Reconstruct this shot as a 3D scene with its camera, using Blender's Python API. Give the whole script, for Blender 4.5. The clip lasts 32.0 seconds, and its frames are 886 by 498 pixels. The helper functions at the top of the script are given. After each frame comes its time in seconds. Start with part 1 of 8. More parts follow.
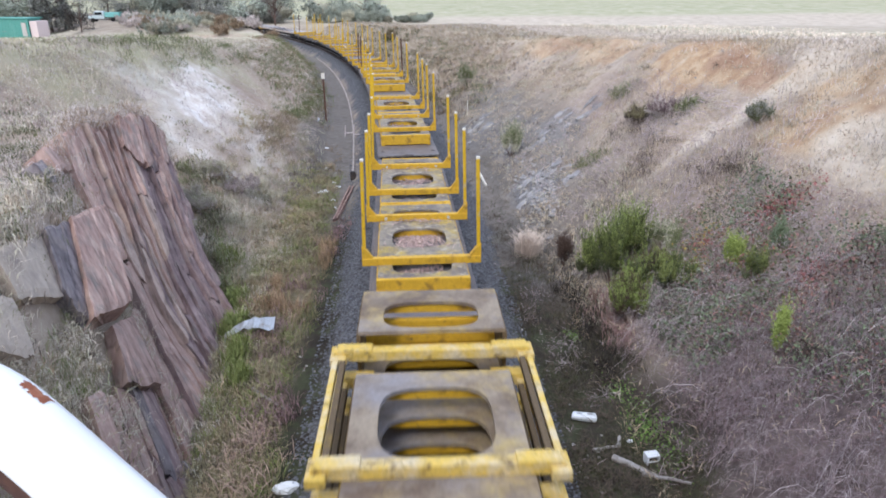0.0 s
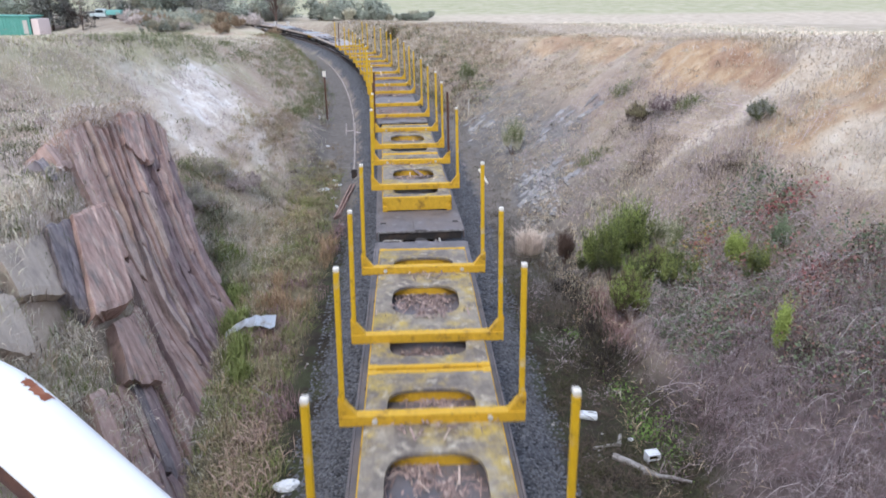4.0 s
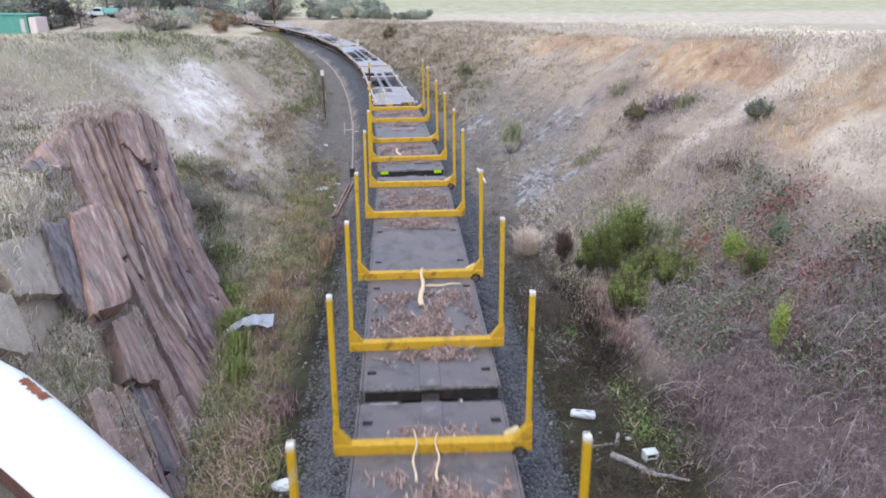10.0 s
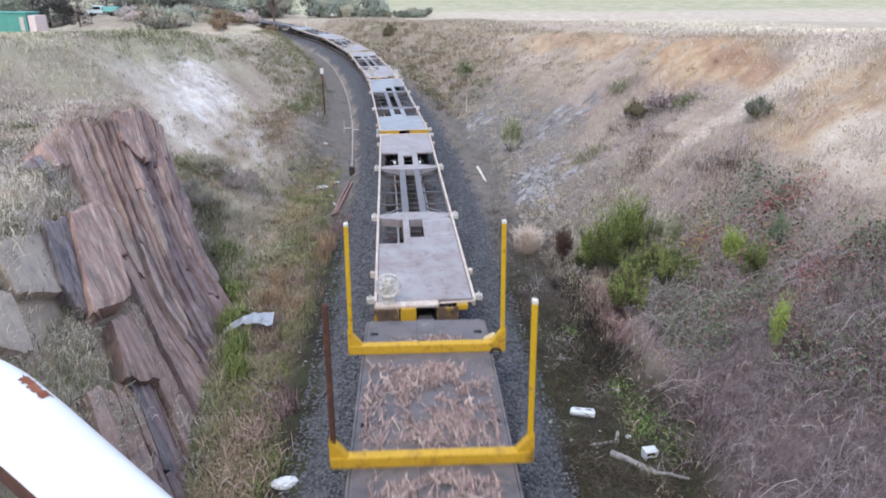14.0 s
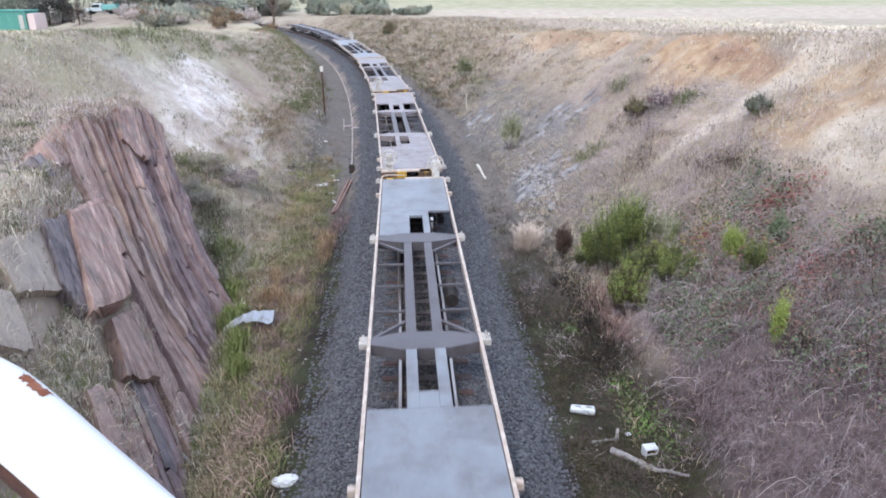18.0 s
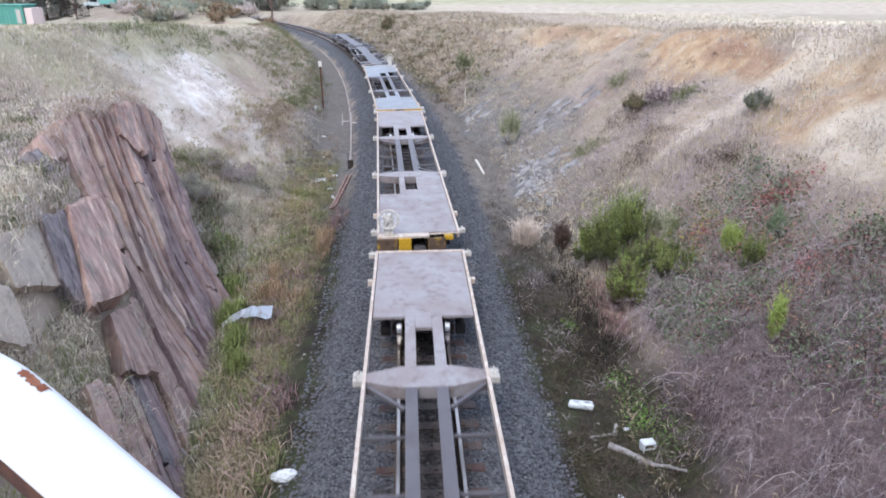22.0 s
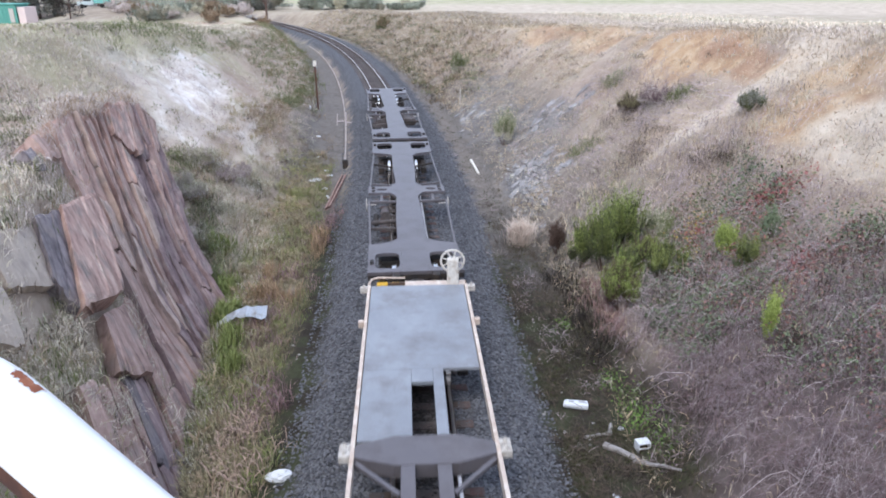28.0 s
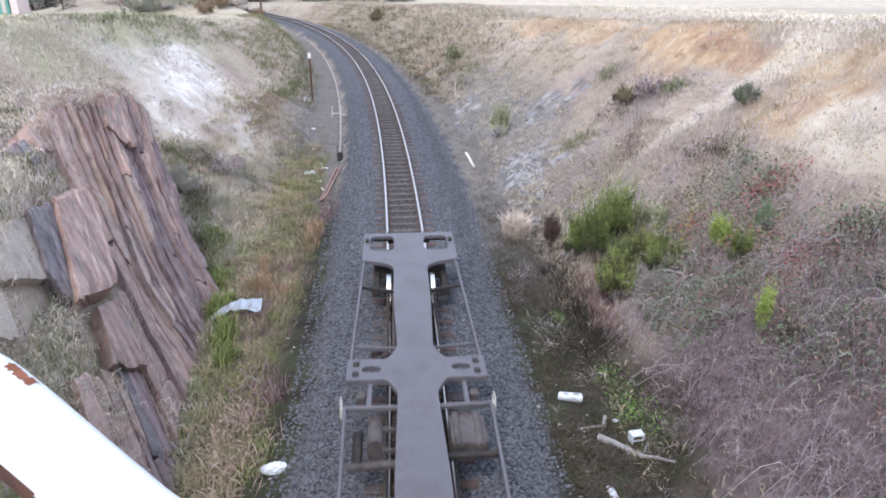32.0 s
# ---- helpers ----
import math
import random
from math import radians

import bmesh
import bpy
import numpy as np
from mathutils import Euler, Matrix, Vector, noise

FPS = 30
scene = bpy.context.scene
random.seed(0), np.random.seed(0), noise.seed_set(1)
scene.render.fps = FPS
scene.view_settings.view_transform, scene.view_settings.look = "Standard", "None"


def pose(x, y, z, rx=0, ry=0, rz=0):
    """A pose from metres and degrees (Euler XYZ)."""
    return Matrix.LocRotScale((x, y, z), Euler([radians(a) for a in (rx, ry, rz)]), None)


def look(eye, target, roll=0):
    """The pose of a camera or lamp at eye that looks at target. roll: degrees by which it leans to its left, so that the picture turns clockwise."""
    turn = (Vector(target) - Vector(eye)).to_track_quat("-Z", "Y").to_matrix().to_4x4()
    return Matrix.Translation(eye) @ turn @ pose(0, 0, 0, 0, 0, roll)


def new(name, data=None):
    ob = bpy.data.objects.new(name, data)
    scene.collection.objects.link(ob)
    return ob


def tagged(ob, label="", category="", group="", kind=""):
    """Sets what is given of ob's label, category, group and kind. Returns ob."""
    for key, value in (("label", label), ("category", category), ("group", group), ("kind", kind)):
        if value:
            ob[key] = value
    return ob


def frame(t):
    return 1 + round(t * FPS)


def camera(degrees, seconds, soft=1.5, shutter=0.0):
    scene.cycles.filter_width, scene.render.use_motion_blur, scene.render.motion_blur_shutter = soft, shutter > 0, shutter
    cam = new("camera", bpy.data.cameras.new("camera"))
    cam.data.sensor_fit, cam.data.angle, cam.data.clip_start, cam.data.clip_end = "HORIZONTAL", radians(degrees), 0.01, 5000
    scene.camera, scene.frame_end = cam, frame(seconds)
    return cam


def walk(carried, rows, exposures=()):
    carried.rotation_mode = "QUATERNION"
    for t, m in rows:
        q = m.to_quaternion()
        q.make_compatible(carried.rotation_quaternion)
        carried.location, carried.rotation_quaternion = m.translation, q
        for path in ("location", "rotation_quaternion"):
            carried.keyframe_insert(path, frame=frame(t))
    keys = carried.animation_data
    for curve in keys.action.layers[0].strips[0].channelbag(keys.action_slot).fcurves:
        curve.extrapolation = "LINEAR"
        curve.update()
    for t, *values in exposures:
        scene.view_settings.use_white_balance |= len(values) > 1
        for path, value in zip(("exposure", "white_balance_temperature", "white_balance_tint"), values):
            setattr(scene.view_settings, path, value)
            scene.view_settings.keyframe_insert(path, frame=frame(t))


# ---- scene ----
# ---------- camera ----------
EYE_Z = 8.1
cam = camera(64.4, 32.0, soft=1.8, shutter=0.4)
# seconds, tilt, turn and lean in degrees: a hand-held camera on a bridge, slowly tipping down
TURNS = [
    (0, -20.92, 0.94, -0.40), (0.5, -20.96, 0.95, -0.36), (1, -21.00, 0.97, -0.34), (2, -21.00, 1.02, -0.37), (3, -21.02, 1.02, -0.35), (3.5, -21.05, 1.03, -0.36),
    (4.5, -21.07, 1.03, -0.34), (5.5, -21.09, 1.02, -0.31), (6, -21.08, 1.01, -0.31), (7, -21.08, 0.99, -0.30), (8, -21.05, 0.92, -0.30), (9, -21.08, 0.89, -0.29),
    (10, -21.14, 0.87, -0.28), (11, -21.17, 0.86, -0.28), (12, -21.21, 0.87, -0.28), (13, -21.21, 0.88, -0.29), (14, -21.28, 0.85, -0.29), (14.5, -21.32, 0.85, -0.29),
    (15.5, -21.29, 0.84, -0.34), (16.5, -21.26, 0.83, -0.38), (17, -21.31, 0.84, -0.37), (18, -21.46, 0.85, -0.36), (19, -21.61, 0.85, -0.37), (20, -21.74, 0.83, -0.35),
    (21, -21.76, 0.79, -0.32), (22, -21.83, 0.73, -0.28), (23, -21.85, 0.66, -0.26), (24, -21.84, 0.59, -0.29), (25, -21.85, 0.55, -0.28), (25.5, -21.85, 0.52, -0.27),
    (26.5, -21.82, 0.45, -0.25), (27.5, -21.80, 0.36, -0.21), (28, -21.84, 0.29, -0.15), (28.5, -21.89, 0.21, -0.10), (29, -21.98, 0.13, -0.07), (30, -22.16, 0.00, 0.00),
    (31, -22.31, -0.12, 0.05), (32, -22.43, -0.15, 0.05),
]
walk(cam, [(t, pose(0, 0, EYE_Z, 90 + tilt, 0, turn) @ pose(0, 0, 0, 0, 0, lean)) for t, tilt, turn, lean in TURNS],
     exposures=[(0, 0.0), (14.5, 0.0), (16.5, 0.1), (28, 0.1), (30, 0.2), (32, 0.27)])

# ---------- light: bright overcast day ----------
SUN_HEIGHT, SUN_TURN = 52, 200
world = bpy.data.worlds.new("sky")
scene.world = world
world.use_nodes = True
wn, wl = world.node_tree.nodes, world.node_tree.links
sky = wn.new("ShaderNodeTexSky")
sky.sky_type = "NISHITA"
sky.sun_disc = False
sky.sun_elevation, sky.sun_rotation = radians(SUN_HEIGHT), radians(SUN_TURN)
sky.air_density, sky.dust_density, sky.ozone_density = 1.0, 4.0, 1.0
pale = wn.new("ShaderNodeMixRGB")
pale.inputs[0].default_value = 0.7
pale.inputs[2].default_value = (6.75, 7.9, 10.45, 1)
wl.new(sky.outputs[0], pale.inputs[1])
wl.new(pale.outputs[0], wn["Background"].inputs[0])
wn["Background"].inputs[1].default_value = 0.172
sun_data = bpy.data.lights.new("sun", "SUN")
sun_data.energy, sun_data.angle, sun_data.color = 1.5, radians(14), (1.0, 0.96, 0.9)
sun = new("sun", sun_data)
a, e = radians(SUN_TURN), radians(SUN_HEIGHT)
sun.matrix_world = look((40 * math.sin(a) * math.cos(e), 40 * math.cos(a) * math.cos(e), 40 * math.sin(e)), (0, 0, 0))
scene.view_settings.exposure = 0.0


# ---------- materials ----------
def material(name, color, rough=0.8, metal=0.0, spots=(), grain=30.0, grain_amount=0.25, bump=0.2, bump_scale=60.0, vary=0.0, spec=0.4):
    """A node material: a base colour broken up by fine grain and by wider spots of other colours (colour, scale, amount, softness)."""
    m = bpy.data.materials.new(name)
    m.use_nodes = True
    n, l = m.node_tree.nodes, m.node_tree.links
    b = n["Principled BSDF"]
    co = n.new("ShaderNodeTexCoord")
    out = n.new("ShaderNodeRGB").outputs[0]
    out.default_value = (*color, 1)
    for k, (c2, scale, amount, soft) in enumerate(spots):
        t = n.new("ShaderNodeTexNoise")
        t.noise_dimensions = "4D"
        t.inputs["W"].default_value = k * 3.7
        t.inputs["Scale"].default_value = scale
        t.inputs["Detail"].default_value = 6
        t.inputs["Roughness"].default_value = 0.65
        r = n.new("ShaderNodeValToRGB")
        r.color_ramp.elements[0].position = max(0.0, 0.72 - amount * 0.5 - soft)
        r.color_ramp.elements[1].position = min(1.0, 0.72 - amount * 0.5 + soft)
        x = n.new("ShaderNodeMixRGB")
        x.inputs[2].default_value = (*c2, 1)
        l.new(co.outputs["Object"], t.inputs["Vector"])
        l.new(t.outputs[0], r.inputs[0])
        l.new(r.outputs[0], x.inputs[0])
        l.new(out, x.inputs[1])
        out = x.outputs[0]
    g = n.new("ShaderNodeTexNoise")
    g.inputs["Scale"].default_value = grain
    g.inputs["Detail"].default_value = 5
    l.new(co.outputs["Object"], g.inputs["Vector"])
    gr = n.new("ShaderNodeMapRange")
    gr.inputs["To Min"].default_value, gr.inputs["To Max"].default_value = 1 - grain_amount * 1.5, 1 + grain_amount * 1.5
    l.new(g.outputs[0], gr.inputs[0])
    mul = n.new("ShaderNodeVectorMath")
    mul.operation = "SCALE"
    l.new(out, mul.inputs[0])
    l.new(gr.outputs[0], mul.inputs["Scale"])
    out = mul.outputs[0]
    if vary:
        ge, oi = n.new("ShaderNodeNewGeometry"), n.new("ShaderNodeObjectInfo")
        ad = n.new("ShaderNodeMath")
        ad.operation = "ADD"
        l.new(ge.outputs["Random Per Island"], ad.inputs[0])
        l.new(oi.outputs["Random"], ad.inputs[1])
        vr = n.new("ShaderNodeMapRange")
        vr.inputs["From Max"].default_value = 2.0
        vr.inputs["To Min"].default_value, vr.inputs["To Max"].default_value = 1 - vary, 1 + vary
        l.new(ad.outputs[0], vr.inputs[0])
        m2 = n.new("ShaderNodeVectorMath")
        m2.operation = "SCALE"
        l.new(out, m2.inputs[0])
        l.new(vr.outputs[0], m2.inputs["Scale"])
        out = m2.outputs[0]
    l.new(out, b.inputs["Base Color"])
    if bump:
        t = n.new("ShaderNodeTexNoise")
        t.inputs["Scale"].default_value = bump_scale
        t.inputs["Detail"].default_value = 4
        l.new(co.outputs["Object"], t.inputs["Vector"])
        bp = n.new("ShaderNodeBump")
        bp.inputs["Strength"].default_value = bump
        bp.inputs["Distance"].default_value = 0.02
        l.new(t.outputs[0], bp.inputs["Height"])
        l.new(bp.outputs[0], b.inputs["Normal"])
    b.inputs["Roughness"].default_value = rough
    b.inputs["Metallic"].default_value = metal
    b.inputs["Specular IOR Level"].default_value = spec
    return m


YELLOW = material("worn yellow paint", (0.60, 0.36, 0.03), 0.55, spots=[((0.16, 0.09, 0.03), 3.0, 0.2, 0.08), ((0.06, 0.045, 0.035), 11.0, 0.1, 0.05)], grain=14, grain_amount=0.15, bump=0.1)
YELLOW_TOP = material("scuffed yellow plate", (0.30, 0.262, 0.21), 0.7, spots=[((0.47, 0.34, 0.07), 1.1, 0.39, 0.08), ((0.15, 0.127, 0.115), 2.3, 0.45, 0.12), ((0.46, 0.41, 0.33), 4.0, 0.22, 0.07)], grain=18, grain_amount=0.25, bump=0.2)
YELLOW_POST = material("post yellow paint", (0.66, 0.41, 0.02), 0.5, spots=[((0.60, 0.50, 0.30), 3.0, 0.17, 0.06), ((0.12, 0.07, 0.03), 9.0, 0.12, 0.05)], grain=20, grain_amount=0.12, bump=0.05)
POST_TIP = material("white post tip", (0.75, 0.72, 0.66), 0.6)
YELLOW_OLD = material("old worn yellow paint", (0.64, 0.45, 0.10), 0.6, spots=[((0.60, 0.51, 0.34), 2.5, 0.35, 0.08), ((0.14, 0.085, 0.04), 5.0, 0.2, 0.08)], grain=20, grain_amount=0.2, bump=0.1)
PLATE_GREY = material("grey worn cradle plate", (0.30, 0.245, 0.185), 0.65, spots=[((0.46, 0.34, 0.11), 1.0, 0.34, 0.08), ((0.14, 0.10, 0.075), 1.4, 0.4, 0.1), ((0.27, 0.26, 0.28), 0.7, 0.3, 0.1)], grain=18, grain_amount=0.2, bump=0.15)
# dark brown with yellow spots, for side plates and inner posts of folded cradles
INNER_DARK = material("dark brown inner plate", (0.12, 0.085, 0.05), 0.85, spots=[((0.3, 0.2, 0.04), 2.0, 0.2, 0.08)])
RUST_AND_SHADE = material("dark brown of rusted posts and pipe shade", (0.085, 0.04, 0.03), 0.8, spots=[((0.16, 0.07, 0.04), 8.0, 0.3, 0.1)])
DECK_DARK = material("dark grey steel deck", (0.128, 0.121, 0.135), 0.45, spots=[((0.17, 0.142, 0.138), 0.9, 0.42, 0.15), ((0.22, 0.21, 0.22), 3.5, 0.15, 0.06), ((0.07, 0.065, 0.07), 2.0, 0.25, 0.1)], grain=40, grain_amount=0.2, bump=0.1)
STEEL_DARK = material("black under-frame steel", (0.028, 0.026, 0.026), 0.7, spots=[((0.07, 0.05, 0.04), 4.0, 0.3, 0.1)])
GEAR_GREY = material("dusty grey brake gear", (0.12, 0.105, 0.105), 0.75, spots=[((0.06, 0.05, 0.05), 4.0, 0.4, 0.15)])
SKELETAL = material("grey brown spine steel", (0.119, 0.113, 0.128), 0.38, spots=[((0.145, 0.135, 0.148), 0.8, 0.4, 0.2), ((0.095, 0.085, 0.09), 2.0, 0.25, 0.14)], grain=35, grain_amount=0.1, bump=0.08)
DECK_PINK = material("rusty grey container deck", (0.30, 0.258, 0.26), 0.4, spots=[((0.24, 0.19, 0.185), 0.6, 0.45, 0.2), ((0.38, 0.375, 0.40), 1.1, 0.35, 0.2), ((0.19, 0.145, 0.14), 3.5, 0.22, 0.1)], grain=25, grain_amount=0.12, bump=0.08)
BEAM_BROWN = material("rusty brown beam with yellow remains", (0.13, 0.085, 0.06), 0.75, spots=[((0.45, 0.28, 0.04), 3.0, 0.28, 0.06), ((0.06, 0.045, 0.04), 6.0, 0.3, 0.1)])
DECK_BLUE = material("shiny blue-grey container deck", (0.21, 0.228, 0.262), 0.3, spots=[((0.29, 0.315, 0.355), 0.8, 0.42, 0.18), ((0.17, 0.168, 0.18), 1.6, 0.3, 0.12)], grain=30, grain_amount=0.08, bump=0.06)
SILL_TAN = material("tan side sill", (0.56, 0.47, 0.41), 0.6, spots=[((0.44, 0.31, 0.23), 4.0, 0.22, 0.1), ((0.7, 0.64, 0.58), 7.0, 0.3, 0.06)])
CASTING = material("pale grey casting", (0.55, 0.53, 0.5), 0.6, spots=[((0.3, 0.26, 0.23), 9.0, 0.3, 0.1)])
WHITE_BRAKE = material("off-white brake column", (0.66, 0.64, 0.6), 0.55, spots=[((0.4, 0.33, 0.26), 6.0, 0.2, 0.08)])
TREAD = material("bright worn wheel tread", (0.75, 0.74, 0.73), 0.25, metal=1.0, bump=0)
RAIL_TOP = material("polished rail head", (0.70, 0.66, 0.64), 0.36, metal=1.0, bump=0.02)
RAIL_RUST = material("rusty rail web", (0.105, 0.078, 0.065), 0.85)
OLD_RAIL = material("rusted spare rail", (0.25, 0.15, 0.125), 0.85, spots=[((0.42, 0.33, 0.30), 5, 0.3, 0.1)])
PLATE_RUST = material("dull red rusted plate", (0.10, 0.055, 0.052), 0.85, spots=[((0.10, 0.075, 0.07), 7, 0.4, 0.1)])
SLEEPER = material("weathered timber sleeper", (0.09, 0.077, 0.076), 0.9, spots=[((0.135, 0.12, 0.12), 2.0, 0.35, 0.15), ((0.12, 0.08, 0.072), 3.0, 0.25, 0.1)], grain=25, grain_amount=0.3, vary=0.35)
STONE = material("blue-grey ballast stone", (0.106, 0.111, 0.128), 0.9, grain=40, grain_amount=0.2, vary=0.75)
STONE_OILED = material("oil-darkened ballast stone", (0.072, 0.064, 0.061), 0.85, grain=40, grain_amount=0.2, vary=0.7)
BARK = material("bark shreds", (0.37, 0.268, 0.245), 0.9, grain=40, grain_amount=0.3, vary=0.75, bump=0)
WOOD_CHIP = material("pale pink-brown wood chips", (0.55, 0.435, 0.375), 0.85, grain=30, vary=0.5, bump=0)
WOOD_PALE = material("fresh split wood", (0.72, 0.56, 0.38), 0.8, grain=25)
WORN_EDGE = material("bare scuffed steel edge", (0.34, 0.33, 0.33), 0.5, spots=[((0.12, 0.11, 0.11), 9.0, 0.45, 0.1)], grain=30, grain_amount=0.25)
LOCK = material("black lock hole", (0.01, 0.01, 0.01), 0.8, bump=0)
HI_VIS = material("lime reflector plate", (0.45, 0.75, 0.02), 0.5, bump=0)
WHITE_PAINT = material("white gloss rail paint", (0.86, 0.87, 0.88), 0.35, spots=[((0.6, 0.6, 0.6), 18.0, 0.06, 0.03)], grain=20, grain_amount=0.03, bump=0.05)
RUST = material("orange brown rust", (0.26, 0.09, 0.05), 0.9, spots=[((0.42, 0.2, 0.12), 40, 0.3, 0.1)])


# ---------- mesh helpers ----------
def mesh_of(bm, name, mat):
    me = bpy.data.meshes.new(name)
    bm.normal_update()
    bm.to_mesh(me)
    bm.free()
    me.materials.append(mat)
    return me


def part(name, bm, mat, parent=None, label="", at=None, kind=""):
    """Links a bmesh as one mesh object, under parent where one is given."""
    ob = new(name, mesh_of(bm, name, mat))
    if parent:
        ob.parent = parent
    if at is not None:
        ob.matrix_basis = at
    return tagged(ob, label, "", "", kind)


def arrays(name, verts, faces, mat, parent=None, smooth=False, label="", kind=""):
    """A mesh object from numpy arrays: verts (n, 3), faces (m, 3 or 4)."""
    me = bpy.data.meshes.new(name)
    verts, faces = np.asarray(verts, np.float32), np.asarray(faces, np.int32)
    k = faces.shape[1]
    me.vertices.add(len(verts))
    me.vertices.foreach_set("co", verts.ravel())
    me.loops.add(faces.size)
    me.loops.foreach_set("vertex_index", faces.ravel())
    me.polygons.add(len(faces))
    me.polygons.foreach_set("loop_start", np.arange(0, faces.size, k, dtype=np.int32))
    me.polygons.foreach_set("use_smooth", np.full(len(faces), smooth))
    me.update(calc_edges=True)
    me.materials.append(mat)
    ob = new(name, me)
    if parent:
        ob.parent = parent
    return tagged(ob, label, "", "", kind)


def box(bm, x0, x1, y0, y1, z0, z1, bevel=0.0):
    r = bmesh.ops.create_cube(bm, size=1.0, matrix=Matrix.Translation(((x0 + x1) / 2, (y0 + y1) / 2, (z0 + z1) / 2)) @ Matrix.Diagonal((x1 - x0, y1 - y0, z1 - z0, 1)))
    if bevel:
        edges = list({e for v in r["verts"] for e in v.link_edges})
        bmesh.ops.bevel(bm, geom=edges, offset=bevel, segments=2, affect="EDGES", profile=0.6)
    return bm


def rod(bm, p, q, r, n=10, r2=None):
    p, q = Vector(p), Vector(q)
    m = Matrix.Translation((p + q) / 2) @ (q - p).to_track_quat("Z", "Y").to_matrix().to_4x4()
    bmesh.ops.create_cone(bm, cap_ends=True, segments=n, radius1=r, radius2=r if r2 is None else r2, depth=(q - p).length, matrix=m)
    return bm


def beam(bm, p, q, w, h, bevel=0.0):
    """A square bar from p to q."""
    p, q = Vector(p), Vector(q)
    m = Matrix.Translation((p + q) / 2) @ (q - p).to_track_quat("Y", "Z").to_matrix().to_4x4() @ Matrix.Diagonal((w, (q - p).length, h, 1))
    r = bmesh.ops.create_cube(bm, size=1.0, matrix=m)
    if bevel:
        bmesh.ops.bevel(bm, geom=list({e for v in r["verts"] for e in v.link_edges}), offset=bevel, segments=1, affect="EDGES")
    return bm


def holed(bm, x0, x1, y0, y1, z0, z1, hx0, hx1, hy0, hy1, power=3.5, n=48):
    """A flat plate with one rounded opening."""
    cx, cy, ax, ay = (hx0 + hx1) / 2, (hy0 + hy1) / 2, (hx1 - hx0) / 2, (hy1 - hy0) / 2
    inner, outer = [], []
    corners = [math.atan2(b - cy, a - cx) for a in (x0, x1) for b in (y0, y1)]
    angles = sorted([2 * math.pi * (i + 0.5) / n - math.pi for i in range(n)] + corners)
    for t in angles:
        c, s = math.cos(t), math.sin(t)
        k = (abs(c / ax) ** power + abs(s / ay) ** power) ** (-1 / power)
        inner.append((cx + k * c, cy + k * s))
        ks = []
        if abs(c) > 1e-9:
            ks.append(((x1 if c > 0 else x0) - cx) / c)
        if abs(s) > 1e-9:
            ks.append(((y1 if s > 0 else y0) - cy) / s)
        k = min(ks)
        outer.append((cx + k * c, cy + k * s))
    rings = [[bm.verts.new((x, y, z)) for x, y in ring] for ring, z in ((outer, z1), (inner, z1), (inner, z0), (outer, z0))]
    m = len(angles)
    for a, b in ((0, 1), (1, 2), (2, 3), (3, 0)):
        for i in range(m):
            j = (i + 1) % m
            bm.faces.new((rings[a][i], rings[a][j], rings[b][j], rings[b][i]))
    return bm


def strip(bm, ys, ws, z0, z1, x=0.0):
    """A plate symmetric about x, with half width ws at ys."""
    rows = [[bm.verts.new((x + sx * w, y, z)) for sx, z in ((-1, z1), (1, z1), (1, z0), (-1, z0))] for y, w in zip(ys, ws)]
    for a, b in zip(rows, rows[1:]):
        for i in range(4):
            bm.faces.new((a[i], a[(i + 1) % 4], b[(i + 1) % 4], b[i]))
    bm.faces.new(rows[0][::-1])
    bm.faces.new(rows[-1])
    return bm


def bm_new():
    return bmesh.new()


# ---------- the line of the track ----------
STEP = 0.5
LINE_S = np.arange(-260, 262, STEP)
bend = np.clip((LINE_S + 20.93) / 121.45, 0, 1) * 0.0059
LINE_H = np.cumsum(bend) * STEP
zero = int(round(260 / STEP))
LINE_H += 0.0495 - LINE_H[zero]
LINE_X, LINE_Y = np.cumsum(-np.sin(LINE_H)) * STEP, np.cumsum(np.cos(LINE_H)) * STEP
LINE_X += 0.197 - LINE_X[zero]
LINE_Y -= LINE_Y[zero]


def line(s):
    """The track's middle and heading at s metres along it from below the camera."""
    return np.interp(s, LINE_S, LINE_X), np.interp(s, LINE_S, LINE_Y), np.interp(s, LINE_S, LINE_H)


def beside(s, d):
    """Plan place at s along the track and d to its right."""
    x, y, h = line(s)
    return x + d * np.cos(h), y + d * np.sin(h)


def to_line(x, y):
    """Along the track and to its right, for arrays of places."""
    x, y = np.asarray(x, float).ravel(), np.asarray(y, float).ravel()
    s_out, d_out = np.empty(len(x)), np.empty(len(x))
    for a in range(0, len(x), 20000):
        xs, ys = x[a:a + 20000], y[a:a + 20000]
        k = ((xs[:, None] - LINE_X[None, ::4]) ** 2 + (ys[:, None] - LINE_Y[None, ::4]) ** 2).argmin(1) * 4
        h = LINE_H[k]
        dx, dy = xs - LINE_X[k], ys - LINE_Y[k]
        s_out[a:a + 20000] = LINE_S[k] - dx * np.sin(h) + dy * np.cos(h)
        d_out[a:a + 20000] = dx * np.cos(h) + dy * np.sin(h)
    return s_out, d_out


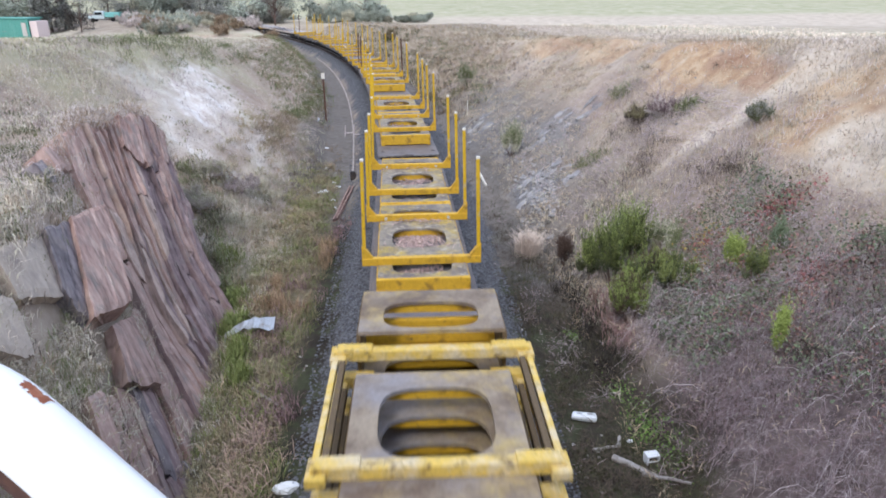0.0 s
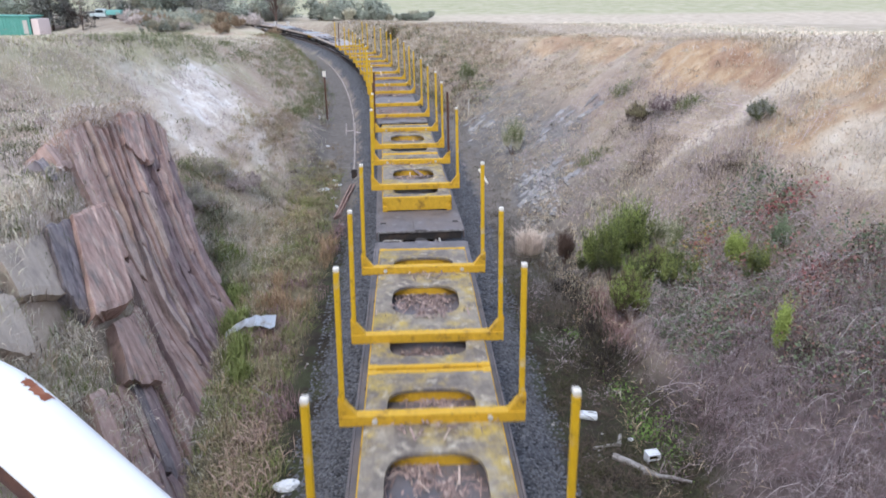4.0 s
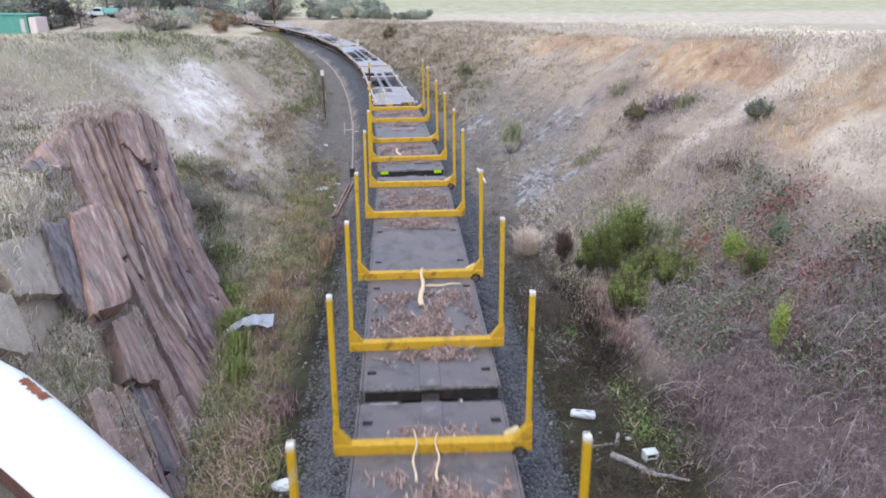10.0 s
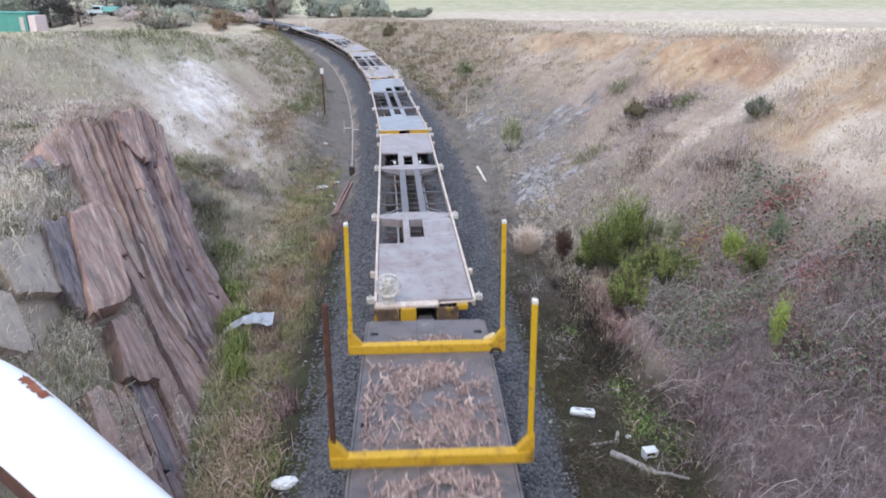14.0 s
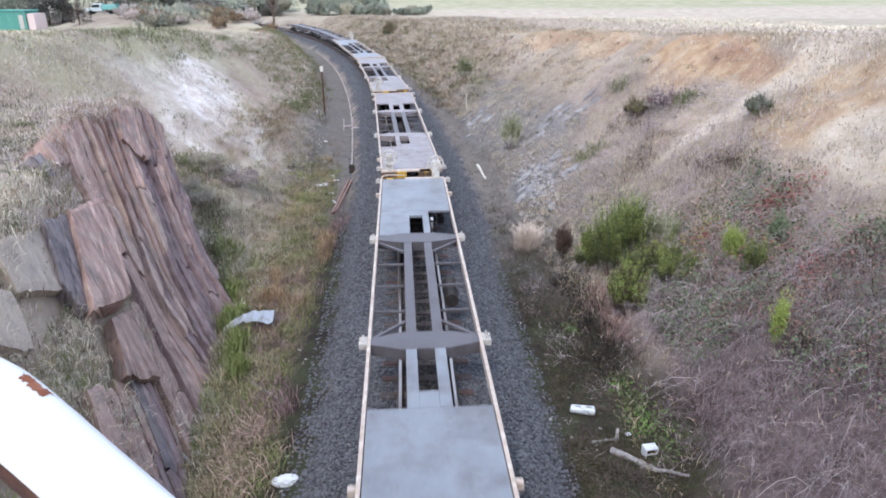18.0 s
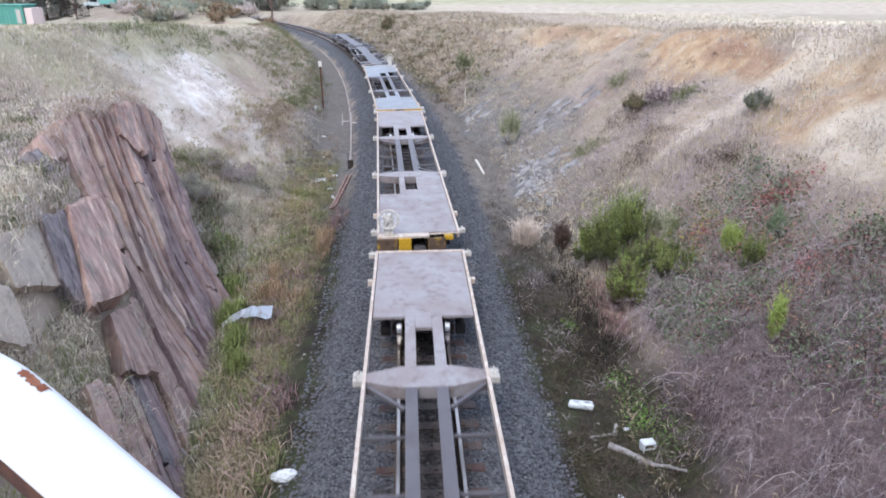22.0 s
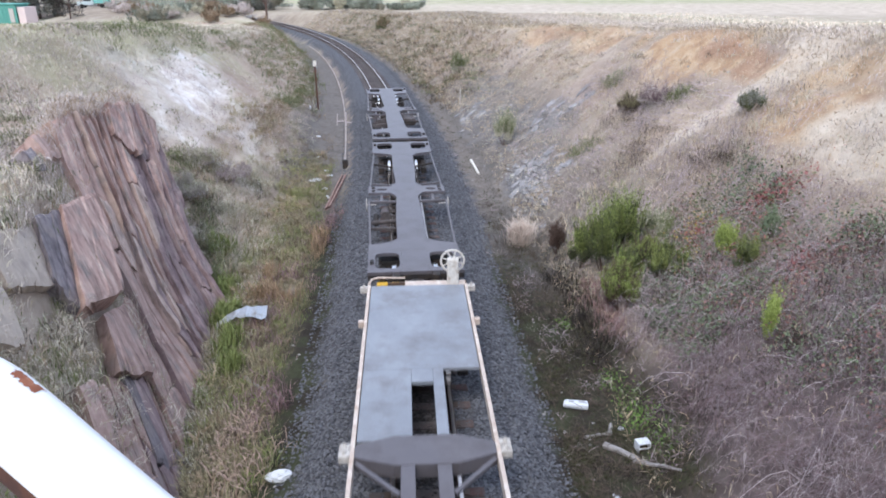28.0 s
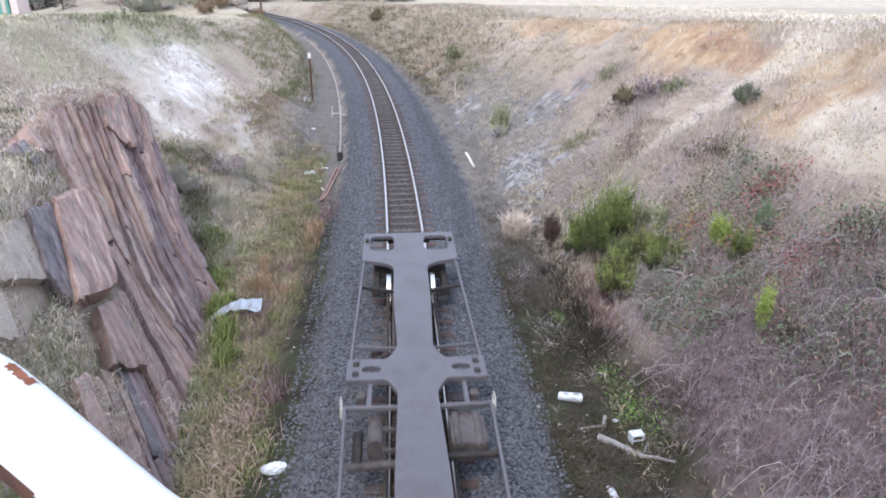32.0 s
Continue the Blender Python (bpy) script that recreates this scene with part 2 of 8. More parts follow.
# ---------- the ground ----------
def wave(x, y, scale, seed):
    """Smooth uneven noise in -1..1 on arrays, from turned sines."""
    r = np.random.RandomState(seed)
    out = np.zeros_like(x)
    for k in range(9):
        a, f, p = r.uniform(0, 6.28), (0.6 + 0.35 * k) / scale, r.uniform(0, 6.28)
        out += np.sin((x * math.cos(a) + y * math.sin(a)) * f * 2.2 + p + 1.3 * np.sin((x * math.sin(a) - y * math.cos(a)) * f * 1.3 + p * 2)) / (1 + 0.5 * k)
    return out / 3.2


def natural(x, y):
    z = np.interp(y, [-400, -60, 0, 25, 50, 75, 105, 140, 400, 3000], [9, 8.2, 7.3, 6.1, 4.3, 2.4, 0.5, 0.1, -0.2, 10])
    return z + 0.25 * wave(x, y, 9, 1) * np.clip((y - 5) / 20, 0, 1)


def ease(v, a, b):
    """Rises smoothly from 0 at a to 1 at b."""
    t = np.clip((v - a) / (b - a), 0, 1)
    return t * t * (3 - 2 * t)


def land(x, y, s, d):
    """The land before the cutting was dug: a swell beyond the bank on the right, a scrubby rise inside the far curve."""
    swell = 1.2 * ease(y, 56, 80) * ease(-y, -150, -112) * ease(d, 2.5, 8) * ease(-d, -48, -24)
    rise = 1.35 * ease(s, 98, 112) * ease(-s, -185, -160) * ease(-d, 2.6, 5.0) * ease(d, -31, -24)
    return natural(x, y) + swell + rise


ROCK_END, ROCK_SLOPE = 16.8, 2.1


def height(x, y, fine=True):
    """The ground's height: natural fall of the land with the railway cutting in it."""
    x, y = np.asarray(x, float), np.asarray(y, float)
    s, d = to_line(x, y)
    s, d = s.reshape(x.shape), d.reshape(x.shape)
    nat = land(x, y, s, d)
    right = 4.2 + 0.45 * wave(x, y, 5, 2)
    left = 4.05 + 0.25 * wave(x, y, 4, 3) + 1.6 * np.clip((s - 8) / 8, 0, 1) * np.clip((34 - s) / 10, 0, 1)
    soft_up = np.where(d > 0, (d - right) * 0.74, (-d - left) * 0.80)
    rock_up = np.maximum((-d - left - 0.22) * ROCK_SLOPE, 0)
    rock_up = np.minimum(rock_up, np.maximum(soft_up, 5.0))
    # the outcrop: steep, its far end slanting with the beds
    rocky = (d < 0) * np.clip((ROCK_END + 1.15 * rock_up - s) / 0.5, 0, 1) * np.clip((s - 3) / 4, 0, 1)
    up = np.maximum(soft_up * (1 - rocky) + rock_up * rocky, 0)
    bed = -0.72 + 0.06 * wave(x, y, 1.5, 4)
    cut = bed + up + (0.28 * wave(x, y, 3.2, 5) + (0.15 * wave(x, y, 1.1, 6) + 0.085 * wave(x, y, 0.55, 14)) * fine) * np.clip(up, 0, 1) * (1 - 0.7 * rocky)
    k = np.clip(0.5 + (nat - cut) / 1.6, 0, 1)
    z = nat * (1 - k) + cut * k - 0.8 * k * (1 - k) * 0.5
    # ballast shoulder
    ballast = np.clip((2.55 - np.abs(d)) / 0.75, 0, 1) * 0.545 - 0.72
    z = np.where(np.abs(d) < 2.6, np.maximum(np.minimum(z, -0.66), ballast), z)
    return z


def axis(parts):
    return np.concatenate([np.arange(a, b, c) for a, b, c in parts])


gx = axis([(-2600, -400, 220), (-400, -120, 28), (-120, -40, 4), (-40, -16, 0.8), (-16, 22, 0.22), (22, 40, 0.8), (40, 120, 5), (120, 400, 35), (400, 2601, 220)])
gy = axis([(-420, -60, 24), (-60, 4, 2.0), (4, 40, 0.22), (40, 70, 0.4), (70, 130, 0.8), (130, 260, 5), (260, 600, 30), (600, 3001, 200)])
GX, GY = np.meshgrid(gx, gy)
GZ = height(GX, GY)
ny, nx = GX.shape
idx = np.arange(nx * ny).reshape(ny, nx)
quads = np.stack([idx[:-1, :-1], idx[:-1, 1:], idx[1:, 1:], idx[1:, :-1]], -1).reshape(-1, 4)


def blob(x, y, cx, cy, rx, ry, turn, seed, ragged=0.35):
    """1 inside a ragged oval of ground, 0 outside."""
    c, s_ = math.cos(radians(turn)), math.sin(radians(turn))
    u, v = ((x - cx) * c + (y - cy) * s_) / rx, (-(x - cx) * s_ + (y - cy) * c) / ry
    r = np.sqrt(u * u + v * v) + ragged * wave(x, y, 1.6, seed) + 0.15 * wave(x, y, 0.5, seed + 1)
    return np.clip((1.15 - r) / 0.4, 0, 1)


GS, GD = to_line(GX, GY)
GS, GD = GS.reshape(GX.shape), GD.reshape(GX.shape)
crest = np.clip((GZ - land(GX, GY, GS, GD) + 0.55) / 0.5, 0, 1)
zones = {
    "bed": np.clip((2.5 + 0.55 * (GD > 0) * np.clip((GS - 19) / 6, 0, 1) - np.abs(GD) + 0.24 * wave(GX, GY, 0.7, 9) + 0.12 * wave(GX, GY, 0.3, 10)) / 0.25, 0, 1),
    "clay": np.maximum.reduce([0.5 * blob(GX, GY, -11.2, 31.0, 2.6, 5.4, 6, 25, 0.5), 0.95 * blob(GX, GY, -11.6, 32.2, 1.5, 4.2, 10, 20, 0.55), 0.75 * blob(GX, GY, -9.9, 27.0, 2.2, 0.7, -12, 21, 0.6), 0.6 * blob(GX, GY, -8.6, 30.5, 0.35, 2.0, 10, 27, 0.5)]),
    "pale": np.maximum.reduce([0.85 * blob(GX, GY, 9.6, 22.5, 3.2, 0.8, -14, 30, 0.6), 0.8 * blob(GX, GY, 12.6, 23.6, 2.2, 1.2, 40, 33, 0.5), 0.8 * blob(GX, GY, 9.9, 16.6, 0.8, 2.2, 0, 31, 0.5), 0.75 * blob(GX, GY, -9.3, 26.6, 2.0, 0.55, -16, 37, 0.6), 0.6 * blob(GX, GY, -8.2, 28.3, 0.5, 1.6, 8, 38, 0.6)]),
    "ochre": np.maximum.reduce([0.95 * blob(GX, GY, 10.1, 29.0, 1.0, 6.5, 6, 22, 0.75), 0.7 * blob(GX, GY, 8.4, 41.0, 1.1, 6.0, 12, 26, 0.7), 0.7 * blob(GX, GY, 6.2, 48.5, 0.9, 5.0, 14, 29, 0.7), 0.75 * blob(GX, GY, 9.3, 29.8, 0.9, 2.6, 8, 34, 0.6), 0.7 * blob(GX, GY, 9.8, 18.4, 1.0, 1.2, 0, 35, 0.6), 0.6 * blob(GX, GY, 11.6, 19.6, 0.8, 1.6, 0, 36, 0.5), 0.8 * blob(GX, GY, 11.5, 20.2, 0.9, 1.4, 0, 23, 0.6), 0.8 * blob(GX, GY, 9.9, 19.2, 0.8, 1.8, 20, 28, 0.6), 0.6 * blob(GX, GY, 10.3, 24.4, 0.7, 1.6, 0, 24, 0.6)]),
    "slate": np.maximum.reduce([0.55 * blob(GX, GY, 3.0, 36.5, 1.5, 6.0, 14, 40, 0.6), 0.85 * blob(GX, GY, 3.3, 28.8, 0.9, 1.8, 10, 41), 0.6 * blob(GX, GY, 5.2, 33.3, 0.8, 2.6, 10, 42, 0.6), 0.4 * blob(GX, GY, 2.2, 47.0, 1.0, 5.0, 14, 43, 0.6)]),
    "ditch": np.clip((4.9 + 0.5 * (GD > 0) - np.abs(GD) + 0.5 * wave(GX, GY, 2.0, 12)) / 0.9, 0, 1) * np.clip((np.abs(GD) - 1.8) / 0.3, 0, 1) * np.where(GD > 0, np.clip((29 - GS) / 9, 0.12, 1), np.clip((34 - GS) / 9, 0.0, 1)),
    "oil": 0.8 * ease(-np.abs(GD) + 0.12 * wave(GX, GY, 0.6, 13), -0.85, -0.5),
    "field": crest * (1 - 0.8 * ease(GD, 4, 12) * ease(-GY, -142, -124)),
    "turf": ease(-GD, 2.9, 3.6) * ease(GD + 0.6 * wave(GX, GY, 1.5, 54) + 0.14 * np.clip(17 - GS, -12, 0), -6.6, -5.4) * ease(GS, 9, 13) * ease(-GS + 2.5 * wave(GX, GY, 3, 56), -33, -23),
    "gravel": 0.85 * ease(-GS, -104, -92) * np.maximum(ease(GS + 2.5 * wave(GX, GY, 3, 56), 22, 33) * ease(-GD, 2.2, 2.7) * ease(GD + 0.5 * wave(GX, GY, 1.5, 58), -6.0, -4.6), 0.85 * ease(GS, 17, 22) * ease(GD, 2.5, 3.0) * ease(-GD + 0.5 * wave(GX, GY, 1.5, 59), -5.0, -4.0)),
    "rust": np.maximum.reduce([0.85 * blob(GX, GY, 10.5, 27.6, 0.55, 2.0, 8, 81, 0.6), 0.8 * blob(GX, GY, 10.4, 24.6, 0.5, 1.0, 0, 82, 0.6), 0.55 * blob(GX, GY, 7.2, 46.0, 0.7, 5.0, 14, 83, 0.7), 0.5 * blob(GX, GY, 10.9, 31.5, 0.4, 3.0, 6, 84, 0.7)]),
    "scrub": np.maximum(ease(GS, 104, 109) * ease(-GD, 3.0, 5.0) * ease(GD, -32, -26), 0.7 * ease(GS, 56, 76) * ease(GD, 3.0, 4.5) * ease(-GD, -22, -14)),
    "foot": 0.85 * ease(GS, 15, 20) * ease(-GS, -62, -46) * ease(GD, 3.4, 4.4) * ease(-GD + 1.1 * wave(GX, GY, 2.5, 55), -9.2, -6.4),
    "straw": np.maximum(0.25, ease(GY + 9 * wave(GX, GY, 22, 52), 122, 138) * ease(-GY, -188, -166)) * ease(GY, 40, 70) * np.clip((GX + 14) / 22, 0, 1) * crest,
    "green": np.maximum.reduce([0.65 * blob(GX, GY, -18, 33, 7, 12, 0, 60), ease(GY + 9 * wave(GX, GY, 30, 51), 164, 190) * 0.85, 0.4 * ease(GY, 60, 85) * ease(-GY, -132, -116) * (0.5 + 0.5 * wave(GX, GY, 7, 53))]),
    "bramble": np.clip((GS - 5) / 2, 0, 1) * np.clip((16.5 + 1.6 * wave(GX, GY, 2, 90) - GS) / 4, 0, 1) * np.clip((GD - 4.3) / 0.6, 0, 1) * np.clip((9.4 + 0.7 * wave(GX, GY, 2, 91) - GD) / 1.6, 0, 1),
    "rubble": np.maximum(blob(GX, GY, -55, 127, 18, 6, 8, 70), 0.6 * ease(GS + 2 * wave(GX, GY, 4, 71), 99, 101) * ease(-GS, -106, -103) * ease(-GD, 8, 12)),
}

def ground_material():
    m = bpy.data.materials.new("cutting soil, dry grass and ballast")
    m.use_nodes = True
    n, l = m.node_tree.nodes, m.node_tree.links
    b = n["Principled BSDF"]
    b.inputs["Roughness"].default_value = 0.95
    b.inputs["Specular IOR Level"].default_value = 0.15
    co = n.new("ShaderNodeTexCoord")

    def noise_of(scale, detail=6, w=0.0, rough=0.6):
        t = n.new("ShaderNodeTexNoise")
        t.noise_dimensions = "4D"
        t.inputs["W"].default_value = w
        t.inputs["Scale"].default_value = scale
        t.inputs["Detail"].default_value = detail
        t.inputs["Roughness"].default_value = rough
        l.new(co.outputs["Object"], t.inputs["Vector"])
        return t.outputs[0]

    def ramp(src, *stops):
        r = n.new("ShaderNodeValToRGB")
        while len(r.color_ramp.elements) < len(stops):
            r.color_ramp.elements.new(0.5)
        for el, (p, c) in zip(r.color_ramp.elements, stops):
            el.position, el.color = p, (*c, 1)
        l.new(src, r.inputs[0])
        return r.outputs[0]

    def mix(f, c1, c2):
        x = n.new("ShaderNodeMixRGB")
        l.new(f, x.inputs[0])
        l.new(c1, x.inputs[1])
        l.new(c2, x.inputs[2])
        return x.outputs[0]

    def zone(name):
        a = n.new("ShaderNodeAttribute")
        a.attribute_name = name
        return a.outputs["Fac"]

    slope = ramp(noise_of(0.55), (0.3, (0.33, 0.255, 0.20)), (0.44, (0.49, 0.385, 0.30)), (0.56, (0.58, 0.475, 0.37)), (0.68, (0.32, 0.31, 0.19)))
    fine = ramp(noise_of(6, 10, 0.0, 0.75), (0.3, (0.17, 0.142, 0.13)), (0.52, (0.36, 0.31, 0.275)), (0.72, (0.56, 0.51, 0.46)))
    x = n.new("ShaderNodeMixRGB")
    x.inputs[0].default_value = 0.5
    l.new(slope, x.inputs[1])
    l.new(fine, x.inputs[2])
    col = x.outputs[0]
    patch = ramp(noise_of(0.28, 6, 15.0, 0.65), (0.42, (0.0, 0.0, 0.0)), (0.62, (0.75, 0.75, 0.75)))
    brown = ramp(noise_of(4.0, 9, 16.0, 0.7), (0.3, (0.17, 0.128, 0.105)), (0.5, (0.315, 0.245, 0.205)), (0.7, (0.46, 0.385, 0.335)))
    col = mix(patch, col, brown)
    field = ramp(noise_of(0.35, 8, 2.0, 0.7), (0.30, (0.29, 0.275, 0.18)), (0.47, (0.48, 0.435, 0.33)), (0.58, (0.62, 0.55, 0.455)), (0.74, (0.70, 0.63, 0.545)))
    col = mix(zone("field"), col, field)
    straw = ramp(noise_of(0.5, 8, 6.0, 0.7), (0.32, (0.36, 0.295, 0.225)), (0.5, (0.53, 0.455, 0.37)), (0.68, (0.67, 0.60, 0.515)))
    col = mix(zone("straw"), col, straw)
    green = ramp(noise_of(0.3, 8, 8.0, 0.7), (0.35, (0.26, 0.285, 0.15)), (0.5, (0.40, 0.395, 0.255)), (0.65, (0.54, 0.50, 0.39)))
    col = mix(zone("green"), col, green)
    rubble = ramp(noise_of(1.2, 8, 9.0), (0.35, (0.38, 0.2, 0.16)), (0.5, (0.52, 0.34, 0.29)), (0.65, (0.6, 0.5, 0.46)))
    col = mix(zone("rubble"), col, rubble)
    bramble = ramp(noise_of(2.2, 9, 13.0, 0.7), (0.3, (0.065, 0.05, 0.05)), (0.5, (0.155, 0.122, 0.12)), (0.7, (0.26, 0.215, 0.208)))
    col = mix(zone("bramble"), col, bramble)
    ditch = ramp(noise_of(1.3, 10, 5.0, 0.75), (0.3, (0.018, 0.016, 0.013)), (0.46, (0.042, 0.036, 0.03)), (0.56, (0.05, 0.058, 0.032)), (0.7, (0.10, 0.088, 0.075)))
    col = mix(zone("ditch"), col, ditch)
    turf = ramp(noise_of(1.8, 9, 17.0, 0.7), (0.3, (0.085, 0.075, 0.055)), (0.47, (0.16, 0.14, 0.10)), (0.58, (0.235, 0.20, 0.15)), (0.7, (0.36, 0.31, 0.25)))
    col = mix(zone("turf"), col, turf)
    scrub = ramp(noise_of(0.7, 9, 18.0, 0.7), (0.3, (0.21, 0.175, 0.14)), (0.5, (0.36, 0.30, 0.24)), (0.7, (0.48, 0.43, 0.34)))
    col = mix(zone("scrub"), col, scrub)
    foot = ramp(noise_of(2.2, 9, 19.0, 0.75), (0.3, (0.10, 0.085, 0.075)), (0.46, (0.19, 0.163, 0.142)), (0.58, (0.265, 0.235, 0.205)), (0.72, (0.38, 0.35, 0.315)))
    col = mix(zone("foot"), col, foot)
    gravel = ramp(noise_of(3.0, 9, 20.0, 0.75), (0.3, (0.055, 0.053, 0.054)), (0.48, (0.115, 0.111, 0.11)), (0.6, (0.165, 0.158, 0.155)), (0.74, (0.30, 0.285, 0.275)))
    col = mix(zone("gravel"), col, gravel)
    ochre = ramp(noise_of(0.9, 9, 1.0, 0.7), (0.3, (0.27, 0.15, 0.095)), (0.48, (0.50, 0.345, 0.215)), (0.7, (0.68, 0.57, 0.43)))
    col = mix(zone("ochre"), col, ochre)
    rust = ramp(noise_of(1.6, 9, 21.0, 0.7), (0.3, (0.20, 0.11, 0.075)), (0.5, (0.36, 0.225, 0.155)), (0.7, (0.50, 0.36, 0.26)))
    col = mix(zone("rust"), col, rust)
    pale = ramp(noise_of(1.7, 9, 4.0, 0.7), (0.3, (0.38, 0.31, 0.25)), (0.5, (0.60, 0.52, 0.425)), (0.7, (0.74, 0.67, 0.58)))
    col = mix(zone("pale"), col, pale)
    slate = ramp(noise_of(2.6, 9, 11.0, 0.75), (0.3, (0.07, 0.07, 0.076)), (0.5, (0.18, 0.18, 0.19)), (0.7, (0.33, 0.33, 0.335)))
    col = mix(zone("slate"), col, slate)
    clay = ramp(noise_of(1.5, 10, 3.0, 0.75), (0.32, (0.38, 0.315, 0.27)), (0.46, (0.62, 0.56, 0.515)), (0.62, (0.82, 0.80, 0.785)))
    col = mix(zone("clay"), col, clay)
    v = n.new("ShaderNodeTexVoronoi")
    v.inputs["Scale"].default_value = 17
    l.new(co.outputs["Object"], v.inputs["Vector"])
    stone = ramp(v.outputs["Color"], (0.1, (0.04, 0.042, 0.048)), (0.5, (0.098, 0.101, 0.116)), (0.9, (0.19, 0.193, 0.207)))
    col = mix(zone("bed"), col, stone)
    oil = ramp(v.outputs["Color"], (0.1, (0.03, 0.026, 0.025)), (0.5, (0.066, 0.058, 0.055)), (0.9, (0.13, 0.115, 0.11)))
    col = mix(zone("oil"), col, oil)
    l.new(col, b.inputs["Base Color"])
    bp = n.new("ShaderNodeBump")
    bp.inputs["Strength"].default_value = 0.7
    bp.inputs["Distance"].default_value = 0.08
    l.new(noise_of(7, 8, 7.0, 0.7), bp.inputs["Height"])
    l.new(bp.outputs[0], b.inputs["Normal"])
    return m


GROUND = ground_material()
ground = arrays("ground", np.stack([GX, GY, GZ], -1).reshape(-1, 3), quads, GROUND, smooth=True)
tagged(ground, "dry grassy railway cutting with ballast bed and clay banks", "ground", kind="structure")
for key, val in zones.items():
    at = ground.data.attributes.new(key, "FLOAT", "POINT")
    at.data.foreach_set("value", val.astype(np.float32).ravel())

# ---------- the railway track ----------
track = tagged(new("railway_track"), "single narrow-gauge railway track on grey stone ballast, curving away", "railway track", kind="structure")
GAUGE = 1.067


def sweep(name, profile, s_values, side, mat, label=""):
    """A profile (across, up) swept along the track at the offset side."""
    verts, m = [], len(profile)
    for s in s_values:
        x, y, h = line(s)
        for a, z in profile:
            dd = side + a
            verts.append((x + dd * math.cos(h), y + dd * math.sin(h), z))
    faces = [(i * m + j, i * m + (j + 1) % m, (i + 1) * m + (j + 1) % m, (i + 1) * m + j) for i in range(len(s_values) - 1) for j in range(m)]
    return arrays(name, verts, faces, mat, track, label=label)


WEB = [(-0.062, -0.14), (0.062, -0.14), (0.062, -0.128), (0.010, -0.112), (0.010, -0.04), (0.032, -0.03), (0.032, -0.006), (-0.032, -0.006), (-0.032, -0.03), (-0.010, -0.04), (-0.010, -0.112), (-0.062, -0.128)]
HEAD = [(-0.033, -0.03), (0.033, -0.03), (0.033, -0.006), (0.026, 0.0), (-0.026, 0.0), (-0.033, -0.006)]
ss = np.arange(-250, 250.1, 1.0)
for side in (-1, 1):
    off = side * (GAUGE / 2 + 0.033)
    sweep("rail", WEB, ss, off, RAIL_RUST)
    sweep("rail_head", HEAD, ss, off, RAIL_TOP, "polished steel running surface")

bm = bm_new()
box(bm, -0.98, 0.98, -0.115, 0.115, -0.27, -0.145, 0.012)
sleeper_mesh = mesh_of(bm, "sleeper", SLEEPER)
bm = bm_new()
for side in (-1, 1):
    for k in (-1, 1):
        box(bm, side * 0.567 + k * 0.11 - 0.045, side * 0.567 + k * 0.11 + 0.045, -0.07, 0.07, -0.146, -0.118, 0.006)
plate_mesh = mesh_of(bm, "rail_clip", RAIL_RUST)
bm = bm_new()
box(bm, -0.14, 0.14, -0.085, 0.085, -0.146, -0.132, 0.004)
end_plate_mesh = mesh_of(bm, "end_plate", PLATE_RUST)
rs = random.Random(3)
s = 5.0
while s < 138:
    x, y, h = line(s)
    ob = new("sleeper", sleeper_mesh)
    ob.parent = track
    ob.matrix_basis = pose(x, y, rs.uniform(-0.008, 0.006), 0, 0, math.degrees(h) + rs.uniform(-1.2, 1.2))
    if s < 45:
        cl = new("rail_clip", plate_mesh)
        cl.parent = track
        cl.matrix_basis = pose(x, y, 0, 0, 0, math.degrees(h))
        for side in (-1, 1):
            if rs.random() < 0.55:
                ep = new("end_plate", end_plate_mesh)
                ep.parent = track
                ep.matrix_basis = pose(x, y, 0.002, 0, 0, math.degrees(h)) @ pose(side * rs.uniform(0.80, 0.83), 0, 0)
    s += 0.64


def stones(name, count, place, size, mat, parent, seed, label):
    """Many small angular stones joined in one mesh of stuff."""
    r = np.random.RandomState(seed)
    base = np.array([(1, 0, 0), (-1, 0, 0), (0, 1, 0), (0, -1, 0), (0, 0, 1), (0, 0, -1)], float)
    tri = np.array([(0, 2, 4), (2, 1, 4), (1, 3, 4), (3, 0, 4), (2, 0, 5), (1, 2, 5), (3, 1, 5), (0, 3, 5)])
    p = place(count, r)
    n = len(p)
    q = base[None] * r.uniform(0.6, 1.3, (n, 6, 1)) * r.uniform(size[0], size[1], (n, 1, 1)) * np.array([1, 1, 0.7])
    a = r.uniform(0, 6.28, n)
    c, s_ = np.cos(a)[:, None], np.sin(a)[:, None]
    q = np.stack([q[..., 0] * c - q[..., 1] * s_, q[..., 0] * s_ + q[..., 1] * c, q[..., 2] + 0.3 * q[..., 0] * r.uniform(-1, 1, (n, 1))], -1) + p[:, None]
    faces = (tri[None] + (np.arange(n) * 6)[:, None, None]).reshape(-1, 3)
    return tagged(arrays(name, q.reshape(-1, 3), faces, mat, parent), label, kind="stuff")


def ballast_place(n, r, oiled=False):
    s_ = 6 + 44 * r.beta(1, 1.9, n)
    d = r.uniform(-0.6, 0.6, n) if oiled else r.uniform(0.6, 2.75, n) * r.choice([-1, 1], n)
    x, y = beside(s_, d)
    z = height(x, y) + r.uniform(-0.01, 0.03, n)
    return np.stack([x, y, z], -1)


ballast = stones("ballast", 23500, ballast_place, (0.022, 0.05), STONE, None, 5, "loose blue-grey crushed stone along the track")
tagged(ballast, category="ballast")
ballast = stones("ballast", 6500, lambda n, r: ballast_place(n, r, True), (0.022, 0.05), STONE_OILED, None, 6, "oil-darkened crushed stone between the rails")
tagged(ballast, category="ballast")


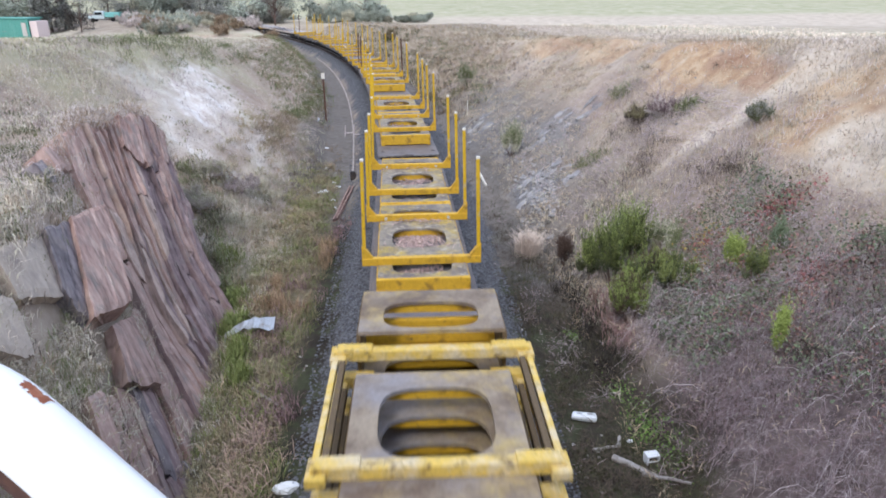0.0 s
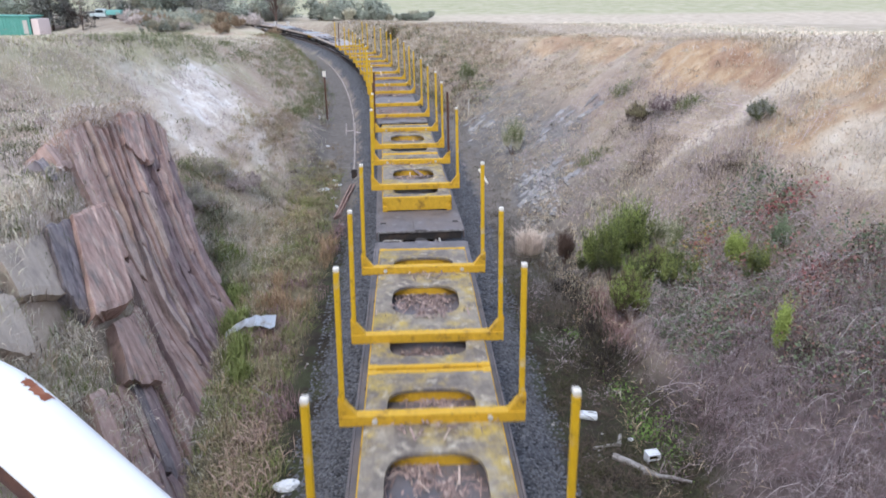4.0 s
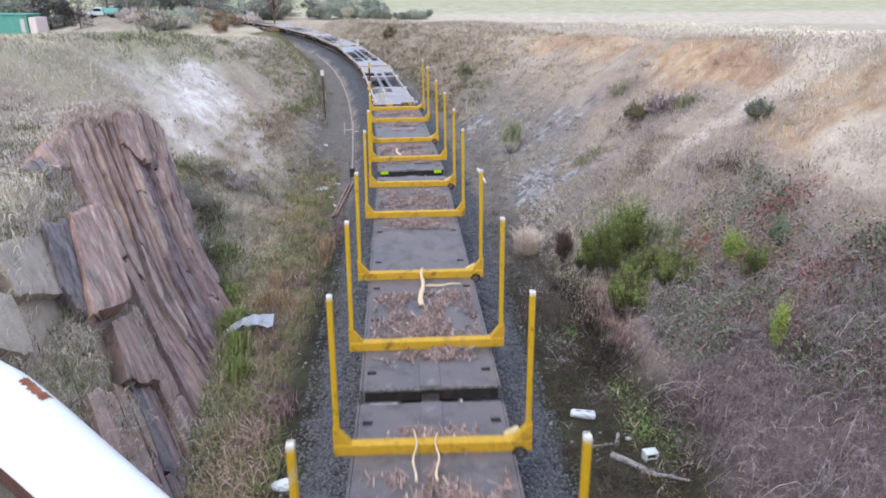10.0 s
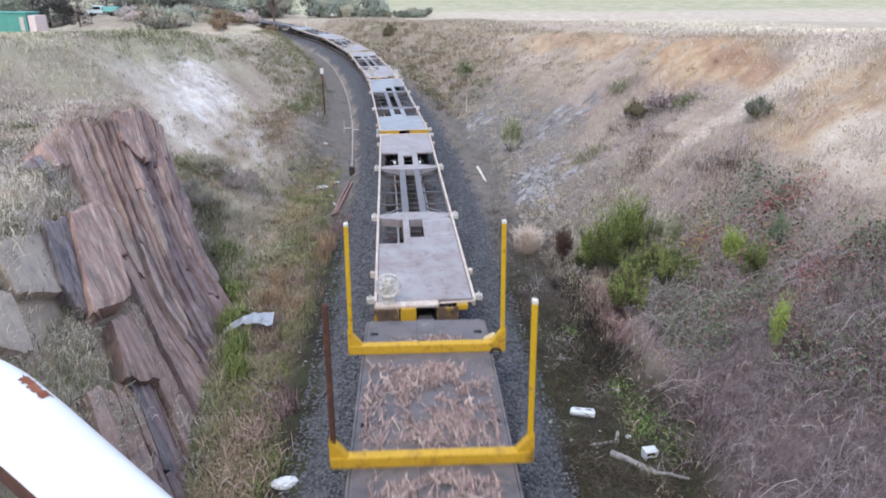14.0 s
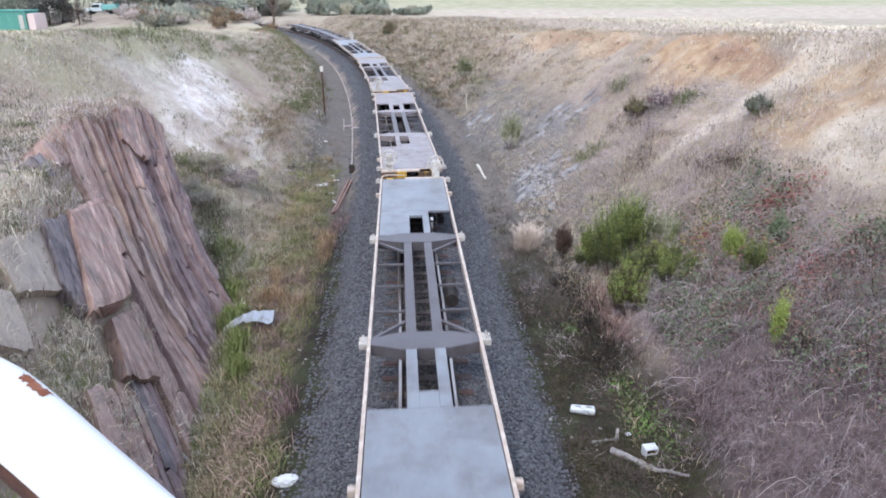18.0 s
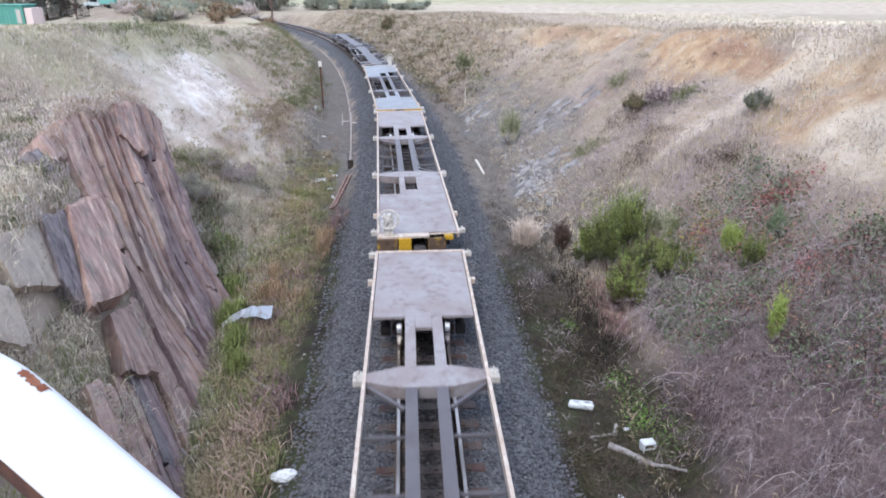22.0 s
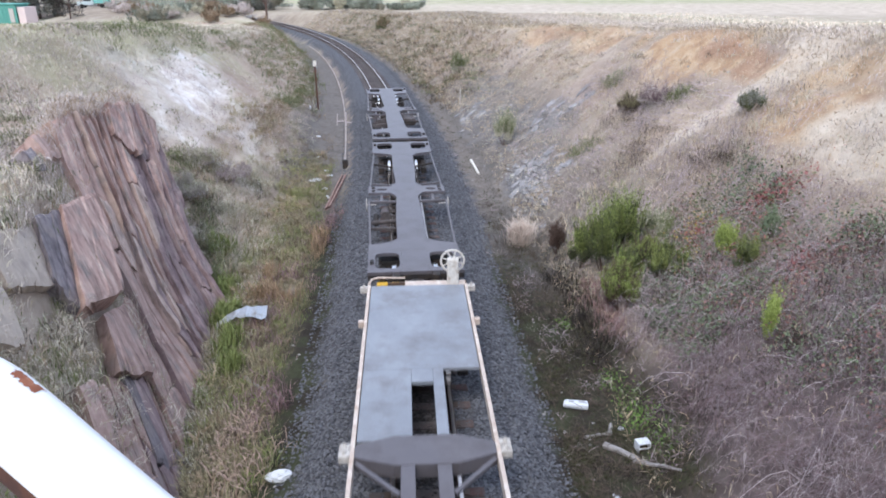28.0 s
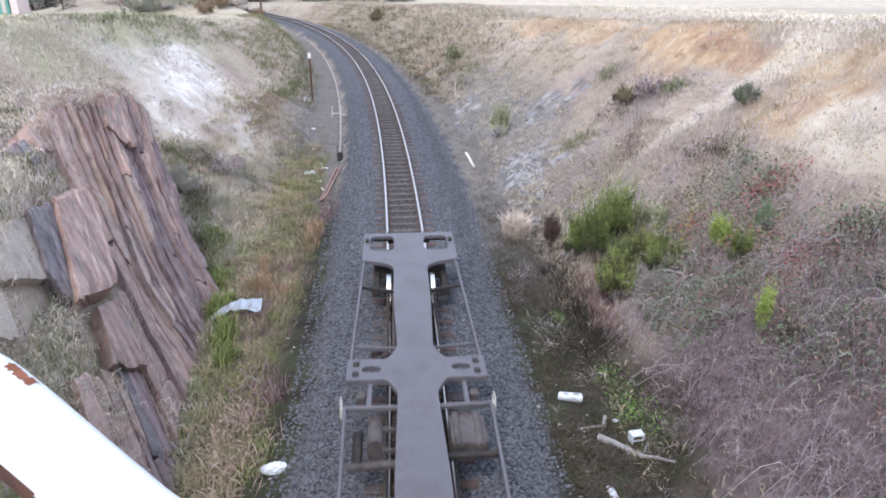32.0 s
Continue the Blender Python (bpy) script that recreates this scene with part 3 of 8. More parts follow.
# ---------- wagons ----------
# metres of train that have passed, second by second
PASSED = [0.0, 6.72, 13.43, 20.15, 26.94, 33.7, 40.44, 47.22, 54.11, 61.15, 68.17, 75.08, 82.07, 89.16, 96.2, 103.17, 110.07,
          116.9, 123.72, 130.52, 137.33, 144.26, 151.22, 158.16, 165.05, 171.86, 178.66, 185.43, 192.17, 198.93, 205.66, 212.27, 218.97]
CARS = []


def car(name, a, b, label, turned=False):
    """A wagon that reaches from a to b metres along the train; its own y runs from its near end to its far end (or back, where turned)."""
    ob = tagged(new(name), label, "rail wagon", "wagons of the freight train")
    CARS.append((ob, (a + b) / 2, b - a, turned))
    return ob


def place(ob, u, length, turned, t):
    s = u - np.interp(t, np.arange(33), PASSED)
    x1, y1, _ = line(s - length * 0.34)
    x2, y2, _ = line(s + length * 0.34)
    rz = math.degrees(math.atan2(-(x2 - x1), y2 - y1)) + (180 if turned else 0)
    return pose((x1 + x2) / 2, (y1 + y2) / 2, 0, 0, 0, rz)


bm = bm_new()
for sx in (-1, 1):
    rod(bm, (sx * 0.49, 0, 0), (sx * 0.60, 0, 0), 0.40, 24)
    rod(bm, (sx * 0.46, 0, 0), (sx * 0.49, 0, 0), 0.43, 24)
    rod(bm, (sx * 0.60, 0, 0), (sx * 0.70, 0, 0), 0.10, 12)
rod(bm, (-0.46, 0, 0), (0.46, 0, 0), 0.07, 12)
wheels_mesh = mesh_of(bm, "wheelset", STEEL_DARK)
bm = bm_new()
rod(bm, (0.492, 0, 0), (0.598, 0, 0), 0.404, 28)
tread_mesh = mesh_of(bm, "wheel_tread", TREAD)
WHEELS = []


def bogie(wagon, y):
    bm = bm_new()
    for sx in (-1, 1):
        beam(bm, (sx * 0.86, -0.95, 0.42), (sx * 0.86, -0.45, 0.52), 0.16, 0.2, 0.02)
        beam(bm, (sx * 0.86, 0.95, 0.42), (sx * 0.86, 0.45, 0.52), 0.16, 0.2, 0.02)
        box(bm, sx * 0.86 - 0.09, sx * 0.86 + 0.09, -0.5, 0.5, 0.34, 0.62, 0.03)
        for k in (-1, 1):
            box(bm, sx * 0.86 - 0.11, sx * 0.86 + 0.11, k * 0.8 - 0.16, k * 0.8 + 0.16, 0.28, 0.52, 0.02)
            rod(bm, (sx * 0.86, k * 0.2, 0.2), (sx * 0.86, k * 0.2, 0.6), 0.075, 10)
    box(bm, -0.9, 0.9, -0.2, 0.2, 0.42, 0.7, 0.03)
    b = part("bogie", bm, STEEL_DARK, wagon, at=pose(0, y, 0))
    for k in (-1, 1):
        w = new("wheelset", wheels_mesh)
        w.parent = wagon
        w.matrix_basis = pose(0, y + k * 0.8, 0.404)
        for dx in (0.0, -1.09):
            tr = new("wheel_tread", tread_mesh)
            tr.parent = w
            tr.matrix_basis = pose(dx, 0, 0)
            tagged(tr, "bright worn steel tread")
        WHEELS.append((w, y + k * 0.8))
    return b


def coupler(wagon, y, k):
    bm = bm_new()
    box(bm, -0.09, 0.09, min(y, y + k * 0.38), max(y, y + k * 0.38), 0.62, 0.8, 0.02)
    box(bm, -0.17, 0.17, min(y + k * 0.2, y + k * 0.5), max(y + k * 0.2, y + k * 0.5), 0.56, 0.86, 0.04)
    part("coupler", bm, STEEL_DARK, wagon)
    bm = bm_new()
    pts = [(0.35, y, 0.62), (0.4, y + k * 0.15, 0.4), (0.36, y + k * 0.3, 0.35), (0.3, y + k * 0.42, 0.5)]
    for p, q in zip(pts, pts[1:]):
        rod(bm, p, q, 0.025, 8)
    part("brake_hose", bm, STEEL_DARK, wagon)


def litter(wagon, spots, z, seed, count=260):
    """Bark shreds lying on a deck, in one mesh."""
    r = np.random.RandomState(seed)
    v, f = [], []
    for cx, cy, sx, sy in spots:
        n = int(count * 4.2 * sx * sy)
        px, py = cx + r.normal(0, 0.55, n).clip(-1.05, 1.05) * sx, cy + r.uniform(-1, 1, n) * sy
        keep = wave(px, py, 0.45, seed + 301) + 0.5 * wave(px, py, 0.2, seed + 302) + r.normal(0, 0.18, n) > -0.08
        px, py = px[keep], py[keep]
        n = len(px)
        ln, wd = 0.015 + 0.20 * r.uniform(0, 1, n) ** 3.2, r.uniform(0.003, 0.017, n)
        a = np.where(r.uniform(0, 1, n) < 0.5, r.normal(1.57, 0.5, n), r.uniform(0, 6.28, n))
        c, s_ = np.cos(a), np.sin(a)
        lift = r.uniform(0.003, 0.03, n) + (0.07 * r.uniform(0, 1, n) * np.clip(wave(px, py, 0.5, seed + 300) + 0.4, 0, 1) * (sx > 0.85))
        tip = r.uniform(-0.03, 0.05, n).clip(0)
        for i in range(n):
            k = len(v)
            for a1, a2, dz in ((-1, -1, 0), (1, -1, tip[i]), (1, 1, tip[i]), (-1, 1, 0.006)):
                v.append((px[i] + a1 * ln[i] * c[i] - a2 * wd[i] * s_[i], py[i] + a1 * ln[i] * s_[i] + a2 * wd[i] * c[i], z + lift[i] + dz))
            v.append((px[i], py[i], z + lift[i] + 0.01))
            f += [(k, k + 1, k + 4), (k + 1, k + 2, k + 4), (k + 2, k + 3, k + 4), (k + 3, k, k + 4)]
    pale = [k for k in range(0, len(f), 4) if (k // 4) % 10 == 0]
    chips = [q for k in pale for q in f[k:k + 4]]
    gone = set(pale)
    bark = [q for k in range(0, len(f), 4) if k not in gone for q in f[k:k + 4]]
    for name, faces, mat, label in (("bark_litter", bark, BARK, "brown bark shreds strewn on the deck"), ("wood_litter", chips, WOOD_CHIP, "pale wood chips strewn on the deck")):
        if faces:
            used = sorted({i for q in faces for i in q})
            at = {i: n for n, i in enumerate(used)}
            arrays(name, [v[i] for i in used], [tuple(at[i] for i in q) for q in faces], mat, wagon, label=label, kind="stuff")


def slab(wagon, p, q, w, mat=WOOD_PALE):
    """A split length of wood, bent and tapering, in one piece."""
    bm = bm_new()
    p, q = Vector(p), Vector(q)
    side = Vector((0, 0, 1)).cross((q - p).normalized()).normalized()
    n, rows = 8, []
    for i in range(n + 1):
        f = i / n
        c = p.lerp(q, f) + side * 0.03 * math.sin(f * 9.5 + p.x * 7)
        half = w / 2 * (1 - 0.55 * f) * (1 + 0.15 * math.sin(f * 23))
        tall = 0.02 * (1 - 0.4 * f)
        rows.append([bm.verts.new(c + side * a * half + Vector((0, 0, b * tall))) for a, b in ((-1, -1), (1, -0.8), (0.7, 0.9), (-0.5, 1.0))])
    for a, b in zip(rows, rows[1:]):
        for k in range(4):
            bm.faces.new((a[k], a[(k + 1) % 4], b[(k + 1) % 4], b[k]))
    bm.faces.new(rows[0])
    bm.faces.new(rows[-1][::-1])
    bmesh.ops.recalc_face_normals(bm, faces=bm.faces)
    part("wood_slab", bm, mat, wagon, "reddish-brown slab of bark" if mat is BARK else "pale split wood lying on the deck")


def flat_frame(wagon, length, width, mat, locks):
    """Deck, side sills, centre sill, ends and running gear of a flat wagon."""
    h = length / 2
    bm = bm_new()
    box(bm, -width / 2, width / 2, -h, h, 0.93, 1.0, 0.012)
    part("deck", bm, mat, wagon)
    bm = bm_new()
    box(bm, -0.19, 0.19, -h + 0.05, h - 0.05, 0.62, 0.926)
    part("centre_sill", bm, STEEL_DARK, wagon)
    for sx in (-1, 1):
        bm = bm_new()
        box(bm, sx * (width / 2 + 0.03) - 0.025, sx * (width / 2 + 0.03) + 0.025, -h, h, 0.72, 0.985, 0.01)
        part("side_sill", bm, mat, wagon)
    for k in (-1, 1):
        bm = bm_new()
        box(bm, -width / 2 + 0.04, width / 2 - 0.04, min(k * (h - 0.10), k * (h - 0.03)), max(k * (h - 0.10), k * (h - 0.03)), 0.70, 0.926, 0.01)
        part("end_beam", bm, STEEL_DARK, wagon)
        bm = bm_new()
        rows = []
        for i in range(19):
            x0, z0 = (width - 0.02) * (i / 18 - 0.5), 0.938 + 0.022 * (i * 53 % 7) / 6
            rows.append([bm.verts.new((x0, k * yy, zz)) for yy, zz in ((h + 0.001, z0), (h + 0.012, z0), (h + 0.012, 0.997), (h + 0.001, 0.997))])
        for r0, r1 in zip(rows, rows[1:]):
            for i in range(4):
                bm.faces.new((r0[i], r1[i], r1[(i + 1) % 4], r0[(i + 1) % 4]))
        bm.faces.new(rows[0])
        bm.faces.new(rows[-1][::-1])
        bmesh.ops.recalc_face_normals(bm, faces=bm.faces)
        part("edge_strip", bm, WORN_EDGE, wagon, "deck edge worn to bare metal")
        bm = bm_new()
        box(bm, -0.19, 0.19, min(k * (h - 0.95), k * h), max(k * (h - 0.95), k * h), 1.003, 1.03, 0.008)
        part("draft_plate", bm, mat, wagon)
        bm = bm_new()
        ye = k * (h + 0.09)
        pts = [(-1.12, ye, 0.5), (-1.12, ye, 0.74), (-0.62, ye, 0.74), (-0.55, ye + k * 0.05, 0.66), (-0.12, ye + k * 0.05, 0.66)]
        for p0, p1 in zip(pts, pts[1:]):
            rod(bm, p0, p1, 0.02, 6)
        part("uncoupling_lever", bm, CASTING, wagon, "pale bent uncoupling lever")
        bm = bm_new()
        rod(bm, (0.55, ye, 0.78), (0.62, ye + k * 0.1, 0.6), 0.03, 8)
        rod(bm, (0.62, ye + k * 0.1, 0.6), (0.8, ye + k * 0.12, 0.5), 0.03, 8)
        rod(bm, (0.8, ye + k * 0.12, 0.5), (0.92, ye + k * 0.05, 0.68), 0.03, 8)
        part("brake_pipe", bm, CASTING, wagon, "pale brake pipe with angle cock")
        coupler(wagon, k * (h + 0.05), k)
        bogie(wagon, k * (h - 2.1))
    for y in locks:
        for sx in (-1, 1):
            bm = bm_new()
            box(bm, sx * (width / 2 - 0.16) - 0.085, sx * (width / 2 - 0.16) + 0.085, y - 0.06, y + 0.06, 0.995, 1.004, 0.003)
            part("twist_lock", bm, LOCK, wagon, "black container lock pocket")


def stanchions(parent, y, z, width=2.98, tall=2.72, bolts=False, rusted=(), lean=0.045):
    """A U-shaped bolster with two posts."""
    h = width / 2
    bm = bm_new()
    box(bm, -h, h, y - 0.09, y + 0.09, z, z + 0.19, 0.015)
    for x in (-0.75, 0.0, 0.75):
        box(bm, x - 0.012, x + 0.012, y - 0.096, y + 0.096, z + 0.004, z + 0.196)
    for sx in (-1, 1):
        # gusset
        vs = [bm.verts.new((sx * a, y + b, c)) for b in (-0.07, 0.07) for a, c in ((h - 0.3, z + 0.17), (h, z + 0.17), (h, z + 0.5), (h - 0.11, z + 0.42))]
        for q in ((0, 1, 2, 3), (4, 5, 6, 7), (0, 1, 5, 4), (1, 2, 6, 5), (2, 3, 7, 6), (3, 0, 4, 7)):
            bm.faces.new([vs[i] for i in q])
    bmesh.ops.recalc_face_normals(bm, faces=bm.faces)
    b = part("bolster", bm, YELLOW, parent)
    for sx in (-1, 1):
        old = sx in rusted
        bm = bm_new()
        beam(bm, (sx * (h - 0.055), y, z + 0.02), (sx * (h - 0.055 - lean), y, z + tall - 0.07), 0.086, 0.086, 0.015)
        p = part("post", bm, RUST_AND_SHADE if old else YELLOW_POST, b if parent.parent is None else parent, "rusted brown steel post" if old else "yellow steel post")
        bm = bm_new()
        box(bm, sx * (h - 0.055 - lean) - 0.045, sx * (h - 0.055 - lean) + 0.045, y - 0.045, y + 0.045, z + tall - 0.07, z + tall, 0.02)
        part("post_cap", bm, RUST_AND_SHADE if old else POST_TIP, b if parent.parent is None else parent, "rusted post cap" if old else "white post cap")
    if bolts:
        for sx in (-1, 1):
            bm = bm_new()
            rod(bm, (sx * 0.92, y - 0.13, z + 0.1), (sx * 0.92, y - 0.08, z + 0.1), 0.045, 12)
            part("bolt", bm, CASTING, b if parent.parent is None else parent, "white round bolt head")
    return b


def cradle(wagon, y0, z, folded=False, rusted=((), ()), raised=0.0):
    """A yellow 20-foot log cradle: a box frame whose top plate has three rounded openings, and two bolsters with posts."""
    W, L, T = 2.2, 6.06 if folded else 5.95, 0.46
    base = tagged(new("log_cradle"), "yellow steel log cradle with rounded openings")
    base.parent = wagon
    base.matrix_basis = pose(0, y0, z)
    last = (4.95, 6.4, 5.05, 5.95) if raised else (4.35, L, 4.72, 5.6)
    plates = ((0.0, 1.95, 0.42, 1.5), (1.95, 4.35, 2.4, 3.95), last) if folded else ((0.0, 1.7, 0.34, 1.3), (1.7, 4.1, 2.1, 3.6), (4.1, L, 4.45, 5.35))
    for a, b, h0, h1 in plates:
        up = raised if a > 4 else 0.0
        bm = bm_new()
        holed(bm, -W / 2, W / 2, a, b, T - 0.06 + up, T + up, -0.74, 0.74, h0, h1)
        bmesh.ops.recalc_face_normals(bm, faces=bm.faces)
        part("top_plate", bm, PLATE_GREY if folded else YELLOW_TOP, base)
        for sx in (-1, 1):
            bm = bm_new()
            box(bm, sx * W / 2 - 0.03, sx * W / 2 + 0.03, a, b, 0.0, T - 0.062 + up)
            part("side_plate", bm, INNER_DARK if folded else YELLOW, base)
        if a > 0:
            bm = bm_new()
            box(bm, -W / 2 + 0.05, W / 2 - 0.05, h1 + 0.02, h1 + 0.06, T - 0.2 + up if folded else 0.0, T - 0.062 + up)
            part("inner_web", bm, YELLOW, base)
        if not folded:
            bm = bm_new()
            box(bm, -W / 2 + 0.035, W / 2 - 0.035, a + 0.06, b - 0.06 if a == 0 else h1 + 0.018, T - 0.27, T - 0.25)
            part("floor_pan", bm, DECK_DARK, base, "dark dirty steel floor inside the opening")
    for y in (0.0, L):
        bm = bm_new()
        box(bm, -W / 2, W / 2, y - 0.05, y + 0.05, 0.02, T + 0.02, 0.04)
        for sx in (-1, 1):
            box(bm, sx * 1.04 - 0.08, sx * 1.04 + 0.08, y - 0.08, y + 0.08, 0.0, 0.17, 0.01)
            box(bm, sx * 1.04 - 0.08, sx * 1.04 + 0.08, y - 0.08, y + 0.08, T - 0.15, T + 0.01, 0.01)
        for x in (-0.55, 0.3):
            box(bm, x - 0.012, x + 0.012, y - 0.056, y + 0.056, 0.03, T + 0.02)
        part("end_beam", bm, YELLOW, base)
    if not folded:
        stanchions(base, 1.0, T - 0.02, rusted=rusted[0])
        stanchions(base, 4.43, T - 0.02, bolts=True, rusted=rusted[1])
    else:
        for y, k in ((2.13, 1), (4.78, -1)):
            bm = bm_new()
            box(bm, -1.45, 1.45, y - 0.09, y + 0.09, T, T + 0.17, 0.02)
            for sx in (-1, 1):
                box(bm, sx * 1.14 - 0.26, sx * 1.14 + 0.26, y - 0.1, y + 0.12, T + 0.1, T + 0.2, 0.02)
                box(bm, sx * 1.38 - 0.12, sx * 1.38 + 0.12, y - 0.2, y + 0.2, T - 0.02, T + 0.12, 0.03)
            part("bolster", bm, YELLOW_OLD, base)
            for sx in (-1, 1):
                for dx in (0.0, 0.11):
                    bm = bm_new()
                    beam(bm, (sx * (1.42 - dx), y + k * 0.1, T + 0.05), (sx * (1.42 - dx), y + k * 2.4, T + 0.02), 0.085, 0.085, 0.012)
                    part("post", bm, YELLOW_OLD if dx == 0 else INNER_DARK, base, "folded yellow steel post" if dx == 0 else "folded dark brown steel post")
    return base


def log_wagon(a, rusted=None, seed=0):
    w = car("log_cradle_wagon", a, a + 15.9, "grey flat wagon carrying two yellow log cradles with upright posts")
    flat_frame(w, 15.9, 2.56, DECK_DARK, (-7.17, -3.4, 0.2, 4.0, 7.17))
    rusted = rusted or (((), ()), ((), ()))
    for i, y in enumerate((2.0, 8.15)):
        cradle(w, y - 7.95, 1.0, rusted=rusted[i])
        litter(w, [(0, y - 7.95 + 3.2, 0.75, 0.75), (0, y - 7.95 + 0.9, 0.5, 0.5 if seed == 1 else 0.15), (0.2, y - 7.95 + 5.2, 0.6, 0.35)], 1.215, seed * 10 + i, 620 if seed != 3 else 40)
        litter(w, [(0, y - 7.95 + 2.2, 1.0, 0.3), (0, y - 7.95 + 4.2, 1.0, 0.25)], 1.47, seed * 10 + i + 5, 90)
    if seed == 3:
        slab(w, (0.35, y - 14.1 + 3.0, 1.33), (-0.1, y - 14.1 + 4.1, 1.5), 0.2, BARK)
        slab(w, (-0.1, y - 14.1 + 3.3, 1.24), (0.0, y - 14.1 + 4.3, 1.5), 0.05)
    return w


def bolster_wagon(a, seed, marks=False):
    w = car("log_bolster_wagon", a, a + 14.85, "dark grey flat wagon with yellow log bolsters and bark litter")
    flat_frame(w, 14.85, 2.52, DECK_DARK, (-6.85, -4.6, -2.9, -1.2, 1.2, 3.6, 6.85))
    ys = [y - 7.425 for y in (1.52, 5.12, 10.0, 13.5)]
    for y in ys:
        stanchions(w, y, 1.0, width=3.16, tall=2.78, lean=0.03, rusted=(-1,) if marks and y == ys[2] else ())
    # ring bolts on the second and fourth bolster
    for y in (ys[1], ys[3]):
        bm = bm_new()
        for i in range(10):
            a1, a2 = i * math.pi / 5, (i + 1) * math.pi / 5
            rod(bm, (1.38 + 0.1 * math.cos(a1), y - 0.13, 1.0 + 0.1 * math.sin(a1)), (1.38 + 0.1 * math.cos(a2), y - 0.13, 1.0 + 0.1 * math.sin(a2)), 0.025, 6)
        part("strap_ratchet", bm, STEEL_DARK, w, "dark strap ratchet ring")
        bm = bm_new()
        beam(bm, (1.18, y + 0.15, 1.1), (1.42, y + 0.17, 1.22), 0.16, 0.14, 0.02)
        part("tensioner_box", bm, YELLOW_OLD, w, "pale yellow strap tensioner box")
    litter(w, [(0, ys[0] + 1.4, 1.05, 1.25), (0, ys[0] - 0.35, 0.9, 0.25), (0, ys[2] + 1.5, 1.05, 1.45), (0, ys[2] - 0.8, 0.9, 0.45), (0, ys[3] + 0.3, 0.7, 0.3)], 1.005, seed, 760)
    rs_ = random.Random(seed)
    for i in range(16):
        y0, x0 = rs_.choice([ys[0] + 1.4, ys[2] + 1.5]) + rs_.uniform(-1.1, 1.1), rs_.uniform(-0.85, 0.85)
        a_, ln = rs_.uniform(0.6, 2.5), rs_.uniform(0.15, 0.5)
        slab(w, (x0, y0, 1.05), (x0 + ln * math.cos(a_), y0 + ln * math.sin(a_), rs_.uniform(1.04, 1.10)), rs_.uniform(0.02, 0.07), rs_.choice([BARK, BARK, BARK, WOOD_CHIP]))
    if marks:
        for sx in (-1, 1):
            bm = bm_new()
            box(bm, sx * 1.05 - 0.15, sx * 1.05 + 0.15, -7.455, -7.439, 0.85, 0.97, 0.006)
            part("reflector", bm, HI_VIS, w, "lime green reflector plate")
    return w


def handwheel(wagon, x, y, mat):
    bm = bm_new()
    n = 20
    for i in range(n):
        a1, a2 = 2 * math.pi * i / n, 2 * math.pi * (i + 1) / n
        rod(bm, (x + 0.28 * math.cos(a1), y, 1.55 + 0.28 * math.sin(a1)), (x + 0.28 * math.cos(a2), y, 1.55 + 0.28 * math.sin(a2)), 0.026, 6)
    for i in range(8):
        a1 = 2 * math.pi * i / 8 + 0.3
        rod(bm, (x, y, 1.55), (x + 0.28 * math.cos(a1), y, 1.55 + 0.28 * math.sin(a1)), 0.016, 6)
    rod(bm, (x, y - 0.03, 1.55), (x, y + 0.05, 1.55), 0.05, 10)
    part("handbrake_wheel", bm, WHITE_BRAKE, wagon, "pale round spoked handbrake wheel")
    bm = bm_new()
    box(bm, x - 0.14, x + 0.14, y + 0.04, y + 0.22, 1.0, 1.68, 0.05)
    part("brake_column", bm, mat, wagon, "upright handbrake column")


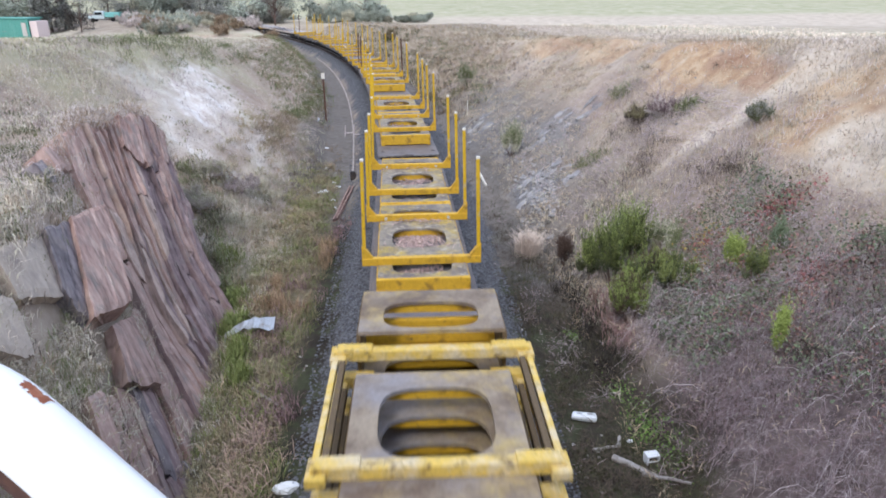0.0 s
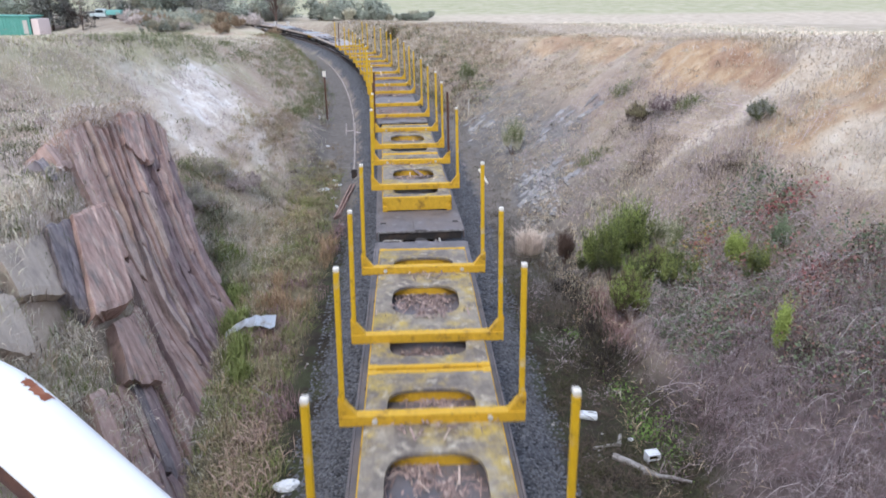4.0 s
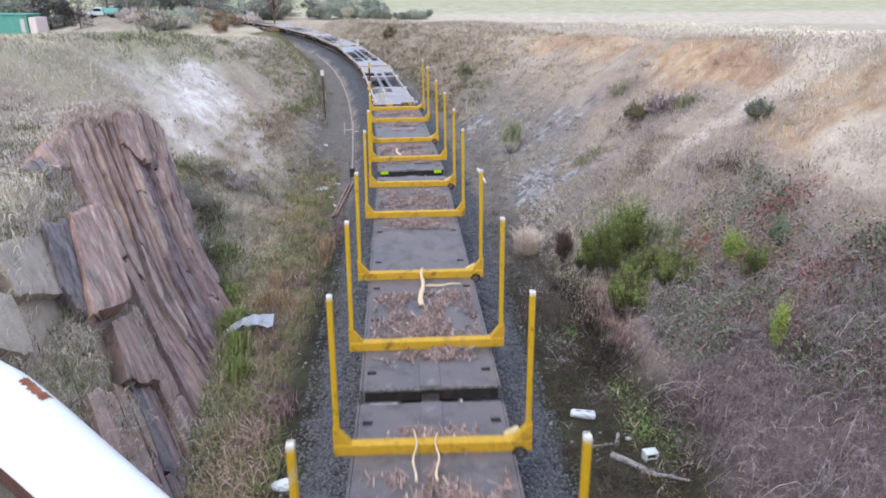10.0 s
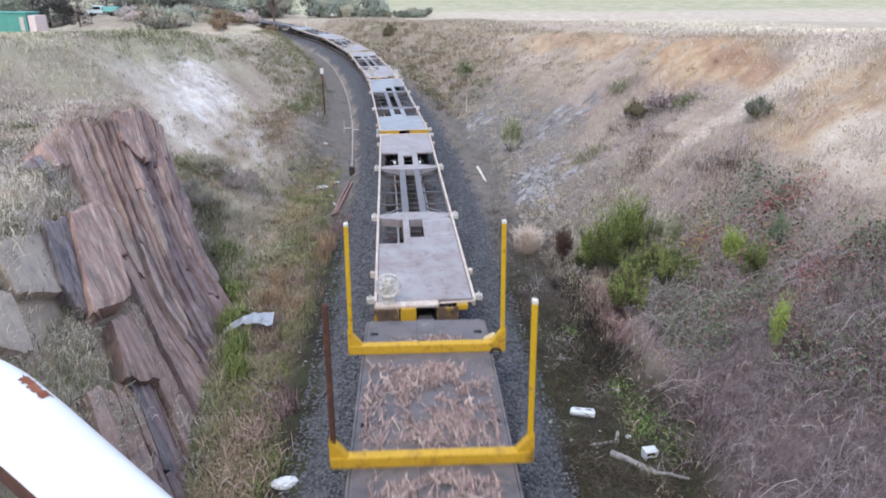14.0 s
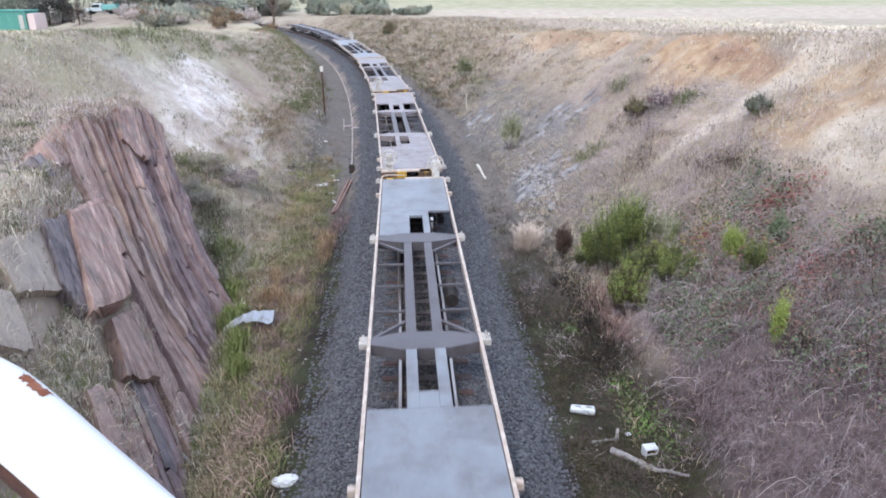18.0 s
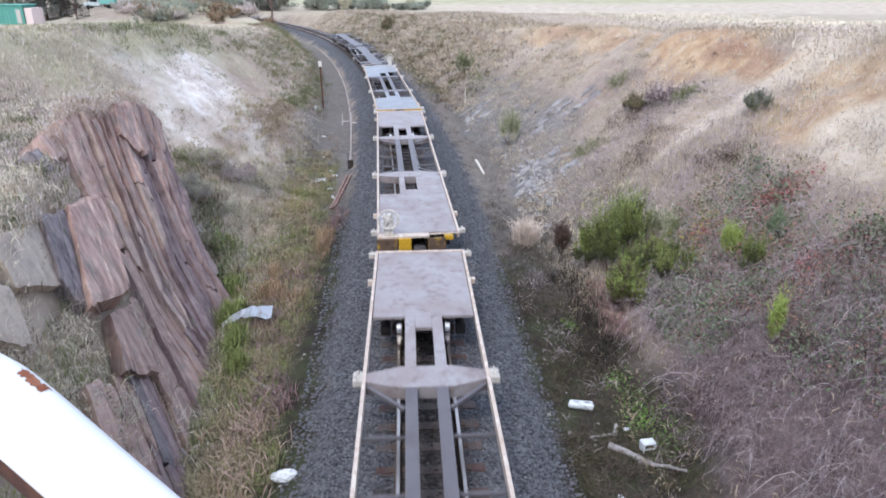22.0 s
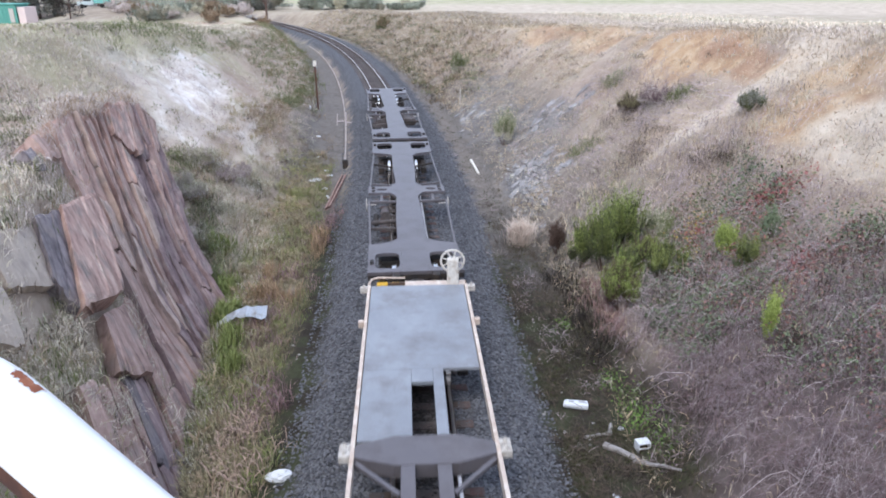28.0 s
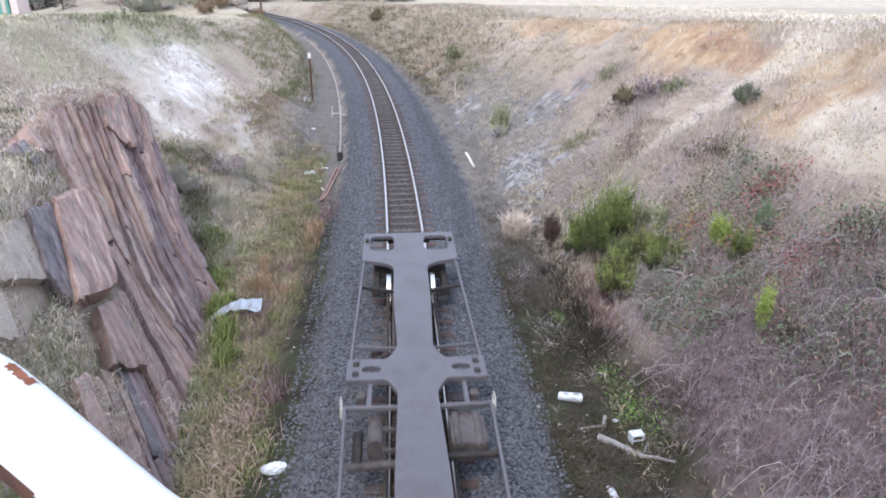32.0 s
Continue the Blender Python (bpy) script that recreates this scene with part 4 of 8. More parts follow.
def container_flat(a, deck, turned, wheel_mat):
    """A 60-foot container flat: solid deck ends, an open middle with two sills, pedestals for containers; the brake wheel stands at its first end."""
    L, over = 18.67, 0.45
    w = car("container_flat_wagon", a, a + L, "long empty container flat wagon with open steel frame middle", turned)
    h = L / 2
    c = [-h + over + 6.04 * i for i in range(4)]
    T0, T1 = 0.98, 1.05
    bm = bm_new()
    box(bm, -1.1, 1.1, -h + 0.32, c[1] - 2.4, T0, T1, 0.01)
    part("deck_plate", bm, deck, w)
    bm = bm_new()
    box(bm, 0.2, 1.1, c[1] - 2.396, c[1] - 0.25, T0, T1, 0.01)
    box(bm, -0.2, 0.196, c[1] - 2.396, c[1] - 1.95, T0, T1)
    box(bm, -0.4, -0.204, c[1] - 2.396, c[1] - 0.25, T0, T1)
    part("deck_plate", bm, deck, w)
    bm = bm_new()
    box(bm, -1.1, 1.1, c[2] + 2.43, h - 0.02, T0, T1, 0.01)
    part("deck_plate", bm, deck, w)
    bm = bm_new()
    for x0, x1 in ((-0.4, -0.18), (0.18, 0.4)):
        box(bm, x0, x1, c[2] + 0.2, c[2] + 2.426, T0, T1)
    box(bm, -0.176, 0.176, c[2] + 1.9, c[2] + 2.426, T0, T1)
    part("deck_plate", bm, deck, w)
    for y in (c[1], c[2]):
        bm = bm_new()
        xs = [-1.13, -0.5, 0.5, 1.13]
        ws = [0.14, 0.36, 0.36, 0.14]
        rows = [[bm.verts.new((x, y + k * q, z)) for k, z in ((-1, T1 + 0.004), (1, T1 + 0.004), (1, 0.8), (-1, 0.8))] for x, q in zip(xs, ws)]
        for p, q in zip(rows, rows[1:]):
            for i in range(4):
                bm.faces.new((p[i], p[(i + 1) % 4], q[(i + 1) % 4], q[i]))
        bm.faces.new(rows[0])
        bm.faces.new(rows[-1][::-1])
        bmesh.ops.recalc_face_normals(bm, faces=bm.faces)
        part("cross_bearer", bm, SKELETAL if deck is DECK_BLUE else deck, w)
    for sx in (-1, 1):
        bm = bm_new()
        box(bm, sx * 0.28 - 0.11, sx * 0.28 + 0.11, c[1] + 0.355, c[2] - 0.355, T1 - 0.05, T1 - 0.004, 0.008)
        part("centre_sill", bm, SKELETAL, w)
        bm = bm_new()
        box(bm, sx * 0.25 - 0.02, sx * 0.25 + 0.02, -h + 0.4, h - 0.3, 0.34, T0 - 0.004)
        part("sill_web", bm, STEEL_DARK, w, "black web of the centre sill")
        bm = bm_new()
        box(bm, sx * 1.15 - 0.036, sx * 1.15 + 0.036, -h + 0.3, h, 0.86, 1.072, 0.012)
        part("side_sill", bm, SILL_TAN, w, "tan painted side sill")
        for k, y in ((1, c[1]), (-1, c[2])):
            bm = bm_new()
            beam(bm, (sx * 1.1, y + k * 0.2, 0.98), (sx * 0.4, y + k * 0.95, 0.98), 0.07, 0.06)
            part("diagonal_brace", bm, SKELETAL, w)
        for f in (0.27, 0.5, 0.73):
            y = c[1] + f * (c[2] - c[1])
            bm = bm_new()
            beam(bm, (sx * 0.38, y, 0.9), (sx * 1.11, y, 0.9), 0.055, 0.05)
            part("cross_brace", bm, SKELETAL, w)
        for i, y in enumerate(c):
            bm = bm_new()
            pairs = (-0.09, 0.09) if i in (1, 2) else (0.0,)
            for q in pairs:
                box(bm, sx * 1.27 - 0.09, sx * 1.27 + 0.09, y + q - 0.075, y + q + 0.075, 0.95, 1.09, 0.02)
                rod(bm, (sx * 1.27, y + q, 1.09), (sx * 1.27, y + q, 1.15), 0.045, 8, 0.02)
            part("container_pedestal", bm, CASTING, w, "pale container corner pedestal")
        for y in (c[0] + 1.63, c[3] - 1.63):
            bm = bm_new()
            box(bm, sx * 1.25 - 0.06, sx * 1.25 + 0.06, y - 0.06, y + 0.06, 0.9, 1.05, 0.02)
            part("stake_pocket", bm, SILL_TAN, w)
    # far end
    for x0, x1 in ((-1.19, -0.25), (0.25, 1.19)):
        bm = bm_new()
        box(bm, x0, x1, h + 0.002, h + 0.07, 0.62, 1.03, 0.012)
        part("end_beam", bm, YELLOW, w, "yellow end beam")
    bm = bm_new()
    box(bm, -1.19, 1.19, h - 0.02, h + 0.075, 1.034, 1.075, 0.01)
    part("end_rail", bm, SILL_TAN, w)
    coupler(w, h, 1)
    # brake end
    for x0, x1 in ((-1.19, -0.62), (-0.58, -0.22), (0.25, 0.75)):
        bm = bm_new()
        box(bm, x0, x1, -h - 0.03, -h + 0.04, 0.6, 0.99, 0.012)
        part("end_beam", bm, YELLOW if x0 == -0.58 else BEAM_BROWN, w, "rusty end beam with worn yellow paint")
    bm = bm_new()
    box(bm, -1.15, 0.3, -h + 0.042, -h + 0.316, T0, T1 - 0.01, 0.01)
    part("end_platform", bm, SILL_TAN, w)
    bm = bm_new()
    pts = [(0.3, -h, 1.1), (0.95, -h, 1.12), (1.1, -h + 0.05, 1.1), (1.17, -h + 0.25, 1.06)]
    for p, q in zip(pts, pts[1:]):
        rod(bm, p, q, 0.025, 8)
    part("grab_rail", bm, SILL_TAN, w)
    bm = bm_new()
    box(bm, 0.72, 0.98, -h + 0.02, -h + 0.2, 0.9, 1.02, 0.02)
    part("brake_box", bm, YELLOW, w)
    handwheel(w, -0.85, -h + 0.06, wheel_mat)
    coupler(w, -h, -1)
    for y in (-h + 2.2, h - 2.2):
        bogie(w, y)
    bm = bm_new()
    rod(bm, (-0.75, -0.6, 0.62), (-0.75, 0.5, 0.62), 0.17, 14)
    part("air_reservoir", bm, STEEL_DARK, w)
    return w


def skeletal(a, b, brake):
    """A spine-framed skeletal container wagon."""
    L = b - a
    h = L / 2
    w = car("skeletal_wagon", a, b, "grey-brown skeletal container wagon with central spine")
    T = 1.0

    def cross(y, c, half, fillet):
        q = max(0.0, abs(y - c) - half)
        return 1.22 if q <= 0 else (0.0 if q >= fillet else 1.22 * (1 - math.sqrt(max(0.0, 1 - (1 - q / fillet) ** 2))))

    ys = np.linspace(-h + 1.3, h - 1.3, 121)
    ws = []
    for y in ys:
        spine = 0.33 + 0.09 * min(1, abs(abs(y) - 0.0) / 3.0) * (1 if abs(y) < h - 2.5 else max(0.0, 1 - (abs(y) - h + 2.5) / 1.2))
        spine = max(spine, 0.36)
        ws.append(max(spine, max(0.42 + (cross(y, c, hh, 0.5) - 0.0) * 0.66 if cross(y, c, hh, 0.5) > 0 else 0 for c, hh in ((-h + 1.62, 0.32), (h - 1.62, 0.32)))))
    bm = bm_new()
    strip(bm, ys, [min(q, 1.22) for q in ws], T - 0.09, T)
    bmesh.ops.recalc_face_normals(bm, faces=bm.faces)
    part("spine", bm, SKELETAL, w)
    bm = bm_new()
    box(bm, -0.28, 0.28, -h + 0.1, h - 0.1, 0.6, T - 0.095, 0.02)
    part("spine_box", bm, SKELETAL, w)
    for k in (-1, 1):
        for sx in (-1, 1):
            bm = bm_new()
            x0, x1 = sorted((sx * 0.34, sx * 1.22))
            y0, y1 = sorted((k * h, k * (h - 1.298)))
            hy0, hy1 = sorted((k * (h - 0.24), k * (h - 1.27)))
            hx0, hx1 = sorted((sx * 0.40, sx * 1.04))
            holed(bm, x0, x1, y0, y1, T - 0.09, T, hx0, hx1, hy0, hy1, 5)
            bmesh.ops.recalc_face_normals(bm, faces=bm.faces)
            part("end_frame", bm, SKELETAL, w)
            bm = bm_new()
            box(bm, sx * 1.12 - 0.05, sx * 1.12 + 0.05, k * (h - 0.62) - 0.09, k * (h - 0.62) + 0.09, T + 0.002, T + 0.07, 0.02)
            part("twist_lock", bm, STEEL_DARK, w)
            bm = bm_new()
            box(bm, sx * 1.13 - 0.06, sx * 1.13 + 0.06, min(k * 0.1, k * 0.24), max(k * 0.1, k * 0.24), T + 0.002, T + 0.035, 0.015)
            part("twist_lock", bm, STEEL_DARK, w)
        bm = bm_new()
        box(bm, -0.336, 0.336, min(k * h, k * (h - 1.298)), max(k * h, k * (h - 1.298)), T - 0.09, T)
        part("spine_end", bm, SKELETAL, w)
        for x in (-0.5, 0.5):
            bm = bm_new()
            box(bm, x - 0.09, x + 0.09, min(k * h, k * (h + 0.22)), max(k * h, k * (h + 0.22)), 0.68, 0.98, 0.02)
            part("buffer_block", bm, STEEL_DARK, w)
        coupler(w, k * h, k)
        bogie(w, k * (h - 1.62))
        bm = bm_new()
        box(bm, -1.22, 1.22, min(k * (h - 0.06), k * h), max(k * (h - 0.06), k * h), 0.78, T - 0.094)
        part("end_beam", bm, STEEL_DARK, w)
    for sx in (-1, 1):
        bm = bm_new()
        x0, x1 = sorted((sx * 0.62, sx * 1.30))
        hx0, hx1 = sorted((sx * 0.66, sx * 1.02))
        holed(bm, x0, x1, -0.36, 0.36, T - 0.09, T, hx0, hx1, -0.11, 0.11, 2.5)
        bmesh.ops.recalc_face_normals(bm, faces=bm.faces)
        part("cross_arm", bm, SKELETAL, w)
        bm = bm_new()
        n = 10
        out = [bm.verts.new((sx * (0.30 + 0.32 * i / n), k * (0.36 + 0.62 * (1 - math.sin(math.pi / 2 * i / n))), z)) for z in (T - 0.09, T - 0.001) for k in (-1, 1) for i in range(n + 1)]
        m = n + 1
        for i in range(n):
            bm.faces.new((out[2 * m + i], out[2 * m + i + 1], out[3 * m + i + 1], out[3 * m + i]))
            bm.faces.new((out[i], out[i + 1], out[m + i + 1], out[m + i]))
            for q in (0, m):
                bm.faces.new((out[q + i], out[q + i + 1], out[2 * m + q + i + 1], out[2 * m + q + i]))
        bmesh.ops.recalc_face_normals(bm, faces=bm.faces)
        part("fillet_plate", bm, SKELETAL, w)
        for p, q in (((sx * 1.17, -h + 1.6, 0.93), (sx * 1.27, -1.16, 0.93)), ((sx * 1.25, 0.3, 0.93), (sx * 1.16, h - 1.6, 0.93))):
            bm = bm_new()
            beam(bm, p, q, 0.055, 0.09, 0.01)
            part("side_rail", bm, SKELETAL, w)
        bm = bm_new()
        beam(bm, (sx * 0.3, -1.12, 0.90), (sx * 1.28, -1.12, 0.92), 0.07, 0.09, 0.01)
        part("bracket", bm, SKELETAL, w)
        bm = bm_new()
        beam(bm, (sx * 0.86, -1.08, 0.9), (sx * 0.86, -0.3, 0.9), 0.09, 0.06, 0.01)
        part("bracket", bm, SKELETAL, w)
        bm = bm_new()
        beam(bm, (sx * 0.3, 0.98, 0.84), (sx * 1.22, 0.98, 0.9), 0.045, 0.06)
        part("bracket", bm, SKELETAL, w)
        for p, q in (((sx * 0.3, 1.3, 0.6), (sx * 0.9, 0.75, 0.7)), ((sx * 0.3, h - 3.2, 0.7), (sx * 1.18, h - 3.2, 0.86))):
            bm = bm_new()
            beam(bm, p, q, 0.06, 0.07)
            part("bracket", bm, STEEL_DARK, w)
        # parking brake wheel, edge on to the track
        bm = bm_new()
        ring = [(math.cos(i * math.pi / 8) * 0.2, math.sin(i * math.pi / 8) * 0.2) for i in range(17)]
        for p, q in zip(ring, ring[1:]):
            rod(bm, (sx * 1.36, -0.85 + p[0], 0.74 + p[1]), (sx * 1.36, -0.85 + q[0], 0.74 + q[1]), 0.014, 6)
        for i in range(0, 16, 4):
            rod(bm, (sx * 1.36, -0.85, 0.74), (sx * 1.36, -0.85 + ring[i][0], 0.74 + ring[i][1]), 0.01, 5)
        rod(bm, (sx * 1.05, -0.85, 0.74), (sx * 1.38, -0.85, 0.74), 0.018, 6)
        part("handbrake_wheel", bm, CASTING, w, "pale hand brake wheel")
        bm = bm_new()
        box(bm, sx * 1.02 - 0.08, sx * 1.02 + 0.08, -0.72, -0.55, 0.7, 0.86, 0.02)
        part("brake_box", bm, GEAR_GREY, w)
        bm = bm_new()
        rod(bm, (sx * 0.55, -h + 1.9, 0.55), (sx * 0.55, h - 1.9, 0.55), 0.028, 6)
        part("brake_rod", bm, STEEL_DARK, w)
    # brake cylinder, levers and reservoir
    bm = bm_new()
    rod(bm, (-0.74, -1.9, 0.68), (-0.74, -1.35, 0.68), 0.14, 14)
    rod(bm, (-0.74, -2.0, 0.68), (-0.74, -1.9, 0.68), 0.14, 14, 0.06)
    part("brake_cylinder", bm, GEAR_GREY, w, "dusty grey brake cylinder")
    bm = bm_new()
    rod(bm, (-1.2, -2.28, 0.6), (-0.32, -2.28, 0.66), 0.07, 10)
    part("cross_tube", bm, GEAR_GREY, w)
    for y0 in (-1.5, -2.05, -3.2):
        bm = bm_new()
        beam(bm, (-0.3, y0, 0.72), (-0.62 if y0 > -3 else -1.22, y0, 0.74), 0.07, 0.09, 0.01)
        part("bracket", bm, GEAR_GREY, w)
    bm = bm_new()
    rod(bm, (-1.05, -2.1, 0.5), (-1.05, -1.3, 0.5), 0.09, 10)
    part("air_reservoir", bm, STEEL_DARK, w)
    bm = bm_new()
    box(bm, -0.9, -0.66, 1.1, 1.45, 0.55, 0.74, 0.04)
    part("relay_box", bm, GEAR_GREY, w)
    bm = bm_new()
    rod(bm, (-0.42, 0.6, 0.6), (-0.42, h - 2.6, 0.6), 0.04, 8)
    part("air_pipe", bm, GEAR_GREY, w)
    if brake:
        bm = bm_new()
        box(bm, 0.5, 1.12, -2.05, -1.3, 0.5, 0.84, 0.05)
        part("valve_box", bm, GEAR_GREY, w, "large dusty grey brake valve box")
        for x in (0.62, 0.98):
            bm = bm_new()
            rod(bm, (x, -2.12, 0.8), (x, -1.25, 0.8), 0.075, 10)
            part("air_pipe", bm, GEAR_GREY, w)
        bm = bm_new()
        beam(bm, (0.3, -2.25, 0.72), (1.25, -2.25, 0.74), 0.1, 0.1, 0.01)
        part("bracket", bm, STEEL_DARK, w)
    return w


# the train, from the wagon below the bridge to its tail
stack = car("stacked_cradle_wagon", -2.95, 12.95, "grey flat wagon with stacked yellow log cradles, posts folded")
flat_frame(stack, 15.9, 2.5, DECK_DARK, (-7.17, 7.17))
for i in range(4):
    cradle(stack, -0.55, 1.0 + 0.465 * i, folded=True, raised=0.36 if i == 3 else 0.0)
    cradle(stack, -7.0, 1.0 + 0.465 * i, folded=True)
log_wagon(13.45, seed=1)
log_wagon(30.1, seed=2)
log_wagon(46.95, rusted=(((), (1,)), ((-1,), (-1,))), seed=3)
b1 = bolster_wagon(64.07, 11)
b2 = bolster_wagon(79.43, 12)
b3 = bolster_wagon(95.25, 13, marks=True)
slab(b2, (-0.05, -4.1, 1.10), (0.05, -2.2, 1.22), 0.14)
slab(b2, (0.1, -3.0, 1.08), (0.95, -2.9, 1.08), 0.06)
slab(b3, (-0.35, -5.1, 1.05), (-0.5, -3.5, 1.06), 0.16)
slab(b3, (-0.33, -5.1, 1.05), (-0.15, -4.5, 1.07), 0.06)
slab(b1, (-0.3, 5.1, 1.2), (-0.28, 6.3, 1.24), 0.05)
slab(b1, (0.05, 5.1, 1.2), (0.06, 6.2, 1.24), 0.05)
slab(b1, (0.25, 1.2, 1.04), (0.0, 1.85, 1.04), 0.06)
slab(b1, (-0.35, -0.8, 1.03), (-0.36, 0.0, 1.03), 0.025)
litter(b1, [(0.25, -1.6, 0.2, 0.55)], 1.005, 41, 900)
litter(b3, [(0.5, 0.3, 0.12, 0.35), (-0.2, 0.4, 0.3, 0.12), (-0.4, 1.4, 0.2, 0.08)], 1.005, 42, 700)
container_flat(110.75, DECK_PINK, False, WHITE_BRAKE)
container_flat(130.42, DECK_BLUE, True, WHITE_BRAKE)
container_flat(149.96, DECK_PINK, False, WHITE_BRAKE)
container_flat(169.82, DECK_PINK, False, WHITE_BRAKE)
container_flat(189.12, DECK_BLUE, True, WHITE_BRAKE)
skeletal(208.42, 222.6, False)
skeletal(223.3, 237.4, True)


# ---------- the rock outcrop ----------
BED_AXIS = Vector((0.38, -0.48, -0.79)).normalized()
BED_OUT = BED_AXIS.cross(Vector((0.0, 1.0, 0.15))).normalized()
BED_ACROSS = BED_OUT.cross(BED_AXIS).normalized()


def rock_material(name, tones, crack=0.66):
    """Bedded rock: streaks along the slab's length, broken by stains; crevice shade is painted into its cracks."""
    m = bpy.data.materials.new(name)
    m.use_nodes = True
    n, l = m.node_tree.nodes, m.node_tree.links
    b = n["Principled BSDF"]
    b.inputs["Roughness"].default_value = 0.85
    b.inputs["Specular IOR Level"].default_value = 0.3
    co, oi = n.new("ShaderNodeTexCoord"), n.new("ShaderNodeObjectInfo")
    ge = n.new("ShaderNodeNewGeometry")
    cx = n.new("ShaderNodeCombineXYZ")
    for i, (axis_, k) in enumerate(((BED_AXIS, 0.45), (BED_ACROSS, 3.6), (BED_OUT, 2.4))):
        dt = n.new("ShaderNodeVectorMath")
        dt.operation = "DOT_PRODUCT"
        dt.inputs[1].default_value = axis_ * k
        l.new(ge.outputs["Position"], dt.inputs[0])
        l.new(dt.outputs["Value"], cx.inputs[i])
    sh = cx
    t = n.new("ShaderNodeTexNoise")
    t.inputs["Scale"].default_value = 1.3
    t.inputs["Detail"].default_value = 9
    t.inputs["Roughness"].default_value = 0.62
    l.new(sh.outputs[0], t.inputs["Vector"])
    r = n.new("ShaderNodeValToRGB")
    while len(r.color_ramp.elements) < len(tones):
        r.color_ramp.elements.new(0.5)
    for i, (el, c) in enumerate(zip(r.color_ramp.elements, tones)):
        el.position, el.color = 0.34 + 0.32 * i / (len(tones) - 1), (*c, 1)
    iso = n.new("ShaderNodeTexNoise")
    iso.inputs["Scale"].default_value = 2.6
    iso.inputs["Detail"].default_value = 10
    iso.inputs["Roughness"].default_value = 0.7
    l.new(ge.outputs["Position"], iso.inputs["Vector"])
    both_ = n.new("ShaderNodeMix")
    both_.inputs[0].default_value = 0.45
    l.new(t.outputs[0], both_.inputs[2])
    l.new(iso.outputs[0], both_.inputs[3])
    l.new(both_.outputs[0], r.inputs[0])
    # fine cracks along and across the beds, crevice shade darkened into the colour
    ck = n.new("ShaderNodeTexVoronoi")
    ck.feature = "DISTANCE_TO_EDGE"
    ck.inputs["Scale"].default_value = 0.6
    wob = n.new("ShaderNodeTexNoise")
    wob.inputs["Scale"].default_value = 3.0
    l.new(sh.outputs[0], wob.inputs["Vector"])
    wmix = n.new("ShaderNodeMixRGB")
    wmix.blend_type = "LINEAR_LIGHT"
    wmix.inputs[0].default_value = 0.25
    l.new(sh.outputs[0], wmix.inputs[1])
    l.new(wob.outputs["Color"], wmix.inputs[2])
    l.new(wmix.outputs[0], ck.inputs["Vector"])
    cr = n.new("ShaderNodeMapRange")
    cr.inputs["From Min"].default_value, cr.inputs["From Max"].default_value = 0.0, 0.05
    cr.inputs["To Min"].default_value = crack
    l.new(ck.outputs["Distance"], cr.inputs[0])
    # plates of slightly different tone, as the face has broken
    pl = n.new("ShaderNodeTexVoronoi")
    pl.inputs["Scale"].default_value = 1.1
    l.new(sh.outputs[0], pl.inputs["Vector"])
    pm = n.new("ShaderNodeMath")
    pm.operation = "ADD"
    l.new(pl.outputs["Color"], pm.inputs[0])
    l.new(oi.outputs["Random"], pm.inputs[1])
    mr = n.new("ShaderNodeMapRange")
    mr.inputs["From Max"].default_value = 2.0
    mr.inputs["To Min"].default_value, mr.inputs["To Max"].default_value = 0.84, 1.16
    l.new(pm.outputs[0], mr.inputs[0])
    sc = n.new("ShaderNodeVectorMath")
    sc.operation = "SCALE"
    l.new(r.outputs[0], sc.inputs[0])
    l.new(mr.outputs[0], sc.inputs["Scale"])
    g = n.new("ShaderNodeTexNoise")
    g.inputs["Scale"].default_value = 2.2
    g.inputs["Detail"].default_value = 8
    l.new(ge.outputs["Position"], g.inputs["Vector"])
    gr = n.new("ShaderNodeValToRGB")
    gr.color_ramp.elements[0].position, gr.color_ramp.elements[1].position = 0.52, 0.74
    l.new(g.outputs[0], gr.inputs[0])
    mx = n.new("ShaderNodeMixRGB")
    mx.inputs[2].default_value = (0.30, 0.255, 0.235, 1)
    l.new(gr.outputs[0], mx.inputs[0])
    l.new(sc.outputs[0], mx.inputs[1])
    cm = n.new("ShaderNodeVectorMath")
    cm.operation = "SCALE"
    l.new(mx.outputs[0], cm.inputs[0])
    l.new(cr.outputs[0], cm.inputs["Scale"])
    l.new(cm.outputs[0], b.inputs["Base Color"])
    hs = n.new("ShaderNodeMath")
    hs.operation = "ADD"
    l.new(both_.outputs[0], hs.inputs[0])
    l.new(cr.outputs[0], hs.inputs[1])
    bp = n.new("ShaderNodeBump")
    bp.inputs["Strength"].default_value = 0.5
    bp.inputs["Distance"].default_value = 0.03
    l.new(hs.outputs[0], bp.inputs["Height"])
    l.new(bp.outputs[0], b.inputs["Normal"])
    return m


ROCK_PINK = rock_material("pink brown bedded rock", [(0.20, 0.125, 0.108), (0.42, 0.278, 0.24), (0.55, 0.39, 0.335), (0.70, 0.555, 0.475)])
ROCK_PURPLE = rock_material("purple grey bedded rock", [(0.115, 0.08, 0.082), (0.225, 0.162, 0.165), (0.315, 0.235, 0.233), (0.47, 0.375, 0.36)])
ROCK_TAN = rock_material("tan bedded rock", [(0.25, 0.18, 0.15), (0.43, 0.325, 0.28), (0.55, 0.43, 0.375), (0.68, 0.565, 0.50)])
ROCK_BROWN = rock_material("brown bedded rock", [(0.17, 0.11, 0.096), (0.34, 0.232, 0.203), (0.45, 0.322, 0.283), (0.58, 0.455, 0.395)])
